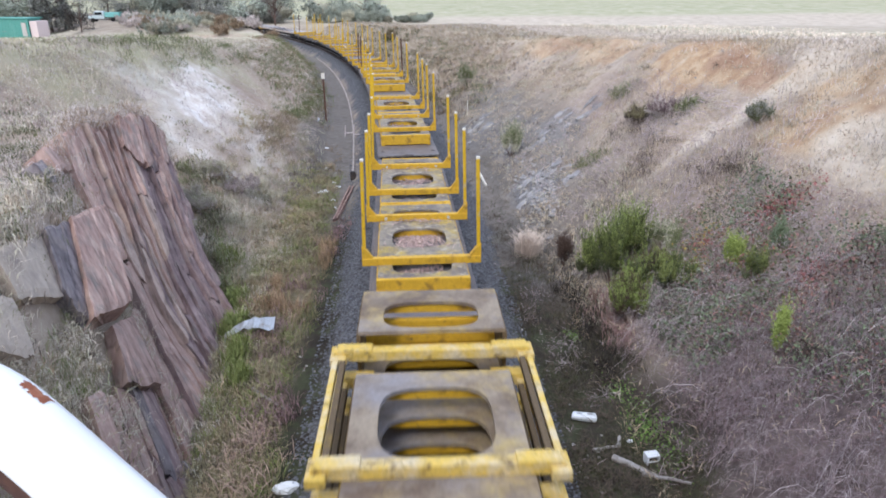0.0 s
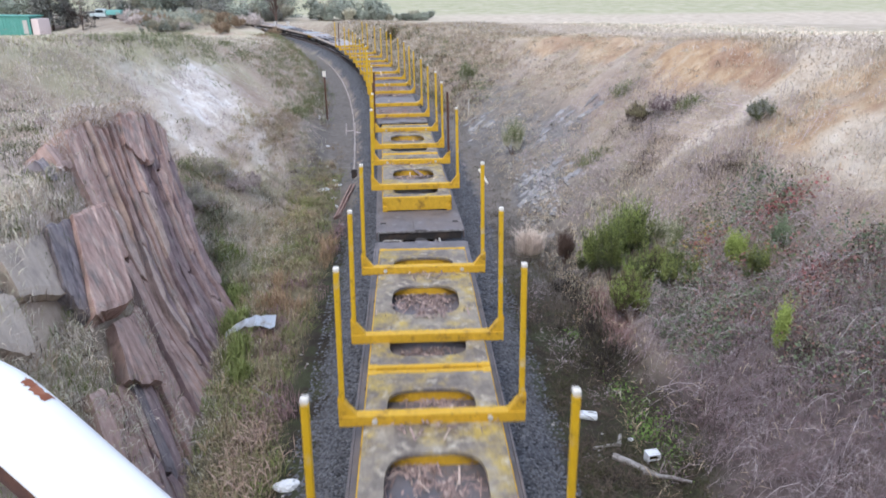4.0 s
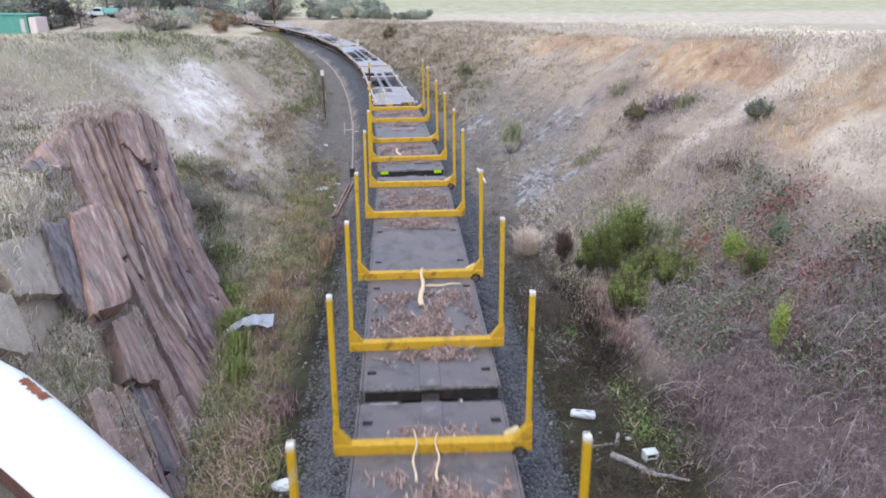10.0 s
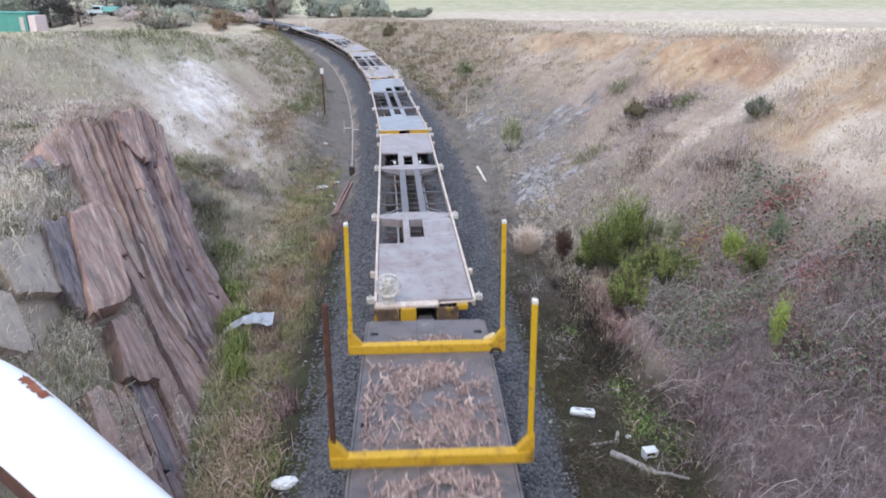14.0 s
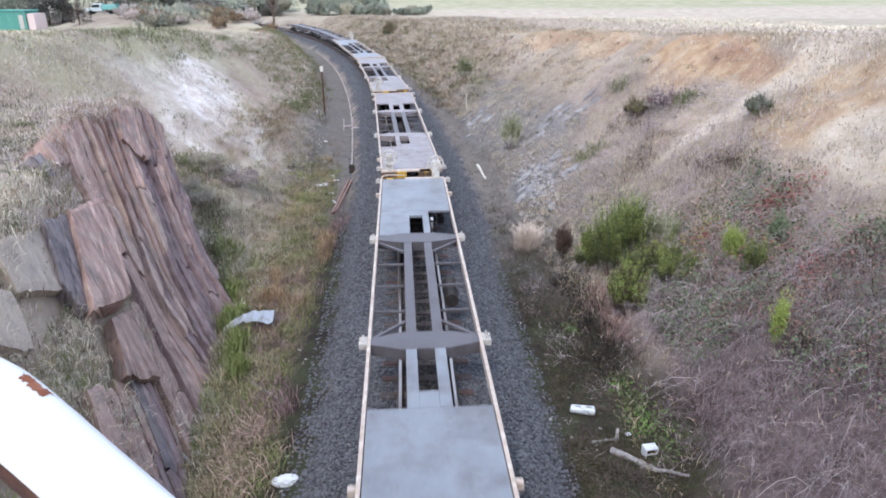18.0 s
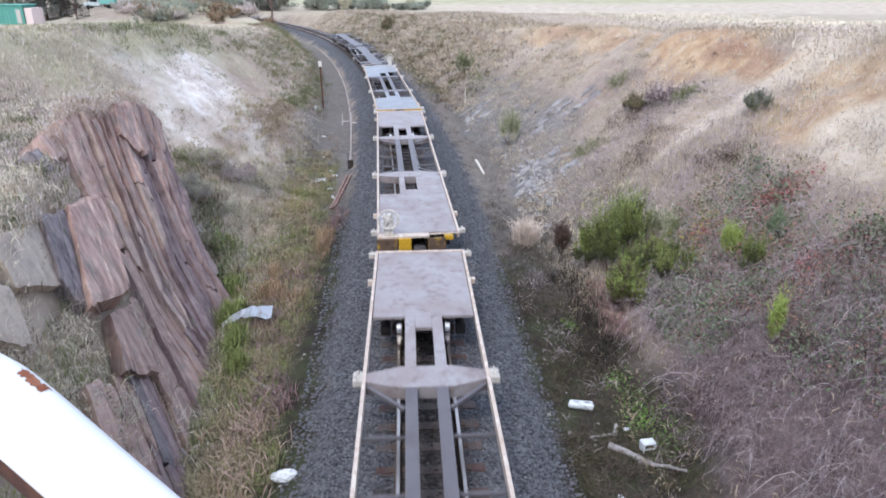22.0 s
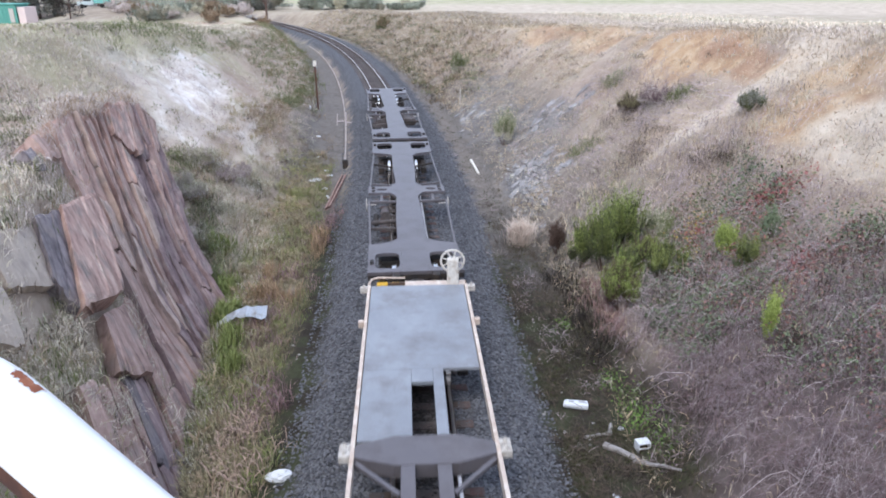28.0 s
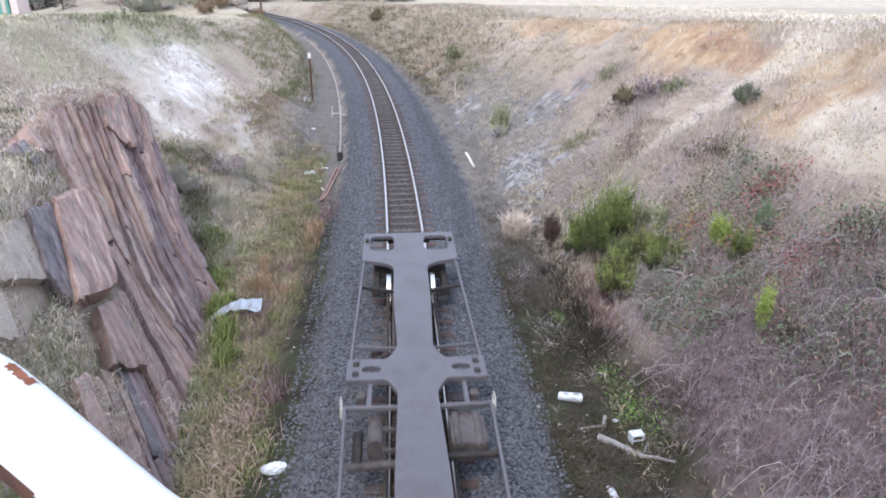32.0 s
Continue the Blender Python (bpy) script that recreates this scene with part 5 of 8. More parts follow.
ROCK_DARK = rock_material("blue grey bedded rock", [(0.08, 0.07, 0.078), (0.18, 0.156, 0.168), (0.28, 0.248, 0.258), (0.45, 0.40, 0.39)])
ROCK_FLAT = rock_material("flat beige rock face", [(0.36, 0.30, 0.25), (0.46, 0.39, 0.33), (0.53, 0.46, 0.395)], 0.94)
outcrop = tagged(new("rock_outcrop"), "steep pink and purple outcrop of tilted bedded rock", "rock")
rr = random.Random(8)


def rock_point(s, h):
    """A place on the outcrop's face: s along the track, h above its foot."""
    left = 4.05 + 1.6 * min(1, max(0, (s - 8) / 8))
    x, y = beside(s, -(left + h / ROCK_SLOPE))
    return Vector((float(x), float(y), -0.72 + h))


def face_point(c, h):
    """A place on the outcrop's face in bed c (beds lean along the track as they rise) at height h."""
    warp = 0.10 * noise.noise((c * 0.9, h * 0.8, 3.3)) + 0.05 * noise.noise((c * 2.4, h * 2.1, 7.7)) + 0.03 * noise.noise((c * 6, h * 5, 1.7))
    return rock_point(c + warp + 0.75 + 0.9 * h, h)


def rock_block(corners, out, mat, tilt=0.0, pitch=0.0, rough=1.0, thick=0.9):
    """A block of the tilted beds between four corners (bed, height): top left, top right, foot right, foot left.
    Its face is a flat bedding plane, a little stepped along the beds, with broken ends."""
    tl, tr, br, bl = [Vector(q) for q in corners]
    p0, p1 = face_point(*((tl + tr) / 2)), face_point(*((bl + br) / 2))
    ax = (p1 - p0).normalized()
    nrm = ax.cross(Vector((0.0, 1.0, 0.15))).normalized()
    nrm = -nrm if nrm.x < 0 else nrm
    ty = nrm.cross(ax).normalized()
    m = Matrix((ax, ty, nrm)).transposed().to_4x4()
    m.translation = p0
    inv = m.inverted()
    long_, wide = (p1 - p0).length, max((face_point(*tr) - face_point(*tl)).length, 0.1)
    nu, nv = max(5, int(long_ / 0.13)), max(4, int(wide / 0.045))
    k = rr.uniform(0, 90)
    # leaves of the bed: steps across it, and the breaks at both ends
    level, leaf = [], 0.0
    for j in range(nv + 1):
        if rr.random() < 0.13:
            leaf = rr.uniform(-0.03, 0.025) * rough
        level.append(leaf)
    jag = []
    for _ in range(2):
        ends, e_ = [], 0.0
        for j in range(nv + 1):
            if rr.random() < 0.3:
                e_ = rr.uniform(-0.07, 0.07) * rough
            ends.append(e_ + rr.uniform(-0.012, 0.012))
        jag.append(ends)
    bm, rows = bm_new(), []
    for i in range(nu + 1):
        f, row = i / nu, []
        a, b = tl.lerp(bl, f), tr.lerp(br, f)
        for j in range(nv + 1):
            g = j / nv
            q = a.lerp(b, g)
            v = inv @ face_point(q.x, q.y)
            edge = 0.03 * (i in (0, nu)) + 0.006 * (j in (0, nv))
            v.z += out + 0.32 * float(ease(-q.y, -1.7, 0.5) * ease(q.x, 12.0, 13.5)) + tilt * (g - 0.5) + pitch * (f - 0.5) + level[j] - edge + rough * (0.02 * noise.noise((k, g * wide * 1.3, f * long_ * 0.8)) + 0.02 * noise.noise((k + 5, g * wide * 4, f * long_ * 2.2)) + 0.05 * max(0.0, noise.cell((k, g * wide * 1.9, f * long_ * 1.3 + g)) - 0.3) * (rough > 1) + 0.012 * noise.noise((k, g * wide * 9, f * long_ * 7)))
            v.y += 0.025 * noise.noise((k + 3, f * long_ * 2, j * 0.3))
            if i in (0, nu):
                v.x += jag[i > 0][j]
            row.append(bm.verts.new(v))
        row.append(bm.verts.new(row[-1].co - Vector((0, 0.02, thick))))
        row.append(bm.verts.new(row[0].co - Vector((0, -0.02, thick))))
        rows.append(row)
    w = len(rows[0])
    for a, b in zip(rows, rows[1:]):
        for j in range(w):
            bm.faces.new((a[j], b[j], b[(j + 1) % w], a[(j + 1) % w]))
    bm.faces.new(rows[0])
    bm.faces.new(rows[-1][::-1])
    bmesh.ops.recalc_face_normals(bm, faces=bm.faces)
    return part("rock_slab", bm, mat, outcrop, at=m)


def rock_top(c):
    return float(np.interp(c, [11.4, 11.8, 13.0, 15.1, 16.3, 17.4], [5.5, 5.6, 5.35, 5.2, 5.0, 3.9]))


# the parallel beds, thin ribs and wide planes by turns, broken here and there by slanting cracks;
# they dip more steeply than the outcrop's ends, so the last ones run out into its far edge
DIP = 0.3


def bed(c, h):
    return (c - DIP * (h - 2.5), h)


c, out, thin_rib = 10.6, 0.05, False
while c < 18.3:
    thin_rib = not thin_rib and rr.random() < 0.55
    wide = rr.uniform(0.07, 0.13) if thin_rib else rr.choice([0.22, 0.32, 0.45, 0.65, 0.85]) * rr.uniform(0.85, 1.15)
    out = 0.4 * out + rr.uniform(-0.05, 0.09)
    mid = c + wide / 2
    h = 5.0
    for _ in range(4):
        h = rock_top(mid - DIP * (h - 2.5))
    h = min(h, 2.5 + (mid - 11.3) / DIP) + rr.uniform(-0.1, 0.06)
    foot = max(-0.9, 2.5 - (17.45 - mid) / DIP)
    tilt = rr.uniform(-0.07, 0.0)
    lie = 0.0
    while h > foot + 0.3:
        low = h - rr.choice([1.2, 1.8, 2.6, 4.0]) * rr.uniform(0.8, 1.2)
        low = low if low > foot + 0.9 else foot
        slant = rr.uniform(-0.12, 0.30) * min(1.0, wide / 0.3) if low > foot else 0.0
        if mid - DIP * ((h + low) / 2 - 2.5) < 14.7:
            mat = rr.choice([ROCK_PINK, ROCK_PINK, ROCK_BROWN, ROCK_TAN]) if (h + low) / 2 > 1.6 else rr.choice([ROCK_PURPLE, ROCK_PURPLE, ROCK_BROWN])
        else:
            mat = rr.choice([ROCK_PURPLE, ROCK_PURPLE, ROCK_BROWN]) if low > 1.5 else ROCK_PURPLE
        # thin proud ribs turn to lighter tan, painting in the light they catch
        if thin_rib and mat is not ROCK_PURPLE:
            mat = ROCK_TAN
        rock_block([bed(c, h + lie), bed(c + wide, h - lie), bed(c + wide, low - slant), bed(c, low + slant)], out + 0.05 * thin_rib + rr.uniform(-0.04, 0.03), mat, tilt, rr.uniform(-0.05, 0.05), 1.05 if c < 15.0 else 1.6)
        h, lie = low - 0.02, slant
    c += wide
# the proud block at the top, the big pink slab, the dark bed and flat faces beside it, the tan slab below, the dark foot
rock_block([(14.1, 5.4), (15.5, 5.25), (15.3, 4.0), (13.95, 4.7)], 0.12, ROCK_PINK, -0.08, 0.0, 1.6)
rock_block([(15.52, 5.2), (16.6, 4.85), (16.5, 3.9), (15.3, 3.95)], 0.10, ROCK_BROWN, -0.06, 0.0, 1.6)
rock_block([(16.62, 4.8), (17.4, 4.45), (17.0, 3.75), (16.5, 3.85)], 0.12, ROCK_BROWN, -0.08)
rock_block([(9.15, 4.25), (11.5, 3.85), (10.65, 2.4), (8.15, 2.98)], 0.42, ROCK_PINK, 0.04, 0.05, 0.45, 1.1)
rock_block([(7.75, 4.5), (9.3, 4.2), (8.25, 2.95), (7.55, 3.7)], 0.24, ROCK_DARK, 0.0, 0.0, 0.8, 1.0)
rock_block([(5.5, 4.9), (7.95, 4.4), (7.8, 3.55), (5.8, 4.15)], 0.12, ROCK_FLAT, 0.0, 0.05, 0.35)
rock_block([(4.9, 4.5), (5.7, 4.25), (5.75, 3.5), (4.5, 4.0)], 0.10, ROCK_FLAT, 0.0, 0.05, 0.45)
rock_block([(9.3, 2.6), (10.85, 2.2), (10.85, 1.1), (8.95, 1.9)], 0.20, ROCK_BROWN, -0.06, 0.05, 0.8)
rock_block([(9.75, 5.5), (10.7, 5.35), (10.9, 4.85), (9.9, 5.0)], 0.06, ROCK_BROWN, 0.0, 0.1)
rock_block([(8.9, 5.4), (9.6, 5.3), (9.8, 4.9), (9.1, 5.0)], 0.02, ROCK_DARK, 0.0, 0.1)
c = 7.0
while c < 11.4:
    wide = rr.uniform(0.25, 0.7)
    h = float(np.interp(c, [7, 9.1, 9.6, 10.9, 11.4], [2.55, 1.85, 1.6, 1.2, 2.2])) + rr.uniform(-0.1, 0.08)
    mid = h - rr.uniform(0.7, 1.5)
    rock_block([(c, h), (c + wide, h - 0.2), (c + wide, mid - 0.15), (c, mid + 0.15)], rr.uniform(0.0, 0.16), rr.choice([ROCK_PURPLE, ROCK_DARK, ROCK_DARK, ROCK_BROWN]), rr.uniform(-0.1, 0.05))
    rock_block([(c, mid + 0.13), (c + wide, mid - 0.17), (c + wide, -0.9), (c, -0.9)], rr.uniform(0.0, 0.2), rr.choice([ROCK_PURPLE, ROCK_DARK, ROCK_PURPLE]), rr.uniform(-0.1, 0.05))
    c += wide + 0.015


# ---------- grass, brambles, bushes, trees ----------
def leaf_material(name, color, vary=0.5, rough=0.7):
    return material(name, color, 0.9, grain=3.0, grain_amount=0.15, bump=0, vary=vary, spec=0.06)


STRAW = leaf_material("dry straw grass", (0.70, 0.615, 0.515), 0.5)
GREY_GRASS = leaf_material("grey dead grass", (0.54, 0.48, 0.455), 0.5)
GREEN_GRASS = leaf_material("green grass", (0.185, 0.22, 0.085), 0.6)
TAN_GRASS = leaf_material("warm tan dead grass", (0.50, 0.395, 0.285), 0.5)
GOLD_GRASS = leaf_material("pale golden grass", (0.62, 0.52, 0.385), 0.5)
YELLOW_GREEN = leaf_material("yellow-green grass", (0.36, 0.36, 0.16), 0.5)
DULL_GRASS = leaf_material("dull olive grass", (0.47, 0.45, 0.355), 0.6)
FRESH_GREEN = leaf_material("fresh green weed", (0.13, 0.215, 0.06), 0.5)
DULL_GREEN = leaf_material("dull shrub green", (0.17, 0.19, 0.10), 0.6)
REED = leaf_material("tan reed", (0.47, 0.335, 0.225), 0.5)
PALE_REED = leaf_material("pale dead reed", (0.60, 0.51, 0.445), 0.4)
CANE = leaf_material("grey mauve bramble cane", (0.43, 0.36, 0.375), 0.7)
CANE_PALE = leaf_material("pale bramble cane", (0.50, 0.445, 0.455), 0.5)
CANE_DARK = leaf_material("dark withered stem", (0.08, 0.07, 0.063), 0.8)
ROSE_STEM = leaf_material("dusty rose dead stem", (0.27, 0.175, 0.168), 0.5)
CANE_RED = leaf_material("reddish bramble cane", (0.23, 0.155, 0.165), 0.6)
LEAF_GREEN = leaf_material("bramble leaf green", (0.19, 0.235, 0.15), 0.6)
LEAF_RED = leaf_material("bramble leaf red", (0.29, 0.165, 0.145), 0.6)
LEAF_CRIMSON = leaf_material("crimson bramble leaf", (0.25, 0.10, 0.095), 0.6)
LEAF_YELLOW = leaf_material("yellow leaf", (0.42, 0.31, 0.10), 0.4)
BUSH_GREEN = leaf_material("bright bush green", (0.205, 0.237, 0.085), 0.6)
BUSH_DARK = leaf_material("dark bush green", (0.115, 0.13, 0.07), 0.6)
BUSH_TIP = leaf_material("lighter green of lit bush tips", (0.25, 0.315, 0.10), 0.5)
BUSH_LIME = leaf_material("lime shrub green", (0.32, 0.39, 0.12), 0.5)
# both tree colours are paled: distance haze is put into the leaf colour
TREE_DARK = leaf_material("dark tree leaf paled for haze", (0.30, 0.30, 0.27), 0.6)
TREE_GREY = leaf_material("grey green tree leaf paled for haze", (0.37, 0.40, 0.34), 0.5)
DEAD_TAN = leaf_material("pinkish tan dead grass", (0.36, 0.27, 0.225), 0.6)
OLIVE_GRASS = leaf_material("olive ditch grass", (0.265, 0.24, 0.15), 0.6)
STRAW_BROWN = leaf_material("tan dead grass", (0.335, 0.255, 0.18), 0.5)
WEED_BROWN = leaf_material("dark brown withered weed", (0.10, 0.08, 0.066), 0.6)
WEED_OLIVE = leaf_material("dark olive weed", (0.082, 0.082, 0.045), 0.6)
CANE_MAUVE = leaf_material("dusky mauve bramble twig", (0.27, 0.195, 0.21), 0.6)
WOODY = leaf_material("brown woody stem", (0.13, 0.09, 0.075), 0.4)


def blades(name, p, per, tall, spread, width, lean, mat, seed, label, category, parent=None):
    """Tufts of grass at places p, joined in one mesh of stuff: each blade bends over and tapers."""
    r = np.random.RandomState(seed)
    n = len(p) * per
    base = np.repeat(p, per, 0) + np.stack([r.normal(0, spread, n), r.normal(0, spread, n), np.zeros(n)], -1)
    a, hgt = r.uniform(0, 6.283, n), r.uniform(tall[0], tall[1], n) * np.repeat(r.uniform(0.6, 1.2, len(p)), per)
    out = np.stack([np.cos(a), np.sin(a), np.zeros(n)], -1) * (hgt * r.uniform(0.15, 1.0, n) * lean)[:, None]
    w = np.stack([-np.sin(a + r.uniform(-1.2, 1.2, n)), np.cos(a), np.zeros(n)], -1) * (width * r.uniform(0.6, 1.3, n))[:, None]
    up = np.zeros((n, 3))
    up[:, 2] = hgt
    mid, tip = base + out * 0.35 + up * 0.62, base + out + up * r.uniform(0.75, 1.0, n)[:, None]
    base = base - np.array([0, 0, 0.04])
    v = np.stack([base, mid + w, mid - w, tip], 1).reshape(-1, 3)
    f = (np.array([(0, 1, 2), (2, 1, 3)])[None] + (np.arange(n) * 4)[:, None, None]).reshape(-1, 3)
    ob = arrays(name, v, f, mat, parent)
    return tagged(ob, label, category, kind="stuff")


def scatter(n, s0, s1, d0, d1, seed, near=1.6, keep=None):
    """Places on the ground between s0..s1 along and d0..d1 beside the track, denser towards the camera."""
    r = np.random.RandomState(seed)
    s_ = s0 + (s1 - s0) * r.uniform(0, 1, n) ** near
    d = r.uniform(d0, d1, n)
    x, y = beside(s_, d)
    if keep is not None:
        m = keep(x, y, s_, d, r)
        x, y, s_, d = x[m], y[m], s_[m], d[m]
    return np.stack([x, y, height(x, y)], -1)


def off_rock(x, y, s_, d, r):
    h = (-d - 4.05 - 1.6 * np.clip((s_ - 8) / 8, 0, 1)) * ROCK_SLOPE
    c_ = s_ - 1.14 * h
    top = np.interp(c_, [10.8, 12.8, 15.5, 16.6, 17.2, 17.8, 18.2], [5.7, 5.6, 5.2, 4.1, 2.8, 1.8, 0.9])
    bare = (c_ > 11.5) & (c_ < 18.0) & (h > -0.2) & (h < top) | (c_ > 8.2) & (c_ < 10.8) & (h > 2.2) & (h < 4.3) | (c_ > 9.2) & (c_ < 10.8) & (h > -0.2) & (h < 2.3) | (c_ > 5.4) & (c_ < 8.3) & (h > 3.6) & (h < 4.8) | (c_ > 7.0) & (c_ < 9.3) & (h > -0.2) & (h < 1.6) & (r.uniform(0, 1, len(x)) < 0.7)
    return ~bare


def thin(*spots):
    """Keeps places off the bare patches."""
    def keep(x, y, s_, d, r):
        k = np.ones(len(x), bool)
        for cx, cy, rx, ry, most in spots:
            k &= (((x - cx) / rx) ** 2 + ((y - cy) / ry) ** 2 > 1) | (r.uniform(0, 1, len(x)) > most)
        return k & (wave(x, y, 2.2, 77) + 0.6 * wave(x, y, 0.8, 78) + r.normal(0, 0.25, len(x)) > -0.15)
    return keep


bare_r = thin((9.6, 22.5, 3.2, 0.9, 0.85), (12.6, 23.6, 1.8, 1.8, 0.8), (9.9, 16.6, 0.9, 2.2, 0.7), (10.1, 29, 1.1, 6.5, 0.75), (11.5, 20.2, 1.0, 1.4, 0.6), (3.2, 36, 2.4, 7, 0.55), (3.4, 28.8, 1.2, 2.2, 0.7), (5.2, 33.3, 1.2, 2.8, 0.5))
bare_l = thin((-11.6, 32.0, 1.9, 4.4, 0.93), (-9.9, 27.0, 2.2, 0.9, 0.8))
L_BANK = "dry grass tufts growing on the cutting's bank"
def no_bramble(x, y, s_, d, r):
    inside = (s_ < 17.5) & (d > 4.4) & (d < 10.0)
    return bare_r(x, y, s_, d, r) & (~inside | (r.uniform(0, 1, len(x)) < 0.12 + 0.7 * np.clip((s_ - 11) / 4, 0, 1) * (d > 5.7) + 0.7 * np.clip((d - 7) / 2, 0, 1)))


blades("grass", scatter(17000, 7, 75, 4.4, 15, 1, 1.5, no_bramble), 5, (0.06, 0.22), 0.12, 0.007, 1.8, GOLD_GRASS, 1, L_BANK, "grass")
blades("grass", scatter(16000, 7, 65, 4.2, 14, 2, 1.4, no_bramble), 5, (0.06, 0.20), 0.13, 0.007, 2.0, TAN_GRASS, 2, "tan dead grass tufts on the cutting's bank", "grass")
blades("grass", scatter(4500, 7, 60, 4.2, 15, 3, 1.5, no_bramble), 5, (0.06, 0.22), 0.10, 0.007, 1.2, DULL_GRASS, 3, "olive grass tufts on the bank", "grass")
both = lambda x, y, s_, d, r: off_rock(x, y, s_, d, r) & bare_l(x, y, s_, d, r)
blades("grass", scatter(17000, 7, 78, -4.6, -14.5, 4, 1.4, both), 5, (0.05, 0.20), 0.12, 0.006, 2.0, STRAW, 4, L_BANK, "grass")
blades("grass", scatter(14000, 7, 72, -4.4, -14, 5, 1.3, both), 5, (0.05, 0.18), 0.13, 0.006, 2.2, GREY_GRASS, 5, "grey dead grass tufts on the cutting's bank", "grass")
blades("grass", scatter(6000, 7, 60, -4.2, -14, 6, 1.4, both), 5, (0.05, 0.22), 0.10, 0.007, 1.2, DULL_GRASS, 6, "olive grass tufts on the bank", "grass")
blades("grass", scatter(2600, 8, 14, -5.0, -8.5, 28, 1.0, off_rock), 10, (0.05, 0.2), 0.16, 0.005, 2.4, STRAW, 28, "pale dead grass between the rocks", "grass")
blades("grass", scatter(1600, 8, 14, -5.0, -8.5, 29, 1.0, off_rock), 10, (0.06, 0.22), 0.16, 0.006, 2.0, DULL_GRASS, 29, "olive grass between the rocks", "grass")
leafy = lambda x, y, s_, d, r: off_rock(x, y, s_, d, r) & (wave(x, y, 1.8, 95) + r.normal(0, 0.15, len(x)) > 0.45)
blades("weeds", scatter(5000, 8, 60, -5, -14, 13, 1.4, leafy), 8, (0.06, 0.24), 0.09, 0.009, 1.0, GREEN_GRASS, 13, "green weed patches on the bank", "weeds")
def over_top(n, seed):
    r = np.random.RandomState(seed)
    c_ = r.uniform(10.2, 17.6, n)
    h = np.interp(c_, [10.2, 11.4, 11.8, 13.0, 15.1, 16.3, 17.6], [5.0, 5.4, 5.55, 5.3, 5.15, 4.9, 3.7]) + r.uniform(0.05, 0.5, n)
    s_ = c_ + 0.75 + 0.9 * h
    x, y = beside(s_, -(4.05 + 1.6 * np.clip((s_ - 8) / 8, 0, 1) + h / ROCK_SLOPE))
    return np.stack([x, y, np.maximum(height(x, y), -0.72 + h - 0.1)], -1)


blades("grass", over_top(220, 61), 12, (0.06, 0.22), 0.10, 0.006, 2.6, GREY_GRASS, 61, "grey grass hanging over the outcrop's top", "grass")
blades("grass", over_top(160, 62), 12, (0.06, 0.2), 0.10, 0.006, 2.2, STRAW_BROWN, 62, "tan grass along the outcrop's top", "grass")
# grass on top of both banks and out to the far crest
blades("grass", scatter(13000, 15, 110, 12.5, 26, 7, 1.3), 5, (0.10, 0.30), 0.18, 0.012, 1.4, STRAW, 7, "pale dry grass on the field's edge", "grass")
blades("grass", scatter(11000, 18, 110, -10.5, -24, 8, 1.3), 5, (0.08, 0.26), 0.18, 0.011, 1.3, DULL_GRASS, 8, "olive grass on top of the bank", "grass")
blades("grass", scatter(6000, 18, 90, -10.5, -22, 30, 1.3), 5, (0.08, 0.25), 0.18, 0.011, 1.6, STRAW, 30, "pale dry grass on top of the bank", "grass")
blades("grass", scatter(4000, 15, 90, 12.0, 22, 39, 1.3), 5, (0.08, 0.26), 0.18, 0.011, 1.6, GREY_GRASS, 39, "grey dry grass on the field's edge", "grass")
blades("grass", scatter(4200, 20, 108, 22, 75, 46, 1.0), 6, (0.15, 0.45), 0.35, 0.022, 1.4, DULL_GRASS, 46, "olive grass on the field", "grass")
blades("grass", scatter(3600, 20, 108, 22, 75, 47, 1.0), 6, (0.15, 0.45), 0.35, 0.022, 1.6, STRAW, 47, "pale dry grass on the field", "grass")
for k, mat in enumerate((GOLD_GRASS, TAN_GRASS, DULL_GRASS, GREY_GRASS)):
    blades("grass", scatter(1900, 58, 118, 3.6, 15, 63 + k, 1.0), 6, (0.15, 0.5), 0.3, 0.02, 1.6, mat, 63 + k, "rough dry grass on the far bank", "grass")
# ditches beside the ballast
near_end = lambda x, y, s_, d, r: (s_ < 24 + r.normal(0, 2.5, len(x))) | (r.uniform(0, 1, len(x)) < 0.12)
weedy = lambda q, lo: (lambda x, y, s_, d, r: (wave(x, y, 0.8, q) + 0.5 * wave(x, y, 0.35, q + 1) + r.normal(0, 0.2, len(x)) > lo) & near_end(x, y, s_, d, r))
blades("ditch_grass", scatter(9000, 7, 95, 2.75, 5.0, 9, 1.9, weedy(201, -0.2)), 7, (0.05, 0.20), 0.10, 0.006, 2.4, WEED_BROWN, 9, "dark brown withered weeds in the ditch", "weeds")
blades("ditch_grass", scatter(9000, 7, 95, 2.75, 5.0, 14, 1.9, weedy(203, 0.1)), 7, (0.05, 0.18), 0.09, 0.006, 1.8, WEED_OLIVE, 14, "dark olive weeds in the ditch", "weeds")
blades("ditch_grass", scatter(2600, 7, 60, 2.75, 5.0, 10, 1.8, weedy(205, 0.35)), 7, (0.05, 0.2), 0.12, 0.005, 2.6, CANE, 10, "mauve-grey dead stems lying in the ditch", "grass")
turf = lambda q, lo: (lambda x, y, s_, d, r: (wave(x, y, 0.9, q) + 0.5 * wave(x, y, 0.4, q + 1) + r.normal(0, 0.2, len(x)) > lo) & off_rock(x, y, s_, d, r) & (d > -6.8 + 0.15 * np.clip(s_ - 15, 0, 12) + r.normal(0, 0.3, len(x))) & (d < -3.1 - 0.35 * wave(x, y, 1.2, 211)))
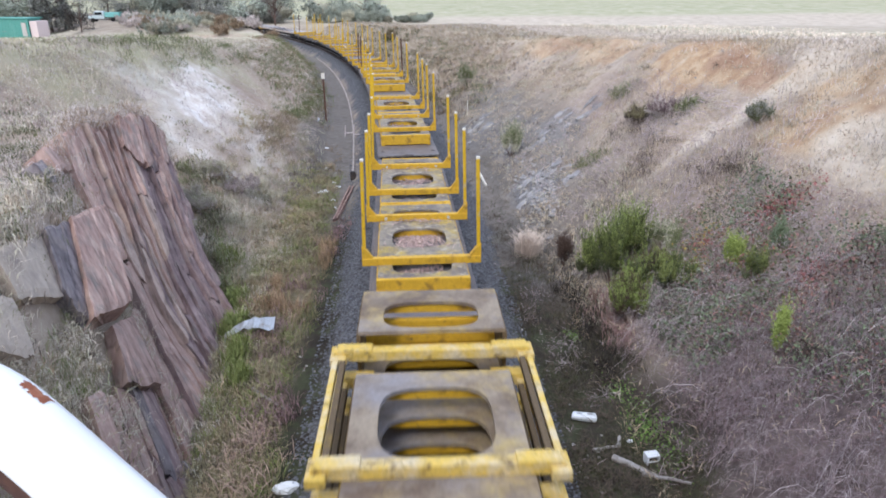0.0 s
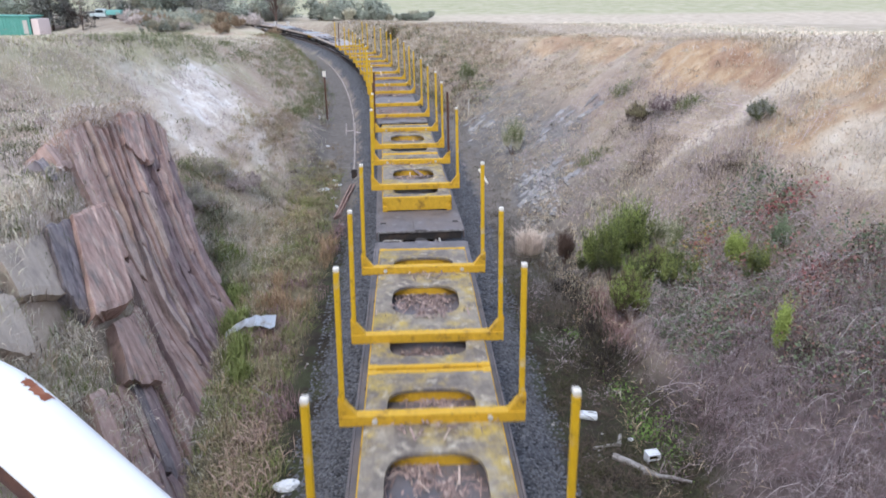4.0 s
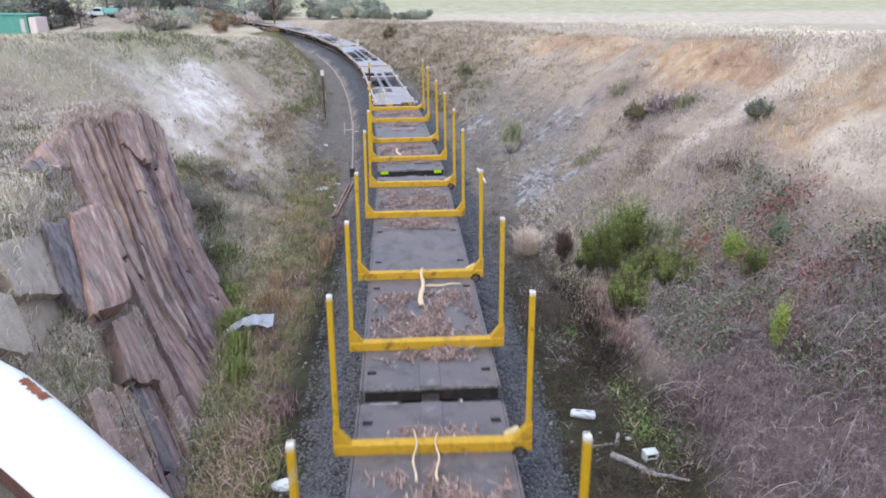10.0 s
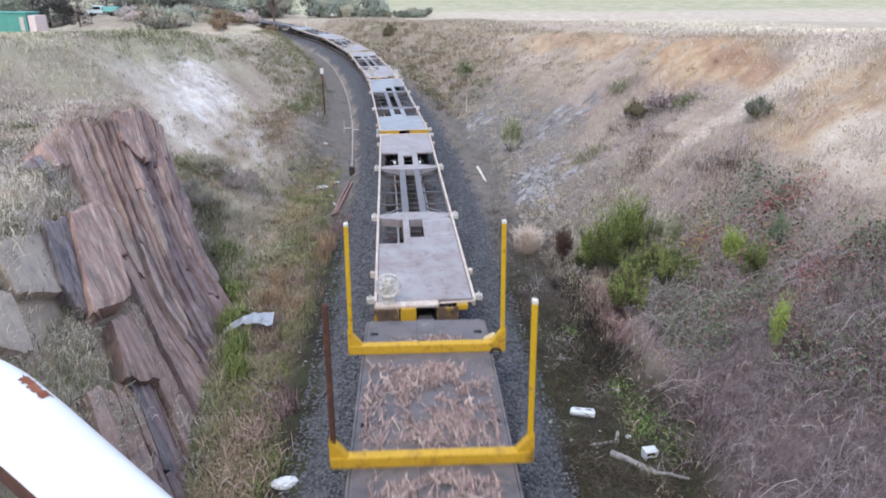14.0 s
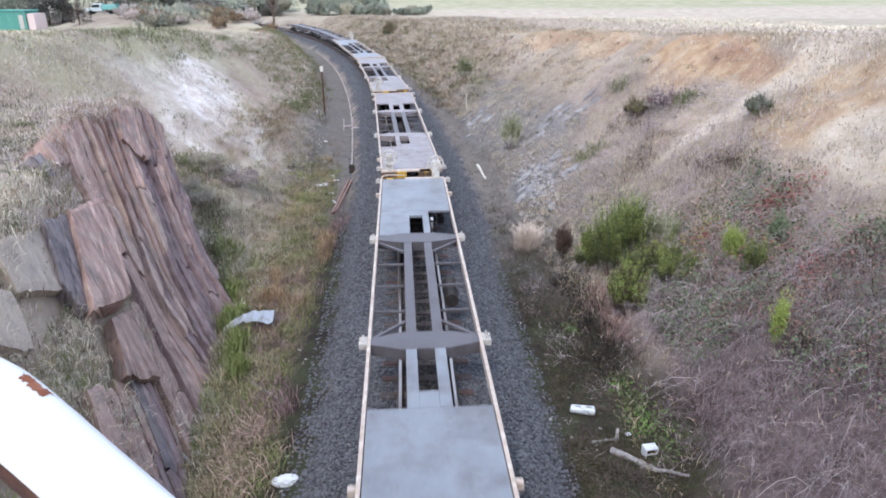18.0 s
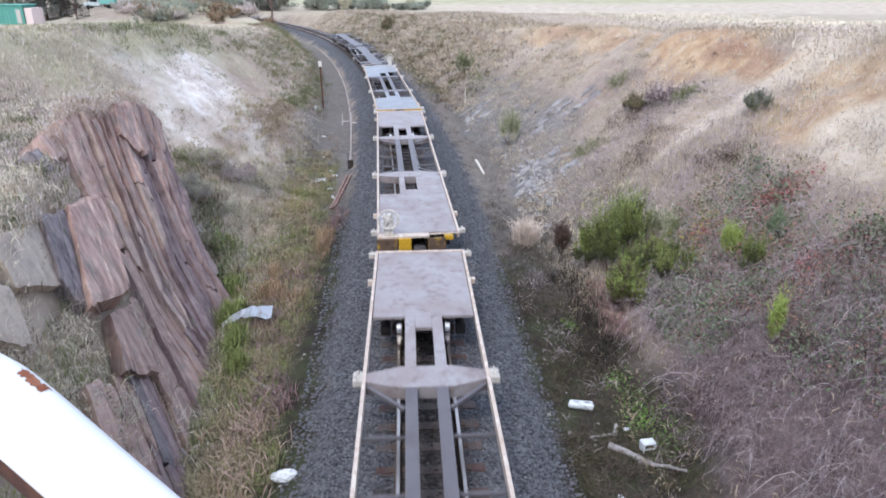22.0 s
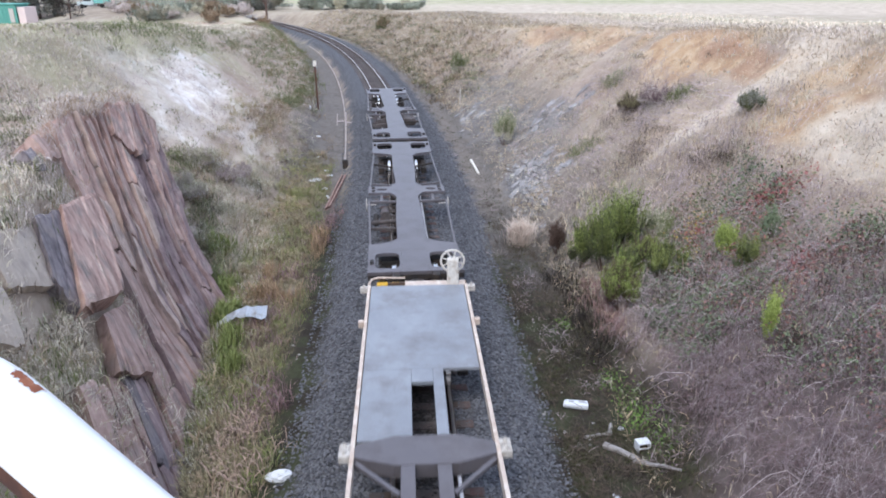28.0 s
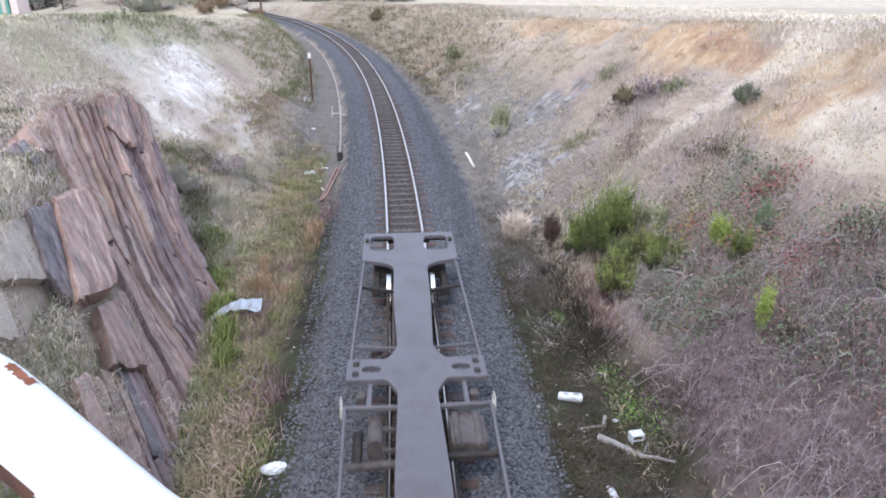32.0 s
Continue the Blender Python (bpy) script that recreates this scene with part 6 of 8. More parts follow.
blades("ditch_grass", scatter(6000, 7, 34, -2.9, -6.6, 11, 1.6, turf(207, -0.3)), 7, (0.08, 0.26), 0.09, 0.006, 1.7, OLIVE_GRASS, 11, "olive grass in the ditch", "grass")
blades("ditch_grass", scatter(6500, 7, 34, -2.9, -6.6, 12, 1.6, turf(209, 0.05)), 7, (0.08, 0.28), 0.09, 0.007, 1.3, GREEN_GRASS, 12, "green grass in the ditch", "grass")
blades("ditch_grass", scatter(2200, 7, 40, -2.8, -6.6, 40, 1.6, turf(213, 0.1)), 7, (0.08, 0.3), 0.10, 0.006, 2.0, STRAW_BROWN, 40, "tan dead grass in the ditch", "grass")


def at_spots(spots, n, seed):
    """Places round a few spots (x, y, rx, ry)."""
    r = np.random.RandomState(seed)
    k = np.array(spots)[r.randint(0, len(spots), n)]
    x, y = k[:, 0] + r.normal(0, 0.5, n) * k[:, 2], k[:, 1] + r.normal(0, 0.5, n) * k[:, 3]
    return np.stack([x, y, height(x, y)], -1)


blades("weeds", at_spots([(-6.6, 28.6, 0.7, 1.2), (-6.2, 26.6, 0.6, 1.4), (-7.0, 31.0, 0.5, 1.2)], 170, 83), 12, (0.06, 0.2), 0.12, 0.008, 1.2, YELLOW_GREEN, 83, "yellow-green grass patch beside the ballast", "grass")
blades("tussocks", at_spots([(-14.4, 34.2, 1.6, 2.5), (-14.0, 39, 1.2, 3.0), (-13.8, 45, 1.0, 4.0), (-13.5, 53, 1.2, 5.0), (-15.5, 31, 2.0, 1.6)], 260, 84), 22, (0.12, 0.38), 0.25, 0.012, 1.2, DULL_GREEN, 84, "dull green scrub along the bank's crest", "grass")
blades("tussocks", at_spots([(-9.6, 45, 0.6, 3.5), (-9.2, 40, 0.6, 2.5), (-9.9, 49, 0.6, 3.0), (-10.6, 55, 0.8, 3.0)], 150, 85), 22, (0.12, 0.42), 0.2, 0.012, 1.1, DULL_GREEN, 85, "dull green scrub at the bank's foot", "grass")
blades("tussocks", at_spots([(-8.7, 32.5, 0.7, 1.6), (-8.9, 35.5, 0.7, 2.0), (-8.9, 26.3, 0.7, 0.7), (-9.0, 38.0, 0.5, 2.0)], 150, 86), 22, (0.1, 0.34), 0.18, 0.009, 1.3, STRAW_BROWN, 86, "brown withered scrub on the bank", "grass")
blades("tussocks", at_spots([(7.4, 28.4, 0.9, 1.0), (8.2, 27.0, 0.8, 0.8), (6.6, 23.8, 1.0, 1.0), (8.1, 19.9, 0.9, 0.7)], 150, 87), 24, (0.10, 0.32), 0.28, 0.007, 1.6, WEED_BROWN, 87, "dark brown withered scrub on the bank", "grass")
blades("tussocks", at_spots([(8.7, 26.1, 0.35, 0.35), (7.8, 32.6, 0.5, 0.7), (1.8, 49, 0.8, 2.2), (-0.8, 71.5, 0.8, 3.0), (5.6, 27.8, 0.6, 0.9)], 120, 88), 22, (0.12, 0.36), 0.2, 0.011, 1.1, DULL_GREEN, 88, "dull green tussocks on the bank", "grass")


blades("weeds", at_spots([(-9.4, 15.4, 0.9, 1.0), (-8.6, 13.6, 0.7, 0.9), (-11.5, 18.5, 1.2, 1.0), (-13.5, 21.0, 1.4, 1.2), (-10.3, 16.4, 0.8, 0.8), (-7.6, 11.4, 0.6, 0.7)], 150, 92), 22, (0.06, 0.24), 0.2, 0.008, 1.2, DULL_GREEN, 92, "grey-green weeds among the rocks", "weeds")
BESIDE = [(-9.8, 25.2, 0.7, 0.6), (-9.3, 24.2, 0.7, 0.6), (-8.8, 23.2, 0.6, 0.6), (-8.2, 22.0, 0.6, 0.7), (-7.6, 20.8, 0.5, 0.7), (-7.1, 19.6, 0.4, 0.7), (-6.7, 18.6, 0.3, 0.6)]
blades("tussocks", at_spots(BESIDE, 150, 89), 26, (0.10, 0.38), 0.2, 0.009, 1.1, DULL_GREEN, 89, "dark green scrub beside the rock outcrop", "grass")
blades("tussocks", at_spots(BESIDE, 70, 90), 24, (0.10, 0.36), 0.2, 0.008, 1.3, WEED_BROWN, 90, "dark brown scrub beside the rock outcrop", "grass")
blades("tussocks", at_spots(BESIDE, 60, 91), 24, (0.10, 0.3), 0.22, 0.008, 1.5, STRAW_BROWN, 91, "tan withered scrub beside the rock outcrop", "grass")


blades("grass", scatter(2600, 20, 60, -13.2, -26, 93, 1.2), 6, (0.08, 0.26), 0.2, 0.011, 1.2, YELLOW_GREEN, 93, "yellow-green grass on top of the bank", "grass")
# scrub along both feet of the far cutting
blades("tussocks", scatter(420, 44, 100, -4.4, -8.5, 94, 1.0), 18, (0.15, 0.5), 0.3, 0.017, 1.1, DULL_GREEN, 94, "dull green scrub on the far bank", "grass")
blades("tussocks", scatter(300, 44, 100, -4.2, -9.5, 95, 1.0), 18, (0.15, 0.45), 0.3, 0.016, 1.3, STRAW_BROWN, 95, "brown withered scrub on the far bank", "grass")
blades("tussocks", scatter(420, 50, 108, 3.6, 8.5, 96, 1.0), 18, (0.15, 0.5), 0.32, 0.018, 1.1, DULL_GREEN, 96, "dull green scrub on the far bank", "grass")
blades("tussocks", scatter(420, 46, 108, 3.5, 9.5, 97, 1.0), 18, (0.15, 0.5), 0.32, 0.017, 1.2, STRAW_BROWN, 97, "brown withered scrub on the far bank", "grass")
blades("tussocks", scatter(200, 46, 100, 3.5, 7.0, 98, 1.0), 18, (0.15, 0.5), 0.3, 0.017, 1.2, WEED_BROWN, 98, "dark withered scrub at the far bank's foot", "grass")


# bigger tussocks that break up the banks
TUFT = "shaggy dry grass tussocks on the bank"
blades("tussocks", scatter(1300, 15, 75, 5.0, 14, 15, 1.4, bare_r), 30, (0.05, 0.19), 0.24, 0.006, 2.2, GOLD_GRASS, 15, TUFT, "grass")
blades("tussocks", scatter(800, 15, 75, 5.0, 14, 16, 1.4, bare_r), 30, (0.05, 0.19), 0.24, 0.006, 2.2, GREY_GRASS, 16, TUFT, "grass")
blades("tussocks", scatter(900, 16, 75, 4.6, 14, 17, 1.4, bare_r), 26, (0.08, 0.26), 0.2, 0.007, 0.9, DULL_GRASS, 17, "olive grass tussocks on the bank", "grass")
blades("tussocks", scatter(460, 16, 60, 4.8, 12, 18, 1.3, bare_r), 30, (0.08, 0.28), 0.22, 0.006, 1.2, CANE_DARK, 18, "dark withered tussocks on the bank", "grass")
blades("tussocks", scatter(700, 9, 75, -5.0, -14, 19, 1.3, both), 26, (0.08, 0.28), 0.18, 0.008, 2.0, GREY_GRASS, 19, TUFT, "grass")
blades("tussocks", scatter(700, 9, 75, -5.0, -14, 24, 1.3, both), 26, (0.08, 0.26), 0.18, 0.008, 2.0, STRAW, 24, TUFT, "grass")
blades("tussocks", scatter(520, 9, 70, -4.6, -14, 25, 1.3, both), 26, (0.12, 0.34), 0.15, 0.008, 0.9, DULL_GRASS, 25, "olive grass tussocks on the bank", "grass")
blades("tussocks", at_spots([(-8.0, 23.5, 1.2, 1.6), (-9.2, 26.0, 1.4, 1.2), (-7.2, 21.0, 0.9, 1.5), (-7.8, 27.5, 0.8, 2.0)], 260, 26), 26, (0.12, 0.4), 0.18, 0.009, 1.4, DULL_GRASS, 26, "olive scrub below the clay patch", "grass")
blades("tussocks", at_spots([(-4.9, 16.5, 0.7, 1.6), (-5.0, 19.5, 0.9, 1.6), (-4.4, 24.0, 0.6, 2.0), (-4.0, 13.0, 0.5, 1.5)], 120, 27), 22, (0.12, 0.4), 0.14, 0.008, 0.9, CANE_RED, 27, "red-brown withered weeds in the ditch", "weeds")


blades("tussocks", at_spots([(9.9, 16.4, 1.2, 2.8), (10.3, 21.0, 3.0, 1.6)], 200, 57), 14, (0.06, 0.22), 0.2, 0.007, 2.4, STRAW, 57, "thin dry grass on bare sandy soil", "grass")
blades("tussocks", at_spots([(9.9, 16.4, 1.2, 2.8), (10.3, 21.0, 3.0, 1.6)], 130, 58), 14, (0.06, 0.2), 0.2, 0.007, 2.4, GREY_GRASS, 58, "thin grey grass on bare sandy soil", "grass")


blades("tussocks", scatter(280, 9, 36, -3.4, -7.6, 41, 1.2, off_rock), 26, (0.14, 0.42), 0.13, 0.007, 1.2, STRAW_BROWN, 41, "tan grass tussocks in the ditch", "grass")
blades("tussocks", scatter(480, 9, 36, -3.4, -7.8, 42, 1.2, off_rock), 26, (0.12, 0.40), 0.14, 0.007, 1.3, OLIVE_GRASS, 42, "dull green tussocks in the ditch", "grass")
blades("tussocks", scatter(260, 9, 36, -3.2, -7.0, 43, 1.2, off_rock), 22, (0.10, 0.30), 0.14, 0.007, 1.6, WEED_BROWN, 43, "dark withered weeds in the ditch", "weeds")
blades("grass", scatter(1500, 11.5, 19.5, -6.0, -9.8, 44, 1.0, off_rock), 8, (0.06, 0.2), 0.13, 0.006, 2.2, GREY_GRASS, 44, "grey grass above the rocks", "grass")
blades("grass", scatter(1500, 11.5, 19.5, -6.0, -9.8, 45, 1.0, off_rock), 8, (0.06, 0.2), 0.13, 0.006, 2.2, STRAW, 45, "pale grass above the rocks", "grass")
# tall green grass along the outcrop's foot, tan reeds, a pale dead clump
blades("tall_grass", at_spots([(-5.05, 14.3, 0.15, 0.4), (-5.45, 15.4, 0.2, 0.7), (-5.95, 16.9, 0.25, 0.7), (-6.5, 18.6, 0.3, 0.8), (-7.3, 21.0, 0.4, 0.8)], 200, 20), 16, (0.2, 0.65), 0.08, 0.012, 0.6, GREEN_GRASS, 20, "tall bright green grass at the rock's foot", "grass")
blades("reeds", at_spots([(-5.2, 18.2, 0.5, 0.5), (-4.75, 18.0, 0.5, 0.5), (-5.3, 19.6, 0.25, 0.6), (-4.3, 21.6, 0.35, 0.7), (-4.35, 22.8, 0.3, 0.6)], 130, 21), 9, (0.25, 0.75), 0.07, 0.008, 0.6, REED, 21, "tan dry reeds standing in the ditch", "reeds")
blades("reeds", at_spots([(-3.9, 10.0, 0.5, 0.9), (-4.2, 11.6, 0.5, 0.9), (-3.8, 9.2, 0.5, 0.7)], 90, 22), 12, (0.15, 0.5), 0.13, 0.008, 1.3, DEAD_TAN, 22, "tan withered grass at the rock's foot", "reeds")
blades("dead_reeds", at_spots([(2.55, 22.5, 0.3, 0.4)], 60, 23), 22, (0.45, 0.95), 0.11, 0.009, 0.85, PALE_REED, 23, "clump of pale dead reeds beside the ballast", "reeds")


def canes(name, p, length, arch, radius, mat, seed, label, downhill=(-0.6, -0.3)):
    """Arching bramble canes, thin three-sided tubes joined in one mesh of stuff."""
    r = np.random.RandomState(seed)
    n, k = len(p), 7
    a = r.uniform(0, 6.283, n)
    dirs = np.stack([np.cos(a) + downhill[0], np.sin(a) + downhill[1]], -1)
    ln = r.uniform(length[0], length[1], n)
    hh = r.uniform(arch[0], arch[1], n)
    t = np.linspace(0, 1, k)
    x = p[:, 0, None] + dirs[:, 0, None] * ln[:, None] * t + 0.10 * t * np.sin(t * 6 + 3 * a[:, None])
    y = p[:, 1, None] + dirs[:, 1, None] * ln[:, None] * t + 0.10 * t * np.cos(t * 7 + 5 * a[:, None])
    z0, z1 = p[:, 2], height(x[:, -1], y[:, -1])
    z = z0[:, None] * (1 - t) + z1[:, None] * t + hh[:, None] * 4 * t * (1 - t) * (1 + 0.25 * np.sin(t * 7 + a[:, None]))
    mid = np.stack([x, y, z], -1)
    rad = (radius * r.uniform(0.6, 1.4, n))[:, None] * (1 - 0.6 * t)
    ring = [(0.0, 1.0), (0.87, -0.5), (-0.87, -0.5)]
    nx_, ny_ = -dirs[:, 1, None] / 1.2, dirs[:, 0, None] / 1.2
    v = np.stack([np.stack([mid[..., 0] + nx_ * c_ * rad, mid[..., 1] + ny_ * c_ * rad, mid[..., 2] + s_ * rad], -1) for c_, s_ in ring], 2)
    i = np.arange(n)[:, None, None] * k * 3 + np.arange(k - 1)[None, :, None] * 3 + np.arange(3)[None, None, :]
    j = np.arange(n)[:, None, None] * k * 3 + np.arange(k - 1)[None, :, None] * 3 + (np.arange(3)[None, None, :] + 1) % 3
    f = np.stack([i, j, j + 3, i + 3], -1).reshape(-1, 4)
    return tagged(arrays(name, v.reshape(-1, 3), f, mat), label, "bramble", kind="stuff")


def sparse(x, y, s_, d, r):
    return (wave(x, y, 0.9, 88) + 0.5 * wave(x, y, 2.5, 89) + r.normal(0, 0.22, len(x)) > -0.25) & (d > 5.45 + 0.25 * wave(x, y, 1.0, 87)) & (s_ + 0.9 * (d - 6) < 16.0 + r.normal(0, 0.7, len(x)))


def thicket(name, p, per, length, rise, radius, mat, seed, label, spread=0.25, fall=(-0.45, -0.15)):
    """Clumps of bramble: from each root canes spring up, arch over and weep down the bank."""
    r = np.random.RandomState(seed)
    n, k = len(p) * per, 5
    root = np.repeat(p, per, 0) + np.stack([r.normal(0, spread, n), r.normal(0, spread, n), np.zeros(n)], -1)
    vigour = np.repeat(r.uniform(0.55, 1.25, len(p)), per)
    a = r.uniform(0, 6.283, n)
    reach = r.uniform(length[0], length[1], n) * vigour
    dx, dy = np.cos(a) + fall[0], np.sin(a) + fall[1]
    t = np.linspace(0, 1, k)[None]
    bend = r.uniform(0.8, 1.5, n)[:, None]
    along = t ** bend
    x = root[:, 0, None] + dx[:, None] * reach[:, None] * along + 0.05 * np.sin(5 * t + 9 * a[:, None]) * t
    y = root[:, 1, None] + dy[:, None] * reach[:, None] * along + 0.05 * np.cos(6 * t + 7 * a[:, None]) * t
    ground_ = height(x, y)
    top = (r.uniform(rise[0], rise[1], n) * vigour)[:, None]
    z = ground_ - 0.03 + top * np.sin(np.pi * np.clip(t * r.uniform(0.62, 0.98, n)[:, None], 0, 1)) ** 0.8 + 0.02
    mid = np.stack([x, y, z], -1)
    rad = (radius * r.uniform(0.6, 1.4, n))[:, None] * (1 - 0.65 * t)
    v = np.stack([np.stack([mid[..., 0] - dy[:, None] * c_ * rad, mid[..., 1] + dx[:, None] * c_ * rad, mid[..., 2] + s_ * rad], -1) for c_, s_ in ((0.0, 1.0), (0.87, -0.5), (-0.87, -0.5))], 2)
    i = np.arange(n)[:, None, None] * k * 3 + np.arange(k - 1)[None, :, None] * 3 + np.arange(3)[None, None, :]
    j = np.arange(n)[:, None, None] * k * 3 + np.arange(k - 1)[None, :, None] * 3 + (np.arange(3)[None, None, :] + 1) % 3
    arr = arrays(name, v.reshape(-1, 3), np.stack([i, j, j + 3, i + 3], -1).reshape(-1, 4), mat)
    return tagged(arr, label, "bramble", kind="stuff"), mid


def twigs(name, mid, per, length, radius, mat, seed, label):
    """Fine side twigs on canes: slim three-sided spikes in every direction."""
    r = np.random.RandomState(seed)
    n = len(mid) * per
    c_ = np.repeat(np.arange(len(mid)), per)
    f = r.uniform(0.1, 0.999, n) * (mid.shape[1] - 1)
    k = f.astype(int)
    p = mid[c_, k] + (mid[c_, k + 1] - mid[c_, k]) * (f - k)[:, None]
    d = r.normal(0, 1, (n, 3)) + np.array([-0.2, -0.1, 0.25])
    d /= np.linalg.norm(d, axis=1)[:, None]
    u = np.cross(d, r.normal(0, 1, (n, 3)))
    u /= np.linalg.norm(u, axis=1)[:, None]
    w = np.cross(d, u)
    ln = (length[0] + (length[1] - length[0]) * r.uniform(0, 1, n) ** 2)[:, None]
    v = np.stack([p + u * radius, p - 0.5 * u * radius + 0.87 * w * radius, p - 0.5 * u * radius - 0.87 * w * radius, p + d * ln], 1)
    i = (np.arange(n) * 4)[:, None]
    fs = np.concatenate([i + np.array([[0, 1, 3]]), i + np.array([[1, 2, 3]]), i + np.array([[2, 0, 3]])])
    return tagged(arrays(name, v.reshape(-1, 3), fs, mat), label, "bramble", kind="stuff")


# bramble thickets on the near bank, mauve-grey with reddish undergrowth, paler canes weeping over them
lower = lambda x, y, s_, d, r: sparse(x, y, s_, d, r) & (d > 4.9)
_, m1 = thicket("bramble_canes", scatter(420, 6.6, 15.8, 4.8, 9.8, 31, 1.15, lower), 22, (0.12, 0.55), (0.15, 0.6), 0.003, CANE, 31, "tangle of leafless mauve-grey bramble canes")
twigs("bramble_twigs", m1, 9, (0.05, 0.24), 0.0026, CANE, 131, "fine mauve-grey bramble twigs")
_, m2 = thicket("bramble_canes", scatter(300, 6.6, 15.8, 4.8, 9.8, 32, 1.15, lower), 18, (0.15, 0.5), (0.12, 0.5), 0.0036, CANE_MAUVE, 32, "dusky red-mauve bramble undergrowth", 0.35)
twigs("bramble_twigs", m2, 9, (0.06, 0.24), 0.0028, CANE_MAUVE, 132, "fine reddish bramble twigs")
_, m3 = thicket("bramble_canes", scatter(110, 6.6, 15.8, 4.8, 9.8, 36, 1.1, lower), 7, (0.25, 0.95), (0.3, 0.8), 0.0034, CANE_PALE, 36, "long pale weeping bramble canes")
twigs("bramble_twigs", m3, 8, (0.06, 0.26), 0.0026, CANE_PALE, 133, "pale bramble twigs")
hollow = lambda x, y, s_, d, r: (wave(x, y, 1.6, 93) + r.normal(0, 0.2, len(x)) < -0.2) & (d > 4.9)
blades("bramble_weeds", scatter(1300, 6.8, 15.5, 4.9, 9.8, 74, 1.2, hollow), 12, (0.12, 0.35), 0.14, 0.008, 1.6, WEED_BROWN, 74, "dark withered undergrowth among brambles", "weeds")
_, m4 = thicket("bramble_canes", scatter(150, 13, 20, 5.4, 9.6, 37, 1.0), 14, (0.2, 0.7), (0.15, 0.5), 0.0045, CANE, 37, "short mauve-grey bramble canes")
twigs("bramble_twigs", m4, 4, (0.06, 0.25), 0.0034, CANE, 134, "fine mauve-grey bramble twigs")
thicket("bramble_canes", at_spots([(5.2, 15.4, 0.4, 0.4), (5.5, 14.9, 0.5, 0.4), (5.1, 14.6, 0.3, 0.5)], 6, 38), 9, (0.5, 1.1), (0.5, 0.95), 0.0042, CANE_PALE, 38, "pale arching bramble canes below the bush")
thicket("bramble_canes", at_spots([(7.4, 14.6, 0.5, 0.4), (8.3, 14.9, 0.5, 0.4), (7.2, 12.6, 0.6, 0.5), (8.0, 16.6, 0.8, 0.5)], 9, 39), 6, (0.5, 1.2), (0.3, 0.6), 0.0045, CANE_PALE, 39, "pale arching canes above the brambles")
_, m7 = thicket("bramble_canes", at_spots([(8.1, 31.2, 0.8, 1.6), (6.7, 33.4, 0.7, 1.2), (8.4, 27.2, 0.9, 1.2), (6.2, 24.5, 1.8, 2.0), (7.6, 21.2, 1.6, 1.4), (7.2, 26.0, 1.6, 2.0)], 130, 35), 10, (0.12, 0.5), (0.12, 0.5), 0.005, CANE, 35, "mauve-grey scrub stems on the bank", 0.3)
twigs("bramble_twigs", m7, 5, (0.06, 0.24), 0.0045, GREY_GRASS, 135, "fine mauve-grey scrub twigs")
canes("bramble_canes", scatter(900, 18, 34, 5.2, 11, 33, 1.2), (0.2, 0.6), (0.08, 0.35), 0.008, CANE, 33, "low mauve-grey scrub stems on the bank", (-0.1, 0))
canes("bramble_canes", scatter(700, 8, 40, -5.5, -13, 34, 1.2, off_rock), (0.2, 0.6), (0.08, 0.35), 0.007, CANE, 34, "withered scrub stems on the bank", (0.1, 0))


_, m8 = thicket("bramble_canes", scatter(110, 10, 34, -7.5, -15, 81, 1.1, off_rock), 12, (0.15, 0.55), (0.12, 0.45), 0.005, CANE, 81, "leafless grey-mauve scrub on the bank", 0.3, (0.2, -0.1))
twigs("bramble_twigs", m8, 4, (0.06, 0.22), 0.004, GREY_GRASS, 181, "fine grey scrub twigs")
thicket("bramble_canes", scatter(60, 10, 34, -7.5, -15, 82, 1.1, off_rock), 12, (0.15, 0.5), (0.1, 0.4), 0.005, CANE_RED, 82, "reddish withered scrub on the bank", 0.3, (0.2, -0.1))


def leaves(name, p, size, lift, mat, seed, label, category, parent=None, upright=0.0, slim=(0.3, 0.5)):
    """Small pointed leaves, folded along the middle, round the places p."""
    r = np.random.RandomState(seed)
    n = len(p)
    p = p + np.stack([np.zeros(n), np.zeros(n), r.uniform(lift[0], lift[1], n)], -1)
    a, b = r.uniform(0, 6.283, n), r.normal(0, 0.6, n) + upright
    ln, w = r.uniform(size[0], size[1], n), r.uniform(slim[0], slim[1], n)
    ax = np.stack([np.cos(a) * np.cos(b), np.sin(a) * np.cos(b), np.sin(b)], -1) * ln[:, None]
    sd = np.stack([-np.sin(a), np.cos(a), r.normal(0, 0.4, n)], -1) * (ln * w)[:, None]
    fold = np.stack([np.zeros(n), np.zeros(n), -0.15 * ln], -1)
    v = np.stack([p, p + ax * 0.5 + sd + fold, p + ax, p + ax * 0.5 - sd + fold], 1).reshape(-1, 3)
    k = (np.arange(n) * 4)[:, None]
    f = np.concatenate([k + np.array([[0, 1, 2]]), k + np.array([[0, 2, 3]])], 0)
    return tagged(arrays(name, v, f, mat, parent), label, category, kind="stuff")


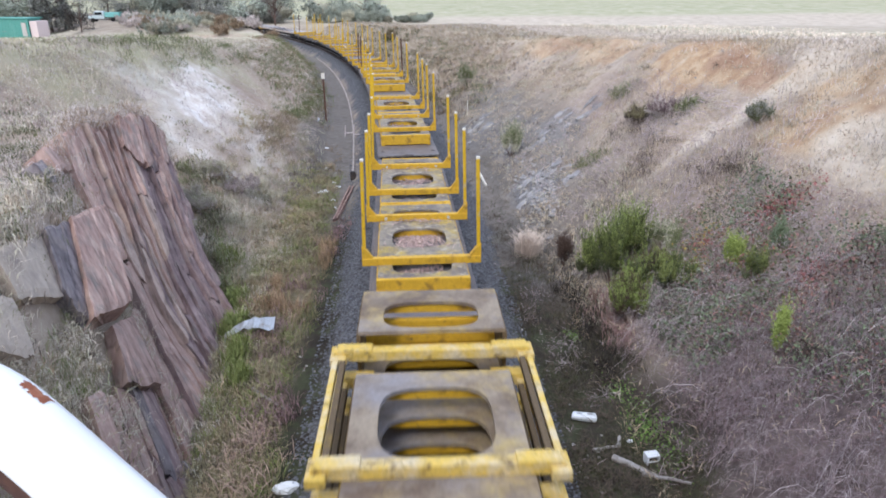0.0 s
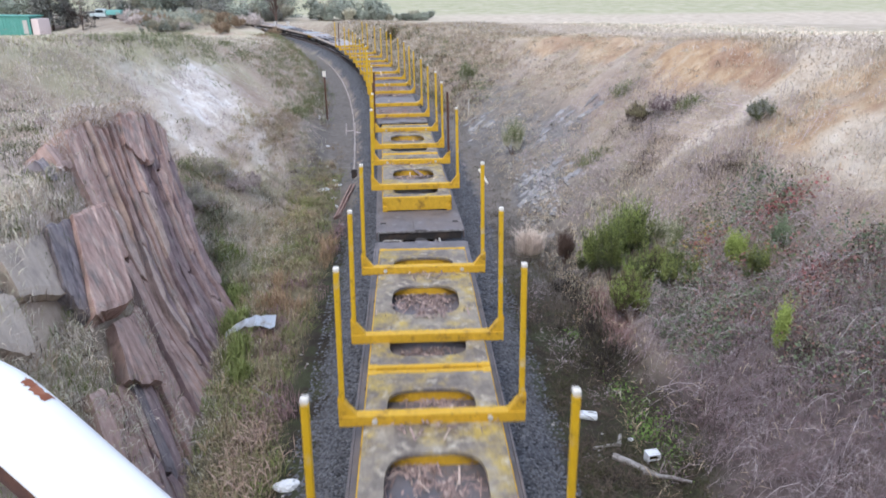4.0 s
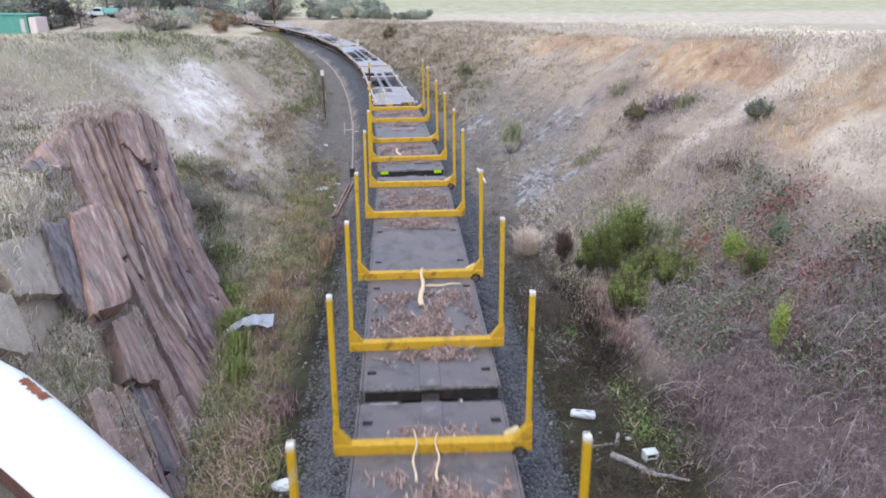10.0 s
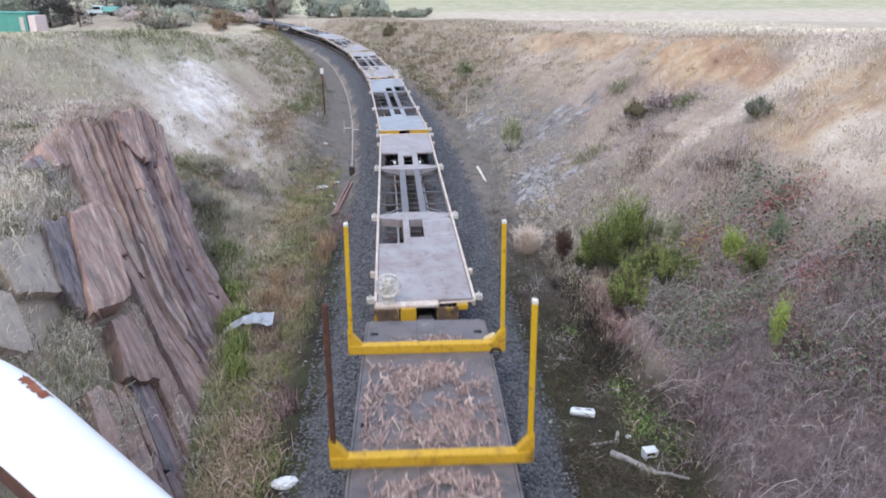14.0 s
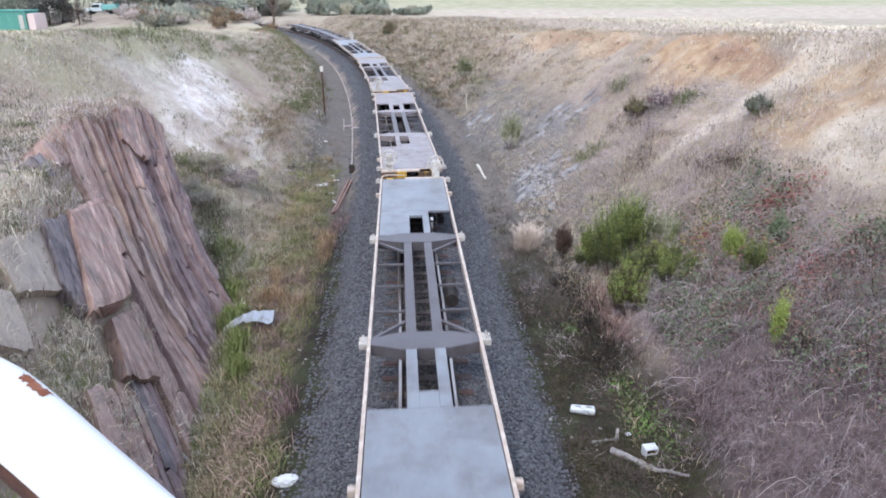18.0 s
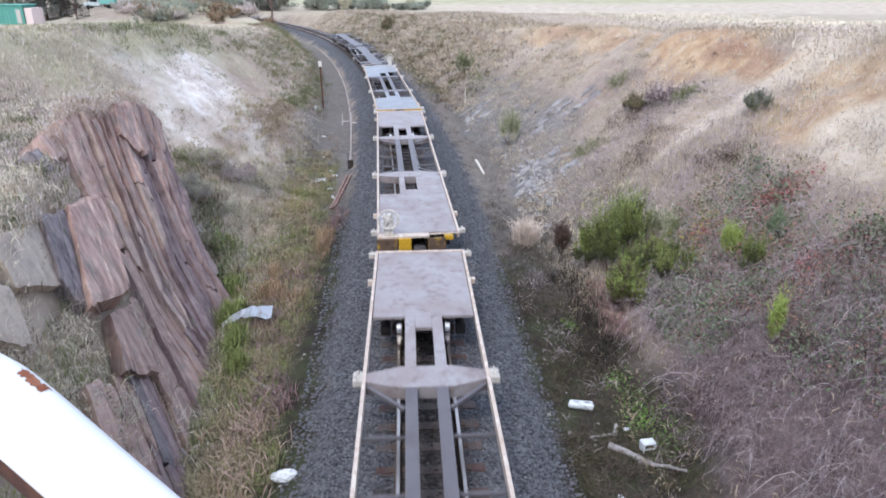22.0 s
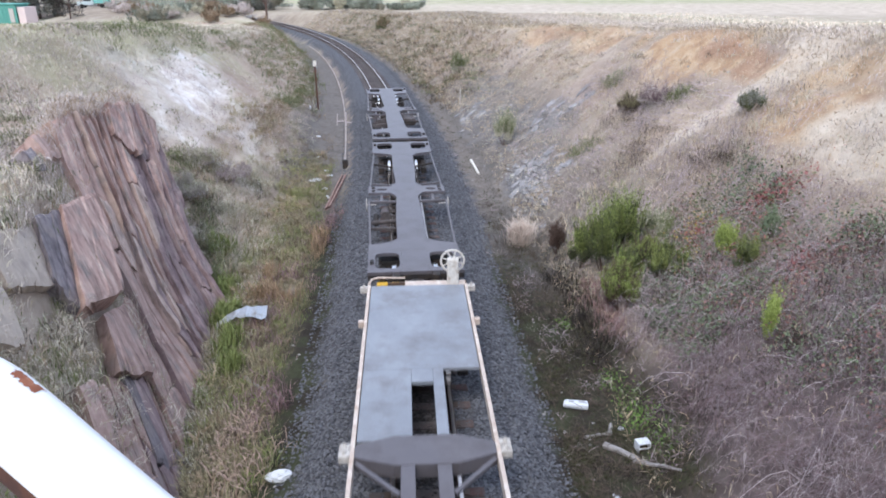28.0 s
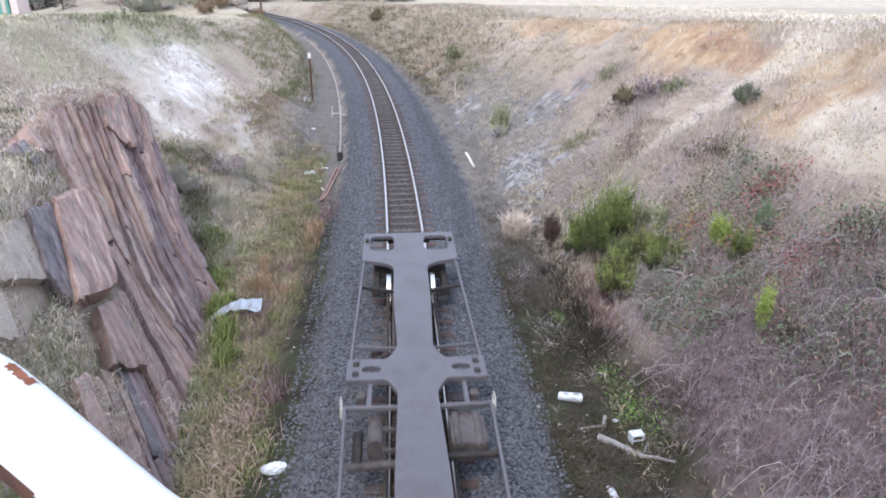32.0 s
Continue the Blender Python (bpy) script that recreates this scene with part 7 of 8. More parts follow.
patchy = lambda q: (lambda x, y, s_, d, r: wave(x, y, 0.9, q) + r.normal(0, 0.4, len(x)) > 0.3)
leaves("bramble_leaves", scatter(17000, 12.5, 18.5, 5.4, 9.3, 41, 1.0, patchy(1)), (0.04, 0.10), (0.08, 0.45), LEAF_GREEN, 41, "dark green bramble leaves", "bramble")
leaves("bramble_leaves", scatter(6000, 12.5, 18.5, 5.8, 9.6, 42, 1.0, patchy(2)), (0.04, 0.08), (0.08, 0.42), LEAF_RED, 42, "red brown bramble leaves", "bramble")
leaves("bramble_leaves", scatter(8500, 8.0, 13.5, 6.8, 9.8, 43, 1.0, patchy(3)), (0.03, 0.07), (0.10, 0.5), LEAF_GREEN, 43, "green bramble leaves", "bramble")
leaves("bramble_leaves", scatter(8000, 8.0, 13.5, 6.8, 9.8, 59, 1.0, patchy(5)), (0.04, 0.08), (0.10, 0.5), LEAF_RED, 59, "red brown bramble leaves", "bramble")
leaves("bramble_leaves", scatter(9000, 13, 19, 5.4, 9.6, 47, 1.0, patchy(4)), (0.04, 0.09), (0.05, 0.35), DULL_GREEN, 47, "olive leaves among the brambles", "bramble")
leaves("bramble_leaves", at_spots([(5.83, 14.6, 0.9, 0.8), (6.5, 14.0, 0.7, 0.5), (8.6, 13.4, 0.6, 0.6), (8.4, 11.4, 1.5, 1.5), (7.6, 12.6, 1.2, 1.2), (8.9, 10.2, 1.3, 1.3), (7.5, 9.6, 1.0, 1.2), (6.9, 11.2, 0.9, 0.9)], 3600, 48), (0.03, 0.08), (0.05, 0.5), LEAF_GREEN, 48, "cool green bramble leaves", "bramble")
leaves("bramble_leaves", at_spots([(8.0, 16.6, 0.7, 0.4), (8.2, 16.5, 0.9, 0.5), (7.8, 16.8, 0.5, 0.4), (6.4, 16.9, 0.5, 0.5), (7.5, 13.9, 0.4, 0.4), (8.3, 10.9, 1.0, 0.9), (9.0, 12.0, 0.9, 1.0), (7.2, 15.6, 0.9, 0.9)], 1900, 44), (0.04, 0.09), (0.02, 0.45), LEAF_CRIMSON, 44, "crimson bramble leaves", "bramble")
leaves("bank_weeds", scatter(9000, 9, 36, -7, -15, 83, 1.2, leafy), (0.03, 0.09), (0.02, 0.2), OLIVE_GRASS, 83, "small olive weeds on the bank", "weeds", None, 0.5)
leaves("bramble_leaves", at_spots([(6.4, 17.3, 0.5, 0.6), (6.1, 16.7, 0.3, 0.6)], 170, 45), (0.04, 0.08), (0.05, 0.6), LEAF_YELLOW, 45, "yellow autumn leaves", "bramble")
leaves("ditch_weeds", at_spots([(3.75, 13.9, 0.3, 0.6), (3.95, 13.0, 0.3, 0.5), (4.15, 11.5, 0.4, 0.8), (3.15, 16.6, 0.2, 0.3), (4.0, 12.2, 0.3, 0.4)], 1500, 46), (0.03, 0.07), (0.0, 0.06), FRESH_GREEN, 46, "bright green weeds in the ditch", "weeds")
blades("dead_stems", at_spots([(4.15, 15.6, 0.25, 0.5), (4.0, 17.6, 0.25, 0.6), (4.1, 16.6, 0.3, 0.6)], 70, 49), 16, (0.12, 0.4), 0.12, 0.007, 1.0, ROSE_STEM, 49, "pinkish dead stems below the bush", "weeds")

blades("dead_stems", at_spots([(3.6, 16.8, 0.5, 1.6), (3.5, 19.0, 0.5, 1.4), (3.75, 14.8, 0.4, 1.0)], 170, 72), 16, (0.10, 0.32), 0.14, 0.008, 1.4, CANE_DARK, 72, "dark withered stems below the bush", "weeds")


def shrub(name, x, y, tall, wide, shoots, mat, seed, label, dark=None, narrow=1.0, leaf=0.05, tip=None):
    """A bush: woody stems and many thin upright shoots with narrow leaves, in an uneven crown with gaps."""
    r = np.random.RandomState(seed)
    z = float(height(np.array([x]), np.array([y]))[0])
    root = tagged(new(name), label, "bush")
    root.location = (x, y, z)
    count = 11
    lumps = []
    for i in range(count):
        a, q = r.uniform(0, 6.283), wide * math.sqrt(r.uniform(0, 1)) * 0.8
        lumps.append((q * math.cos(a), q * math.sin(a), tall * r.uniform(0.12, 0.72) * (1 - 0.35 * q / wide), wide * r.uniform(0.14, 0.30)))
    for cx, cy, cz, cr in lumps[:6]:
        stem = bm_new()
        rod(stem, (cx * 0.1, cy * 0.1, -0.05), (cx * 0.55, cy * 0.55, cz * 0.55), 0.02, 5, 0.012)
        rod(stem, (cx * 0.55, cy * 0.55, cz * 0.55), (cx, cy, cz + 0.1), 0.012, 5, 0.005)
        part("stem", stem, WOODY, root)
    m = 26
    k = r.randint(0, count, shoots)
    c_ = np.array(lumps)[k]
    v = r.normal(0, 1, (shoots, 3))
    v /= np.linalg.norm(v, axis=1)[:, None]
    v[:, 2] = np.where(r.uniform(0, 1, shoots) < 0.7, np.abs(v[:, 2]), v[:, 2])
    q = c_[:, :3] + v * (c_[:, 3] * r.uniform(0.5, 1.1, shoots))[:, None] * np.array([1, 1, narrow])
    up = np.stack([v[:, 0] * 0.3, v[:, 1] * 0.3, np.full(shoots, 1.0)], -1) * (tall * r.uniform(0.12, 0.42, shoots) * np.where(r.uniform(0, 1, shoots) < 0.2, 1.7, 1.0))[:, None]
    t = r.uniform(0, 1, (shoots, m))
    pts = (q[:, None] + t[..., None] * up[:, None] + r.normal(0, 0.012, (shoots, m, 3))).reshape(-1, 3)
    t = t.ravel()
    deep = np.repeat(r.uniform(0, 1, shoots), m)
    keep = pts[:, 2] > 0.0
    pts, t, deep = pts[keep], t[keep], deep[keep]
    # inner and low leaves take the dark tone: crown shade painted into the colour
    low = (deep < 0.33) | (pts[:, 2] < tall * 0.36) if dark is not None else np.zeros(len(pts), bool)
    # upper ends of shoots take the tip tone: top light put into the colour
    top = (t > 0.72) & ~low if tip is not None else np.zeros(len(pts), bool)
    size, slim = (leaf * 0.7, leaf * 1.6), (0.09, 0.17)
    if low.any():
        leaves("inner_foliage", pts[low], size, (0, 0.01), dark, seed + 1, "inner and low leaves, mostly darkened as painted shade", "", root, 0.9, slim)
    if top.any():
        leaves("new_growth", pts[top], size, (0, 0.01), tip, seed + 3, "shoot tips lightened as if lit from above", "", root, 1.0, slim)
    leaves("foliage", pts[~low & ~top], size, (0, 0.01), mat, seed + 2, "", "", root, 0.9, slim)
    return root


B = "bright green feathery bush on the cutting's bank"
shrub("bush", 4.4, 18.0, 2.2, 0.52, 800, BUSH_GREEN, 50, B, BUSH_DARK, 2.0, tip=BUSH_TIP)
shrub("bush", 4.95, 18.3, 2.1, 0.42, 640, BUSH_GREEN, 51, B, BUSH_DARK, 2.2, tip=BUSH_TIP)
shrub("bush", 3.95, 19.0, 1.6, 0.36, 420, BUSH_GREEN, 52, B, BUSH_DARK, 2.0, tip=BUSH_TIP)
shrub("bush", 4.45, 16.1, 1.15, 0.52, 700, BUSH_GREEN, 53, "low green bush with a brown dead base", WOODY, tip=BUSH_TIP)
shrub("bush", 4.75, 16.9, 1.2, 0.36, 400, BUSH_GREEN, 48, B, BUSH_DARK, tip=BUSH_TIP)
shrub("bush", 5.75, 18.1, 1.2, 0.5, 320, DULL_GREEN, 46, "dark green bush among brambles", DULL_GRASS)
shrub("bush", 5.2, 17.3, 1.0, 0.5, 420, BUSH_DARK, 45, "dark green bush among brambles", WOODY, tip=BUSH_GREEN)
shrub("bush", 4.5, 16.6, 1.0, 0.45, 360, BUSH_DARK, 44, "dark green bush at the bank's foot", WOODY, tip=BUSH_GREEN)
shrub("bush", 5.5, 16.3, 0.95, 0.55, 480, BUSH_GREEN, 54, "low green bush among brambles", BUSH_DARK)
shrub("bush", 6.8, 14.8, 0.95, 0.26, 200, BUSH_GREEN, 55, "slim green bush among brambles", BUSH_DARK, 1.5)
shrub("shrub", 6.72, 15.8, 0.85, 0.24, 180, BUSH_LIME, 56, "yellow-green shrub among brambles", None, 1.2)
shrub("shrub", 6.42, 12.4, 1.0, 0.10, 200, BUSH_LIME, 57, "narrow upright lime green sapling", None, 2.4)
shrub("shrub", 7.6, 15.5, 0.6, 0.28, 120, LEAF_GREEN, 68, "low green shrub among brambles", None)
shrub("shrub", 9.2, 21.4, 0.55, 0.5, 380, TREE_DARK, 58, "small grey-green spiky shrub on bare soil", DULL_GREEN)
shrub("shrub", 2.8, 33.9, 1.75, 0.62, 520, DULL_GREEN, 59, "dull green shrub on the cutting's bank", DULL_GRASS)
shrub("shrub", 0.95, 54.5, 1.3, 0.8, 300, DULL_GREEN, 70, "dull green shrub at the far bank's foot", DULL_GRASS, leaf=0.09)
shrub("shrub", -7.9, 89.4, 1.5, 1.1, 220, STRAW_BROWN, 71, "brown-green shrub on the far bank", DULL_GREEN, leaf=0.16)
shrub("shrub", 3.5, 20.7, 1.0, 0.32, 260, WOODY, 60, "withered brown shrub at the bank's foot", None)
shrub("shrub", 7.4, 28.5, 0.8, 0.9, 420, OLIVE_GRASS, 62, "dark withered shrub on the bank", WEED_BROWN)
shrub("shrub", 8.1, 27.0, 0.7, 0.8, 380, CANE_MAUVE, 69, "mauve-grey withered shrub on the bank", GREY_GRASS)
shrub("shrub", -8.9, 22.6, 0.8, 1.0, 700, DULL_GRASS, 64, "olive scrub on the cutting's bank", GREY_GRASS)
shrub("shrub", -8.3, 25.6, 0.4, 1.2, 400, GREY_GRASS, 65, "grey-green scrub on the bank", CANE, leaf=0.05)
shrub("shrub", -9.4, 25.2, 0.5, 1.2, 500, DULL_GRASS, 66, "olive withered scrub on the bank", GREY_GRASS, leaf=0.06)


def tree(x, y, tall, wide, mat, seed, label, clumps=60, per=70, leaf=0.32, trunk=0.22, bare=False, z=None):
    """A tree with a tapered trunk, limbs and a crown of loose leafy clumps."""
    r = np.random.RandomState(seed)
    z = float(height(np.array([x]), np.array([y]))[0]) if z is None else z
    root = tagged(new("tree"), label, "tree")
    root.location = (x, y, z - 0.05)
    bm = bm_new()
    rod(bm, (0, 0, 0), (0.1, 0, tall * 0.45), trunk, 9, trunk * 0.65)
    rod(bm, (0.1, 0, tall * 0.45), (0, 0.1, tall * 0.8), trunk * 0.65, 8, trunk * 0.2)
    if bare:
        rod(bm, (0.05, 0, tall * 0.3), (wide * 0.35, 0, tall * 0.85), trunk * 0.6, 8, trunk * 0.15)
        rod(bm, (0.03, 0, tall * 0.22), (-wide * 0.4, 0.1, tall * 0.75), trunk * 0.5, 8, trunk * 0.12)
    part("trunk", bm, WOODY, root)
    ends, bm = [], bm_new()
    for i in range(22 if bare else 12):
        a, f = r.uniform(0, 6.283), r.uniform(0.25, 0.75)
        p = Vector((0.05, 0, tall * f))
        ln = wide * r.uniform(0.5, 1.0)
        q = p + Vector((math.cos(a) * ln, math.sin(a) * ln, tall * r.uniform(0.1, 0.28)))
        rod(bm, p, q, trunk * 0.35, 6, trunk * 0.1)
        ends.append(q)
        if bare:
            for _ in range(4):
                e = p.lerp(q, r.uniform(0.4, 1.0))
                rod(bm, e, e + Vector((r.normal(0, 0.5), r.normal(0, 0.5), r.uniform(0.4, 1.1))), trunk * 0.12, 5, trunk * 0.04)
    part("limbs", bm, WOODY, root)
    if not bare:
        pts = []
        for i in range(clumps):
            e = ends[r.randint(len(ends))]
            c_ = np.array(e) * np.array([1, 1, r.uniform(0.25, 1.05)]) + r.normal(0, wide * 0.25, 3) * np.array([1, 1, 0.8])
            pts.append(c_ + r.normal(0, wide * 0.12, (per, 3)))
        pts = np.concatenate(pts)
        pts[:, 2] = np.maximum(pts[:, 2], 0.5)
        o = leaves("crown", pts, (leaf * 0.6, leaf * 1.3), (0, 0.1), mat, seed + 1, "", "", root)
    return root


TD = "dark leafy tree beyond the cutting"
for i, (x, y, tall, wide) in enumerate([(-74, 124, 9, 4.0), (-66, 120, 8, 3.0), (-82, 130, 11, 5), (-53.0, 138, 10, 4.4), (-48.0, 140, 10, 4.2), (-57.5, 146, 8, 3.4), (-94, 150, 12, 7), (-74, 158, 12, 7), (-58, 155, 11, 6), (-44, 166, 10, 7)]):
    tree(x, y, tall, wide, TREE_DARK if i % 3 else TREE_GREY, 100 + i, TD, 110, 80)
for i, (x, y, tall, wide) in enumerate([(-27.5, 152, 4.6, 2.4), (-23.0, 155, 4.5, 2.2), (-18.5, 156, 6, 2.8), (-15.0, 157, 4, 2.0)]):
    tree(x, y, tall, wide, TREE_GREY, 120 + i, "grey-green tree at the field's edge", 60, 70)
tree(-56.0, 110.0, 5.5, 2.0, CANE_DARK, 131, "small brown half-bare tree beside the shed", 40, 40, 0.2, 0.12)
tree(-42.0, 146.0, 5.5, 3.6, TREE_GREY, 132, "grey-green tree beyond the cutting", 80, 70)
tree(-37.0, 150.0, 4.8, 3.2, TREE_DARK, 133, "dark leafy tree beyond the cutting", 70, 70)
tree(-30.6, 126, 8.5, 2.3, TREE_GREY, 130, "leafless dark tree beside the line", trunk=0.2, bare=True)
for i in range(14):
    x = -60 + i * 2.0 + rr.uniform(-0.6, 0.6)
    y = 136 + 1.2 * (i % 3) + i * 0.9
    shrub("hedge_bush", x, y, rr.uniform(2.6, 4.0), rr.uniform(1.8, 2.6), 240, [TREE_DARK, DULL_GRASS, TREE_GREY][i % 3], 140 + i, "dark bush in a hedge beyond the cutting", None, leaf=0.3)
for i in range(16):
    x, y = -27.5 + i * 1.5 + rr.uniform(-0.5, 0.5), 149 + 2.0 * (i % 2)
    shrub("hedge_bush", x, y, rr.uniform(1.6, 3.2) * (1.0 if i < 9 else 0.6), rr.uniform(1.2, 2.0), 180, [TREE_GREY, DULL_GRASS, TREE_GREY][i % 3], 240 + i, "grey-green bush in a hedge beyond the cutting", None, leaf=0.3)


for i in range(46):
    s_, d = 103 + 0.95 * i + rr.uniform(-1.5, 1.5), -rr.uniform(4.0, 21.0) if i > 6 else -rr.uniform(9, 21)
    x, y = beside(s_, d)
    shrub("scrub_bush", float(x), float(y), rr.uniform(0.8, 1.7), rr.uniform(1.6, 2.8), 110, [DULL_GRASS, STRAW_BROWN, TREE_GREY, GREY_GRASS][i % 4], 340 + i, "dull brown-green scrub bush on the far rise", None, leaf=0.26)


def ground_z(x, y):
    return float(height(np.array([x]), np.array([y]))[0])


WHITE_PLASTIC = material("white plastic", (0.70, 0.74, 0.80), 0.45, grain=8, grain_amount=0.06, bump=0.4, bump_scale=12)
GREY_WOOD = material("weathered grey timber", (0.35, 0.335, 0.335), 0.9, spots=[((0.2, 0.18, 0.17), 3, 0.3, 0.1)], grain=12, grain_amount=0.35)
SHEET = material("galvanised sheet", (0.46, 0.49, 0.53), 0.45, metal=0.6, spots=[((0.3, 0.25, 0.2), 3, 0.2, 0.1)])


def crumpled(name, x, y, sx, sy, sz, turn, seed, label, category):
    """A crumpled plastic bag: a creased, flattened lump."""
    bm = bm_new()
    bmesh.ops.create_icosphere(bm, subdivisions=4, radius=1.0)
    for v in bm.verts:
        k = 1 + 0.28 * noise.noise(v.co * 2.3 + Vector((seed, 0, 0))) + 0.16 * noise.noise(v.co * 6 + Vector((0, seed, 0)))
        v.co = Vector((v.co.x * sx * k, v.co.y * sy * k, max(v.co.z * sz * k, -sz * 0.4)))
    ob = part(name, bm, WHITE_PLASTIC, None, at=pose(x, y, ground_z(x, y) + sz * 0.4, 0, 0, turn))
    return tagged(ob, label, category)


crumpled("plastic_bag", -3.1, 10.55, 0.25, 0.13, 0.12, 10, 1, "crumpled white plastic bag beside the ballast", "plastic bag")
crumpled("plastic_bag", -5.8, 30.2, 0.34, 0.2, 0.05, 40, 2, "crumpled pale plastic sheet in the ditch", "plastic bag")
crumpled("plastic_bag", -8.6, 44.5, 0.1, 0.1, 0.16, 0, 3, "white plastic bag on the bank", "plastic bag")
crumpled("plastic_scrap", -5.3, 31.0, 0.14, 0.08, 0.04, 10, 6, "torn pale plastic scrap in the ditch", "litter")
crumpled("plastic_scrap", -5.2, 28.9, 0.10, 0.12, 0.04, 60, 7, "torn pale plastic scrap in the ditch", "litter")
crumpled("plastic_scrap", -5.6, 31.8, 0.16, 0.07, 0.03, 130, 8, "torn pale plastic strip in the ditch", "litter")
crumpled("plastic_scrap", -4.9, 27.8, 0.05, 0.22, 0.03, 25, 9, "torn pale plastic strip beside the old rails", "litter")
crumpled("plastic_scrap", -6.4, 34.5, 0.18, 0.08, 0.04, 80, 10, "pale plastic scrap on the gravel", "litter")
crumpled("plastic_scrap", -7.2, 39.0, 0.15, 0.1, 0.05, 15, 11, "pale plastic scrap on the gravel", "litter")
crumpled("plastic_scrap", 3.6, 12.1, 0.06, 0.05, 0.03, 20, 4, "small white plastic scrap in the ditch", "litter")
crumpled("plastic_scrap", 3.05, 9.9, 0.07, 0.2, 0.05, 10, 5, "torn white plastic strip in the ditch", "litter")


def bottle_bag(x, y):
    bm = bm_new()
    box(bm, -0.26, 0.26, -0.10, 0.10, 0.0, 0.13, 0.05)
    for v in bm.verts:
        v.co += 0.03 * Vector((noise.noise(v.co * 9), noise.noise(v.co * 8 + Vector((5, 0, 0))), noise.noise(v.co * 7)))
    ob = part("plastic_sack", bm, WHITE_PLASTIC, None, at=pose(x, y, ground_z(x, y) + 0.02, 0, 0, -6))
    for x0 in (-0.1, 0.12):
        bm = bm_new()
        box(bm, x0 - 0.06, x0 + 0.06, -0.02, 0.02, 0.135, 0.15, 0.006)
        part("printing", bm, SHEET, ob, "grey faded printing")
    return tagged(ob, "white plastic sack lying in the ditch", "plastic sack")


bottle_bag(2.78, 12.8)


def broken_crate(x, y):
    """A small white plastic crate on its side."""
    root = tagged(new("plastic_crate"), "broken white plastic crate lying in the ditch", "crate")
    root.matrix_basis = pose(x, y, ground_z(x, y) + 0.02, 0, 0, 12) @ Matrix.Scale(0.78, 4)
    for nm, a in (("base", (-0.17, 0.17, 0.10, 0.13, 0.0, 0.26)), ("wall", (-0.17, -0.13, -0.12, 0.098, 0.0, 0.26)), ("wall", (0.13, 0.17, -0.12, 0.098, 0.0, 0.26)), ("wall", (-0.128, 0.128, -0.12, 0.098, 0.22, 0.26)), ("bar", (-0.128, 0.128, -0.12, -0.09, 0.08, 0.12))):
        bm = bm_new()
        box(bm, *a, 0.01)
        part(nm, bm, WHITE_PLASTIC, root)


broken_crate(3.85, 11.4)


def log(name, p, q, r0, r1, mat, label):
    bm = bm_new()
    p, q = Vector((*p, ground_z(*p[:2]) + r0 * 0.8)), Vector((*q, ground_z(*q[:2]) + r1 * 0.8))
    ax = (q - p).normalized()
    s1 = ax.cross(Vector((0, 0, 1))).normalized()
    s2 = s1.cross(ax)
    n, m, rows = 12, 11, []
    for i in range(n + 1):
        f = i / n
        rad = r0 + (r1 - r0) * f
        c = p.lerp(q, f) + s1 * 0.02 * noise.noise((f * 3, r0 * 90, 0)) + s2 * 0.015 * noise.noise((f * 4, 7, r0 * 50))
        rows.append([bm.verts.new(c + (s1 * math.cos(2 * math.pi * j / m) + s2 * math.sin(2 * math.pi * j / m)) * rad * (1 + 0.22 * noise.noise((j * 1.7, f * 2, r0 * 70))) + ax * (0.05 * noise.noise((j * 2.1, 5, f)) if i in (0, n) else 0.0)) for j in range(m)])
    for a, b in zip(rows, rows[1:]):
        for j in range(m):
            bm.faces.new((a[j], b[j], b[(j + 1) % m], a[(j + 1) % m]))
    bm.faces.new(rows[0])
    bm.faces.new(rows[-1][::-1])
    bmesh.ops.recalc_face_normals(bm, faces=bm.faces)
    ob = part(name, bm, mat)
    return tagged(ob, label, "log")


log("fence_post", (3.12, 11.5), (3.85, 10.95), 0.075, 0.045, GREY_WOOD, "old split grey fence post lying in the ditch")
log("fence_post", (3.6, 11.05), (4.3, 10.45), 0.04, 0.028, GREY_WOOD, "thin grey timber lying in the ditch")
log("fence_post", (2.8, 11.8), (3.32, 11.95), 0.035, 0.03, GREY_WOOD, "short grey branch lying in the ditch")
log("tree_stump", (3.32, 11.9), (3.42, 12.2), 0.05, 0.04, GREY_WOOD, "short grey log leaning in the ditch")
log("plank", (-4.65, 13.95), (-3.72, 13.1), 0.05, 0.045, GREY_WOOD, "pale weathered plank lying in the ditch")
log("stick", (1.2, 33.6), (1.5, 31.2), 0.07, 0.05, POST_TIP, "pale stick lying beside the ballast")


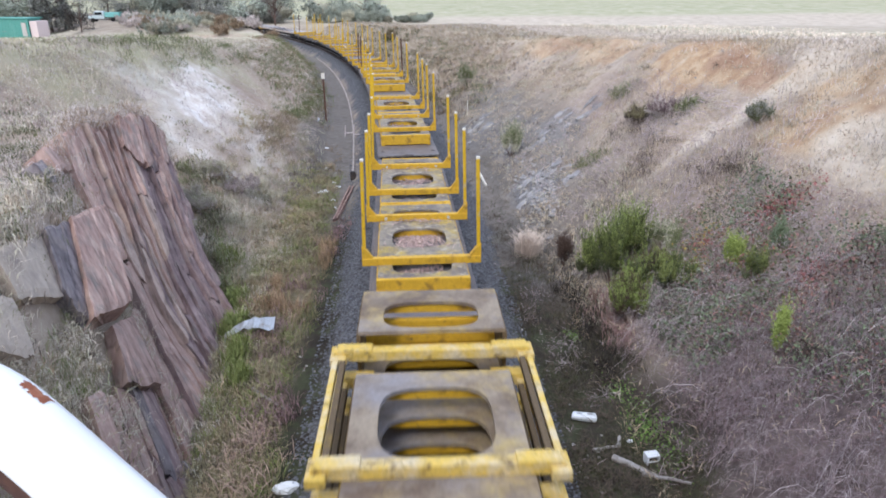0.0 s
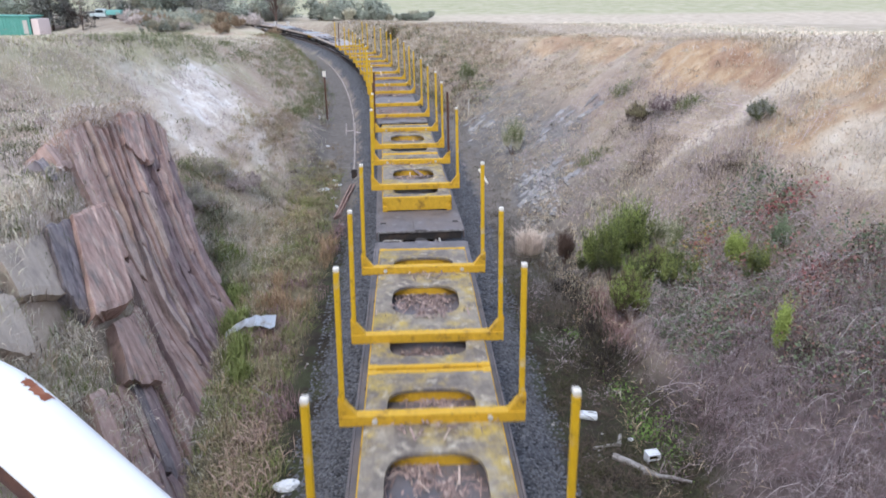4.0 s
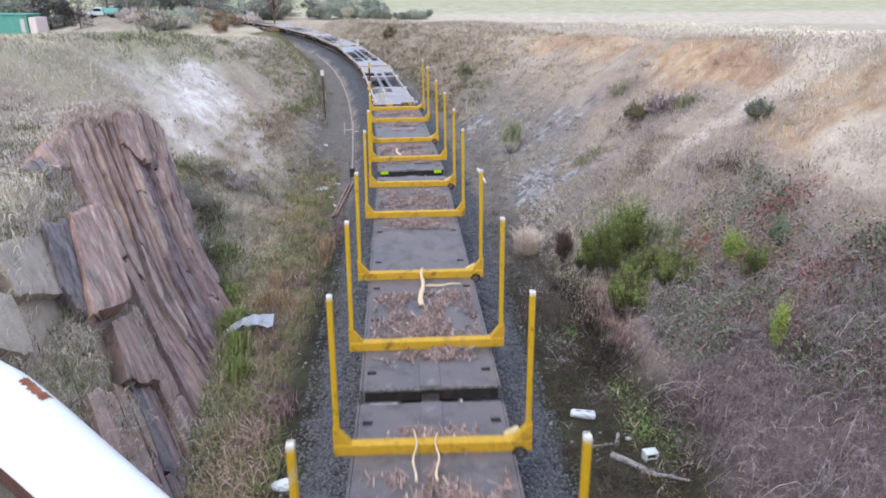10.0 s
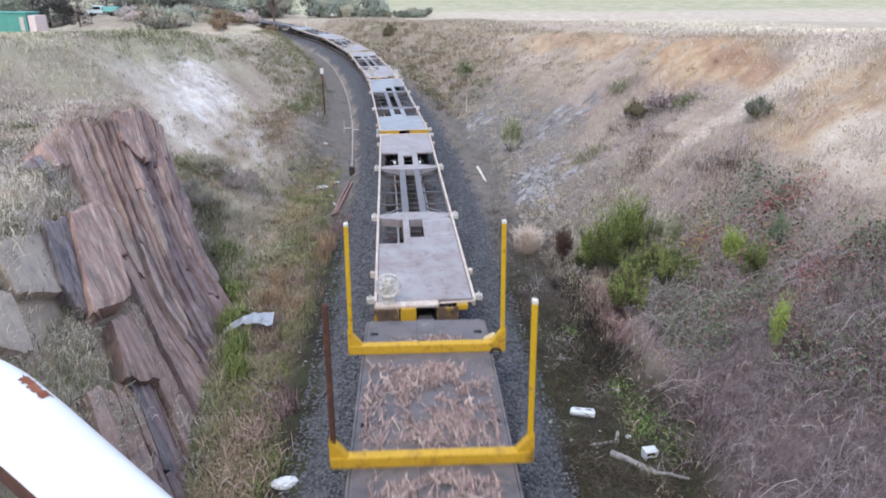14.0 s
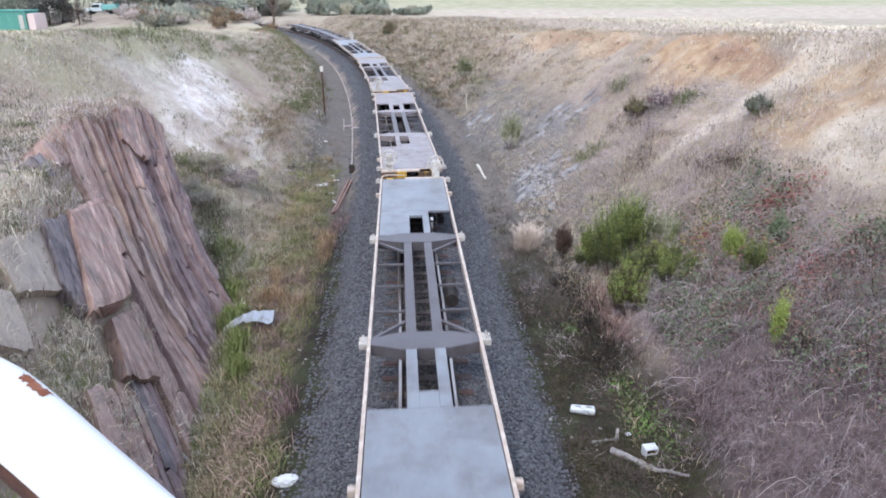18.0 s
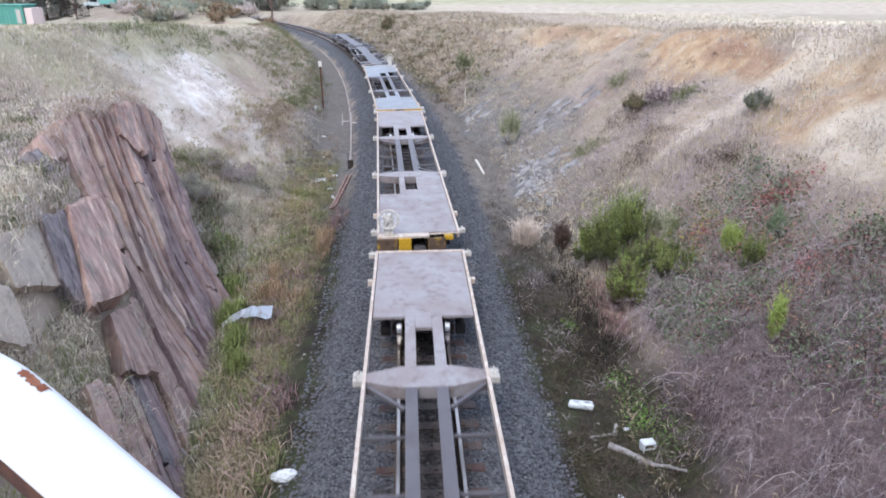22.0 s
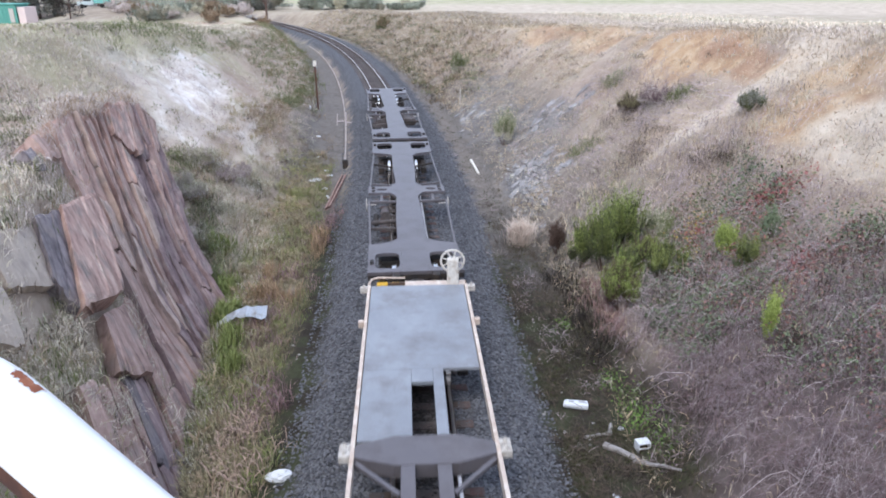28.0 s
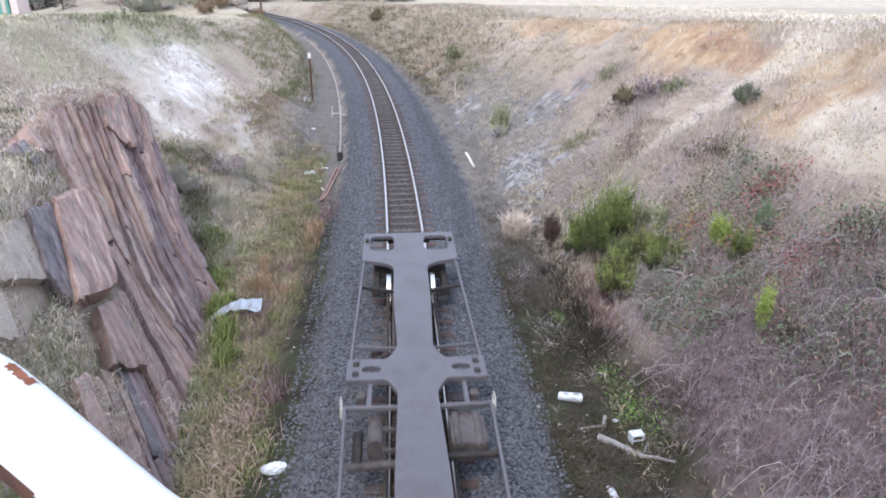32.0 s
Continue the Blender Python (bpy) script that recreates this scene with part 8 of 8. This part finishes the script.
def bent_sheet(x, y):
    """A bent metal sheet propped on one leg."""
    root = tagged(new("metal_sheet"), "bent galvanised metal sheet propped in the ditch", "metal sheet")
    root.matrix_basis = pose(x, y, ground_z(x, y), 0, 0, 8)
    bm = bm_new()
    n = 10
    rows = []
    for i in range(n + 1):
        f = i / n
        z = 0.12 + 0.38 * math.sin(min(1.0, f * 1.5) * math.pi / 2) - 0.10 * f * f
        rows.append([bm.verts.new((-0.7 + 1.3 * f, k * (0.05 + 0.23 * f) + 0.03 * math.sin(i * 2.1) + 0.04 * math.sin(i * 4.3) * k, z + 0.05 * k + dz + 0.02 * math.sin(i * 3.3))) for k, dz in ((-1, 0), (1, 0), (1, -0.015), (-1, -0.015))])
    for a, b in zip(rows, rows[1:]):
        for j in range(4):
            bm.faces.new((a[j], b[j], b[(j + 1) % 4], a[(j + 1) % 4]))
    bm.faces.new(rows[0])
    bm.faces.new(rows[-1][::-1])
    bmesh.ops.recalc_face_normals(bm, faces=bm.faces)
    part("panel", bm, SHEET, root)
    for x0, x1, z in ((0.5, 0.62, 0.38), (-0.68, -0.72, 0.14)):
        bm = bm_new()
        beam(bm, (x0, 0, z), (x1, -0.05, -0.02), 0.05, 0.03)
        part("leg", bm, SHEET, root)


bent_sheet(-5.3, 16.4)


def marker_post(x, y):
    root = tagged(new("marker_post"), "dark steel track marker post with white top plate", "marker post")
    root.location = (x, y, ground_z(x, y) - 0.1)
    bm = bm_new()
    beam(bm, (0, 0, 0), (-0.03, 0, 2.95), 0.10, 0.10, 0.01)
    part("post", bm, RUST_AND_SHADE, root)
    bm = bm_new()
    box(bm, -0.13, 0.08, -0.07, -0.052, 2.85, 3.2, 0.01)
    part("sign_plate", bm, POST_TIP, root, "small white sign plate")


marker_post(-8.37, 46.1)


SPARE = material("grey-brown spare rail", (0.40, 0.36, 0.345), 0.7, spots=[((0.22, 0.16, 0.14), 4, 0.3, 0.1)])


def old_rail(s_pts, d_pts, name, label, mat=OLD_RAIL, h=0.13):
    """A loose rail lying along the ballast's edge."""
    n = 40
    s_v, d_v = np.linspace(s_pts[0], s_pts[-1], n), np.interp(np.linspace(0, 1, n), np.linspace(0, 1, len(d_pts)), d_pts)
    prof = [(-0.06, 0), (0.06, 0), (0.06, 0.012), (0.012, 0.03), (0.012, h - 0.03), (0.033, h - 0.02), (0.033, h), (-0.033, h), (-0.033, h - 0.02), (-0.012, h - 0.03), (-0.012, 0.03), (-0.06, 0.012)]
    v = []
    for s_, d in zip(s_v, d_v):
        x, y, hd = line(s_)
        z = ground_z(x + d * math.cos(hd), y + d * math.sin(hd))
        v += [(x + (d + a) * math.cos(hd), y + (d + a) * math.sin(hd), z + b - 0.005) for a, b in prof]
    m = len(prof)
    f = [(i * m + j, i * m + (j + 1) % m, (i + 1) * m + (j + 1) % m, (i + 1) * m + j) for i in range(n - 1) for j in range(m)]
    return tagged(arrays(name, v, f, mat), label, "rail")


old_rail((33.6, 90), (-2.55, -2.6, -2.6, -2.55, -2.5), "spare_rail", "long grey-brown spare rail lying along the ballast edge", SPARE)
old_rail((26.4, 31.3), (-3.10, -2.62), "spare_rail", "short red-brown rail lying in the ditch")
old_rail((26.6, 31.0), (-2.98, -2.48), "spare_rail", "short red-brown rail lying in the ditch")
bm = bm_new()
box(bm, -0.12, 0.12, -0.1, 0.1, 0, 0.4, 0.03)
tagged(part("cable_marker", bm, STEEL_DARK, None, at=pose(-4.75, 32.2, ground_z(-4.75, 32.2))), "small dark cable marker by the track", "marker")
bm = bm_new()
beam(bm, (0, 0, 0), (0.02, 0, 1.1), 0.07, 0.04, 0.005)
tagged(part("stake", bm, POST_TIP, None, at=pose(0.9, 46.5, ground_z(0.9, 46.5) - 0.05)), "thin pale survey stake beside the ballast", "stake")
for x, y, sx in ((-5.95, 41.5, 0.9), (-6.6, 42.3, 0.7)):
    bm = bm_new()
    rod(bm, (0, 0, 0), (0.05, 0, sx), 0.03, 6, 0.02)
    rod(bm, (0.02, 0, sx * 0.35), (0.5, 0.1, 0.25), 0.025, 6, 0.015)
    tagged(part("dead_branch", bm, CANE_PALE, None, at=pose(x, y, ground_z(x, y) - 0.03)), "pale dead branch standing in the ditch", "branch")


# loose pale stones on the bare banks
def stone_spots(n, r):
    k = np.array([(3.0, 36.5, 1.2, 4.0), (3.6, 27.6, 0.8, 2.0), (3.4, 31.0, 0.8, 2.5), (3.7, 27.0, 0.7, 1.4), (3.2, 25.5, 0.6, 1.6)])[r.randint(0, 5, n)]
    x, y = k[:, 0] + r.normal(0, 0.6, n) * k[:, 2], k[:, 1] + r.normal(0, 0.6, n) * k[:, 3]
    return np.stack([x, y, height(x, y) + 0.01], -1)


SLATE_STONE = material("grey slate block", (0.27, 0.265, 0.275), 0.85, spots=[((0.40, 0.39, 0.39), 4, 0.3, 0.1)], grain=15, grain_amount=0.25, vary=0.4)
PALE_STONE = material("pale bank stone", (0.30, 0.285, 0.28), 0.9, grain=20, grain_amount=0.2, vary=0.6)


def slate_ledge(cx, cy, along, across, n, seed, label):
    """An outcrop of thin slate beds: long broken slabs lying up the bank, half sunk in it."""
    r = random.Random(seed)
    z0 = float(height(np.array([cx]), np.array([cy]))[0])
    root = tagged(new("slate_ledge"), label, "rock")
    root.location = (cx, cy, z0)
    for _ in range(n):
        x, y = cx + r.uniform(-0.5, 0.5) * across, cy + r.uniform(-0.5, 0.5) * along
        e = 0.35
        zs = height(np.array([x, x + e, x - e, x, x]), np.array([y, y, y, y + e, y - e]), False)
        up = Vector((1, 0.3 + r.uniform(-0.45, 0.45), (zs[1] - zs[2]) / (2 * e) + r.uniform(-0.2, 0.2))).normalized()
        side = Vector((-0.28, 1, (zs[3] - zs[4]) / (2 * e) + r.uniform(-0.25, 0.1)))
        nrm = up.cross(side).normalized()
        side = nrm.cross(up)
        ln, wd, th = r.uniform(0.3, 0.95), r.uniform(0.12, 0.42), r.uniform(0.08, 0.2)
        m = Matrix((up, side, nrm)).transposed().to_4x4()
        m.translation = Vector((x - cx, y - cy, float(zs[0]) - z0 - 0.07 + r.uniform(-0.06, 0.06)))
        ring = [(-0.5, -0.3), (-0.35, -0.5), (0.3, -0.45), (0.5, -0.1), (0.42, 0.4), (-0.1, 0.5), (-0.45, 0.35)]
        ring = [(a * ln * r.uniform(0.8, 1.2), b * wd * r.uniform(0.75, 1.25)) for a, b in ring]
        bm = bm_new()
        top = [bm.verts.new((a, b, th * (0.5 + r.uniform(-0.2, 0.2)))) for a, b in ring]
        low = [bm.verts.new((a * 1.08, b * 1.12, -th)) for a, b in ring]
        bm.faces.new(top)
        bm.faces.new(low[::-1])
        for i in range(7):
            bm.faces.new((low[i], low[(i + 1) % 7], top[(i + 1) % 7], top[i]))
        bmesh.ops.recalc_face_normals(bm, faces=bm.faces)
        part("slab", bm, SLATE_STONE, root, at=m)
    return root


SL = "grey-blue slate beds breaking out of the bank"
slate_ledge(3.7, 28.3, 3.0, 2.2, 34, 1, SL)
slate_ledge(4.7, 33.9, 2.2, 2.4, 26, 2, SL)
slate_ledge(1.7, 42.4, 5.0, 1.8, 26, 3, SL)
slate_ledge(6.3, 33.6, 1.6, 1.2, 14, 4, SL)
tagged(stones("bank_boulders", 90, lambda n, r: stone_spots(n, r)[:n] - np.array([0, 0, 0.06]), (0.08, 0.24), SLATE_STONE, None, 75, "broken grey slate blocks on the bank"), category="rocks")
tagged(stones("bank_stones", 320, stone_spots, (0.03, 0.13), PALE_STONE, None, 71, "loose pale grey stones on the bare banks"), category="stones")
tagged(stones("bank_fragments", 2600, lambda n, r: scatter(n, 24, 62, 4.6, 11.5, 76, 1.1, lambda x, y, s_, d, q: wave(x, y, 1.8, 79) + 0.6 * wave(x, y, 0.7, 80) + 0.10 * (8 - d) + q.normal(0, 0.2, len(x)) > 0.25), (0.03, 0.12), PALE_STONE, None, 77, "flat grey rock fragments on the bank"), category="stones")
SANDY_STONE = material("sandy clod", (0.50, 0.40, 0.31), 0.9, grain=15, grain_amount=0.2, vary=0.5)
def sandy_spots(n, r):
    k = np.array([(9.6, 22.5, 3.0, 1.0), (12.0, 23.4, 1.8, 1.4), (9.9, 16.8, 1.0, 2.2), (10.1, 29.0, 1.1, 6.0), (8.4, 43.0, 1.2, 7.0), (10.4, 19.8, 1.4, 1.6), (7.6, 23.4, 1.4, 0.9)])[r.randint(0, 7, n)]
    x, y = k[:, 0] + r.normal(0, 0.6, n) * k[:, 2], k[:, 1] + r.normal(0, 0.6, n) * k[:, 3]
    return np.stack([x, y, height(x, y)], -1)


tagged(stones("bank_clods", 2400, sandy_spots, (0.012, 0.045), SANDY_STONE, None, 78, "sandy clods and stones on the bare bank"), category="stones")
tagged(stones("verge_stones", 900, lambda n, r: scatter(n, 7, 45, -3.6, 3.6, 72, 1.5, lambda x, y, s_, d, q: np.abs(d) > 2.5), (0.02, 0.06), PALE_STONE, None, 73, "pale stones scattered at the ballast's edge"), category="stones")


# ---------- the farm yard beyond ----------
TEAL = material("teal shed cladding", (0.10, 0.33, 0.28), 0.6, spots=[((0.15, 0.38, 0.33), 0.6, 0.3, 0.1)])
PINK = material("faded pink cladding", (0.72, 0.60, 0.59), 0.7)


def shed(x, y, turn):
    root = tagged(new("shed"), "long teal green metal shed with a teal roof", "shed")
    root.matrix_basis = pose(x, y, ground_z(x, y) - 0.1, 0, 0, turn)
    bm = bm_new()
    for i in range(40):
        a = -12 + i * 0.3
        box(bm, a, a + 0.3, -0.03 - 0.04 * (i % 2), 0.0, 0.0, 2.7)
    part("front_wall", bm, TEAL, root)
    bm = bm_new()
    box(bm, -12.0, -0.15, 0.01, 2.6, 0, 2.7)
    part("shed_body", bm, TEAL, root)
    bm = bm_new()
    box(bm, -12.2, 0.1, -0.2, 2.8, 2.72, 2.85, 0.02)
    part("roof", bm, TEAL, root, "teal metal roof")
    bm = bm_new()
    box(bm, 0.02, 1.3, 0.2, 2.4, 0.0, 2.4, 0.02)
    part("lean_to", bm, PINK, root, "faded pink lean-to")
    bm = bm_new()
    box(bm, -1.2, -0.4, -0.12, -0.075, 0.3, 2.2, 0.01)
    part("door", bm, CASTING, root, "pale door")


shed(-62.2, 107.0, -14)

CAR_WHITE = material("pale blue-white car paint", (0.62, 0.72, 0.74), 0.3, bump=0)
CAR_TEAL = material("teal tray cover", (0.22, 0.55, 0.52), 0.4, bump=0)
GLASS_DARK = material("dark car glass", (0.02, 0.025, 0.03), 0.1, bump=0)
TYRE = material("black tyre", (0.02, 0.02, 0.02), 0.9, bump=0)


def ute(x, y, turn):
    root = tagged(new("utility_truck"), "pale blue-white utility truck with teal tray, parked", "truck")
    root.matrix_basis = pose(x, y, ground_z(x, y) + 0.05, 0, 0, turn)
    bm = bm_new()
    box(bm, -2.5, 0.3, -0.85, 0.85, 0.45, 1.0, 0.1)
    part("body", bm, CAR_WHITE, root)
    bm = bm_new()
    box(bm, -1.5, 0.2, -0.78, 0.78, 0.99, 1.75, 0.2)
    part("cab", bm, CAR_WHITE, root)
    bm = bm_new()
    box(bm, -1.35, -0.1, -0.80, -0.783, 1.15, 1.6, 0.005)
    part("side_window", bm, GLASS_DARK, root)
    bm = bm_new()
    box(bm, 0.4, 2.9, -0.9, 0.9, 0.75, 1.55, 0.06)
    part("tray", bm, CAR_TEAL, root, "teal covered tray")
    for px in (-1.7, 1.7):
        for py in (-0.8, 0.8):
            bm = bm_new()
            rod(bm, (px, py - 0.12, 0.3), (px, py + 0.12, 0.3), 0.35, 16)
            part("wheel", bm, TYRE, root)


ute(-63.2, 133.0, 8)
# ---------- the bridge that carries the camera ----------
CONCRETE = material("grey bridge concrete", (0.34, 0.33, 0.32), 0.9, spots=[((0.24, 0.23, 0.22), 0.8, 0.4, 0.2)])
bm = bm_new()
box(bm, -17, 17, -6.5, 0.7, 6.0, 6.5, 0.03)
tagged(part("bridge_deck", bm, CONCRETE), "grey concrete bridge deck over the cutting", "bridge", kind="structure")


def tube(points, radius, n=20, sub=12):
    """A round bar through the points, smoothed between them."""
    pts = [Vector(p) for p in points]
    path = []
    for i in range(len(pts) - 1):
        p0, p1, p2, p3 = pts[max(i - 1, 0)], pts[i], pts[i + 1], pts[min(i + 2, len(pts) - 1)]
        for k in range(sub):
            t = k / sub
            path.append(0.5 * ((2 * p1) + (p2 - p0) * t + (2 * p0 - 5 * p1 + 4 * p2 - p3) * t * t + (3 * p1 - p0 - 3 * p2 + p3) * t ** 3))
    path.append(pts[-1])
    v, side = [], None
    for i, p in enumerate(path):
        d = (path[min(i + 1, len(path) - 1)] - path[max(i - 1, 0)]).normalized()
        side = (side - d * side.dot(d)).normalized() if side is not None else d.cross(Vector((0, 1, 0))).normalized()
        u = d.cross(side)
        v += [p + (side * math.cos(2 * math.pi * j / n) + u * math.sin(2 * math.pi * j / n)) * radius for j in range(n)]
    f = [(i * n + j, i * n + (j + 1) % n, (i + 1) * n + (j + 1) % n, (i + 1) * n + j) for i in range(len(path) - 1) for j in range(n)]
    return v, f, path


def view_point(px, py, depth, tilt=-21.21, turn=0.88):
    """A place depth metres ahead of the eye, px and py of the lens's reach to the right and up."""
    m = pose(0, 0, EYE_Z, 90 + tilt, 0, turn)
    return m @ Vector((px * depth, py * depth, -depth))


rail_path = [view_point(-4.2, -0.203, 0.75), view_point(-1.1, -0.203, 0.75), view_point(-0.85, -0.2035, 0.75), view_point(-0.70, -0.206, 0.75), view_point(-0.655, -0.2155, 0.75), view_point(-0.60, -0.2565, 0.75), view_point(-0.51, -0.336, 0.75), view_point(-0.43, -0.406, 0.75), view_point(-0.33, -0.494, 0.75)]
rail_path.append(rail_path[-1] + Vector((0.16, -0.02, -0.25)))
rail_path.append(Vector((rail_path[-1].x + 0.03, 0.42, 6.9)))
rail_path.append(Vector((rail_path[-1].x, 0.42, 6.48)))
PIPE_R = 0.046
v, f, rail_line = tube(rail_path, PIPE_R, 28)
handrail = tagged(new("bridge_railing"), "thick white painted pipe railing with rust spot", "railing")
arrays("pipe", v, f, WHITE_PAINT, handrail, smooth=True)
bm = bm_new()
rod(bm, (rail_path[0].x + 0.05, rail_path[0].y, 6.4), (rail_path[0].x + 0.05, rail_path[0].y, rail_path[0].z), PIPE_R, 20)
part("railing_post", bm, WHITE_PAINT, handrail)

def pipe_patch(name, i0, i1, a0, a1, seed, label, ragged=0.25, mat=RUST):
    """A thin ragged skin on the pipe, rust above and painted shade below, between two steps of its line and two angles
    round it (0: towards the walkway, 90: upwards).
    """
    k, n = 30, 16
    vs, keep = [], []
    for i in range(k + 1):
        f_ = i0 + (i1 - i0) * i / k
        j = int(f_)
        p = rail_line[j].lerp(rail_line[j + 1], f_ - j)
        d = (rail_line[j + 2] - rail_line[j - 1]).normalized()
        e = Vector((0, 0, EYE_Z)) - p
        e = (e - d * e.dot(d)).normalized()
        w = d.cross(e)
        w = -w if w.z < 0 else w
        for m_ in range(n + 1):
            ang = radians(a0 + (a1 - a0) * m_ / n)
            rim = min(i, k - i, m_, n - m_) / 4 + ragged * 4 * noise.noise((i * 0.33 + seed, m_ * 0.4, seed))
            keep.append(rim > 0.4)
            vs.append(p + (e * math.cos(ang) + w * math.sin(ang)) * (PIPE_R + 0.0006))
    fs = [q for i in range(k) for m_ in range(n) for q in [(i * (n + 1) + m_, i * (n + 1) + m_ + 1, (i + 1) * (n + 1) + m_ + 1, (i + 1) * (n + 1) + m_)] if all(keep[t] for t in q)]
    arrays(name, vs, fs, mat, handrail, smooth=True, label=label)


pipe_patch("rust_patch", 52.5, 60.5, 44, 72, 3, "orange brown rust patch")
# the pipe's shaded underside, painted on as a dark brown skin
pipe_patch("shaded_underside", 38, 96, -116, -40, 9, "dark brown painted shade along the underside", 0.12, RUST_AND_SHADE)


# ---------- what moves ----------
def motions():
    """The train rolls towards the bridge and under it."""
    for ob, u, length, turned in CARS:
        walk(ob, [(t / 2, place(ob, u, length, turned, t / 2)) for t in range(65)])
    # the wheels of the two tail wagons turn while they roll into view
    for w, y in WHEELS:
        if w.parent.name.startswith("skeletal"):
            rows = [(0.0, pose(0, y, 0.404)), (21.0, pose(0, y, 0.404))]
            t = 21.0
            while t < 32.0:
                t = min(32.0, t + 0.08)
                rows.append((t, pose(0, y, 0.404, math.degrees((t - 21.0) * 6.6 / 0.404) % 360)))
            walk(w, rows)


motions()
